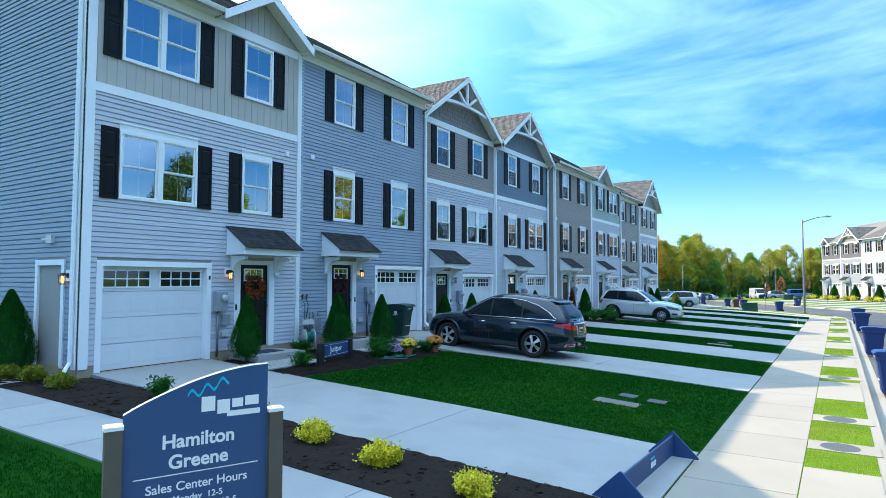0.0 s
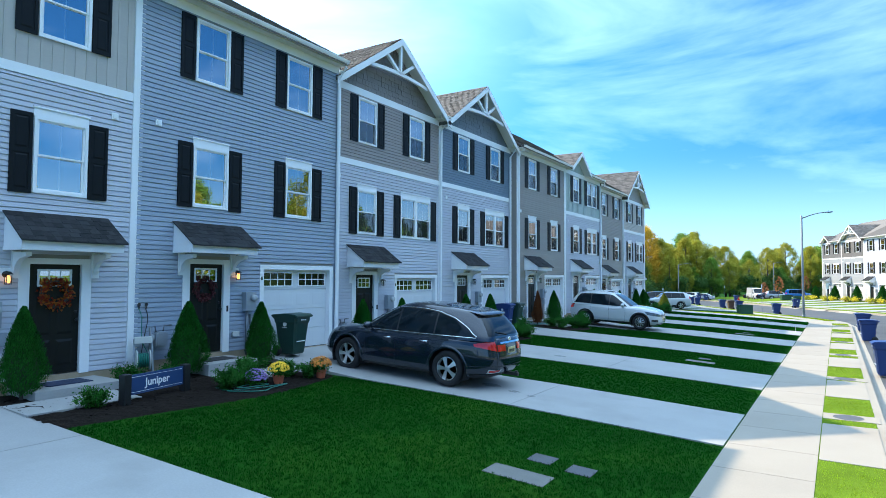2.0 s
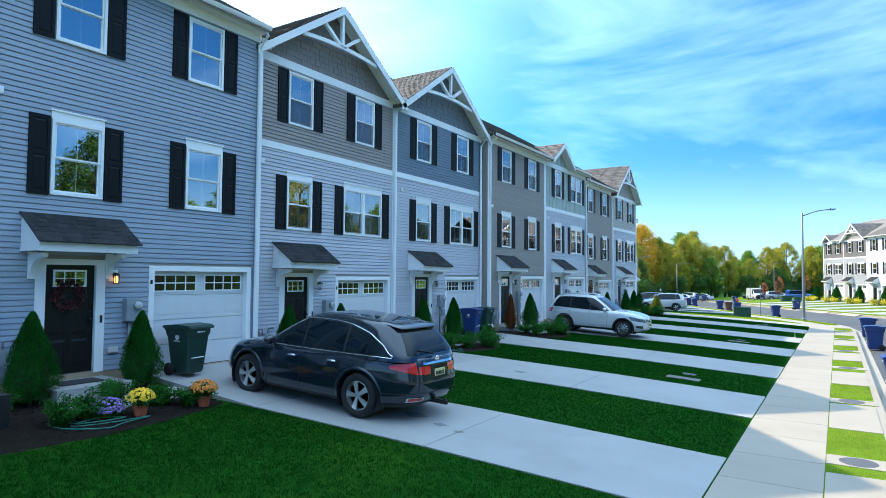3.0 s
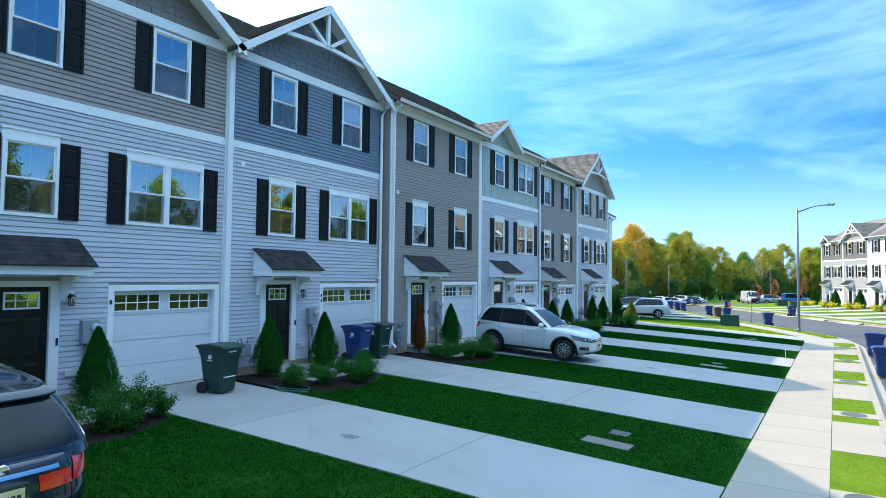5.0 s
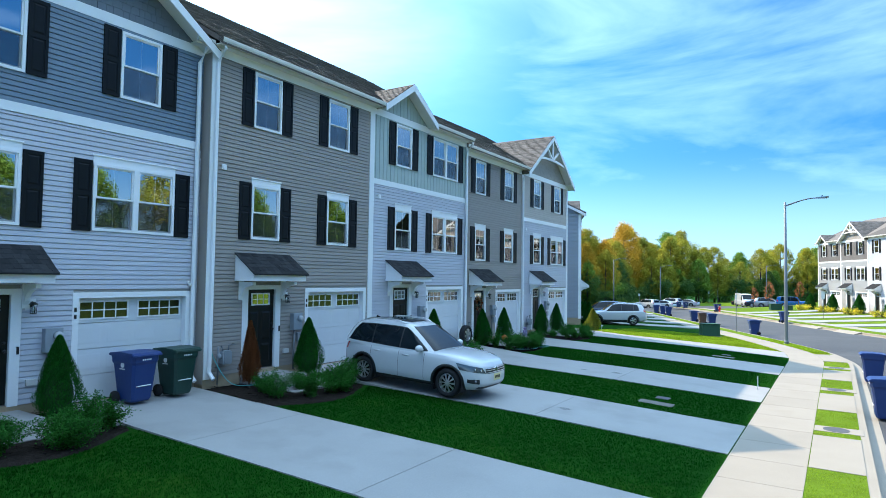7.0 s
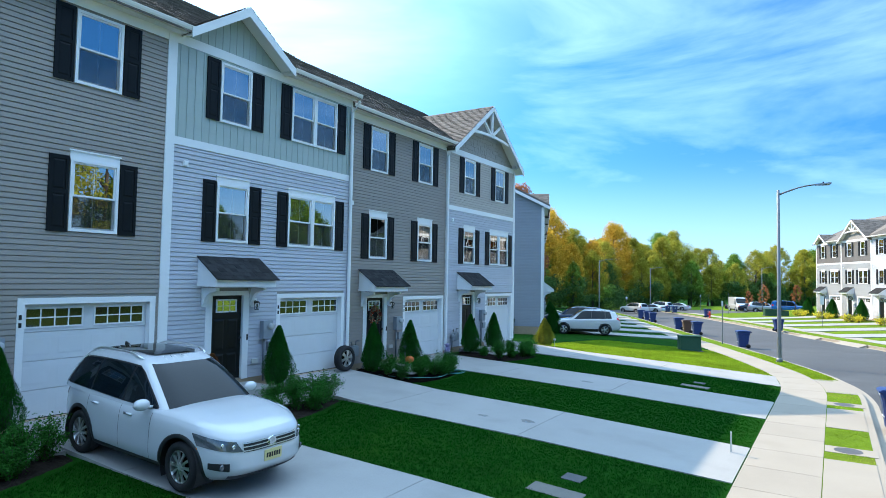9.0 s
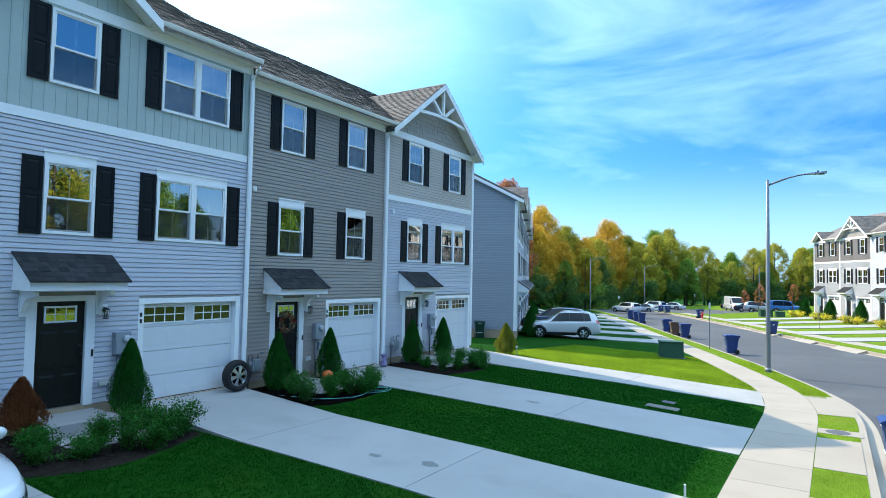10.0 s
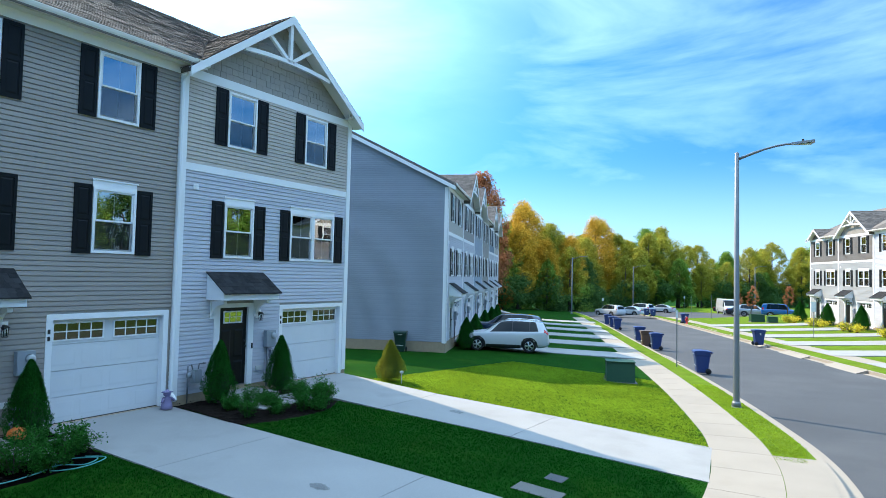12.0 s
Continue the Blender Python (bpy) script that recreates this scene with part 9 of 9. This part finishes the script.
def doll(x, y, z, h, m, label):
    bm = bmesh.new()
    lathe(bm, [(0.02, 0.0), (0.13, 0.02), (0.12, h * 0.25), (0.08, h * 0.5), (0.10, h * 0.58), (0.04, h * 0.64), (0.075, h * 0.70), (0.085, h * 0.78), (0.07, h * 0.84), (0.13, h * 0.86), (0.05, h * 0.9), (0.005, h)], 16)
    tube(bm, [(0.0, -0.08, h * 0.56), (0.05, -0.16, h * 0.42)], 0.03, 6)
    tube(bm, [(0.0, 0.08, h * 0.56), (0.05, 0.16, h * 0.42)], 0.03, 6)
    tagged(part("straw_doll", bm, m, loc=(x, y, z), smooth=True), label, "doll", "straw dolls")


doll(0.42, 39.15, PAD[7] + 0.07, 0.62, STRAWD, "small autumn straw doll in violet cloth")
doll(0.05, 42.35, PAD[7] - 0.02, 0.46, STRAWD, "small straw doll beside the garage door")
doll(0.05, 39.55, PAD[7] - 0.04, 0.5, DOLLDARK, "small dark straw doll at the garage corner")
bm = bmesh.new()
bmesh.ops.create_uvsphere(bm, u_segments=24, v_segments=12, radius=0.16)
for v in bm.verts:
    a = math.atan2(v.co.y, v.co.x)
    f = 1 - 0.07 * abs(math.cos(4 * a))
    v.co.x, v.co.y, v.co.z = v.co.x * f, v.co.y * f, v.co.z * 0.8
_pk = part("pumpkin", bm, PUMPKIN, loc=(0.62, 39.05, PAD[7] + 0.19), smooth=True)
tagged(_pk, "round orange pumpkin on the doorstep", "pumpkin")
bm = bmesh.new()
tube(bm, [(0, 0, 0.11), (0.02, 0.01, 0.17)], 0.018, 6)
part("stalk", bm, BARK, _pk)

# oil stains and a bin beside the far side wall
make_bin("green", -5.2, 58.6, land(-5.2, 58.6) - 0.03, -60)
bm = bmesh.new()
tube(bm, [(0, 0, -0.1), (0, 0, 0.32)], 0.012, 6)
lathe(bm, [(0.03, 0.32), (0.06, 0.36), (0.055, 0.40), (0.01, 0.41)], 12)
tagged(part("path_light", bm, REELWHITE, loc=(1.6, 49.35, land(1.6, 49.35))), "small white solar path light on the lawn", "path light")
bm = bmesh.new()
box(bm, -0.012, 0.012, -0.03, 0.03, -0.1, 0.42)
tagged(part("marker_stake", bm, REELWHITE, loc=(10.62, 36.22, land(10.62, 36.22))), "short white marker stake at the lawn's edge", "stake")
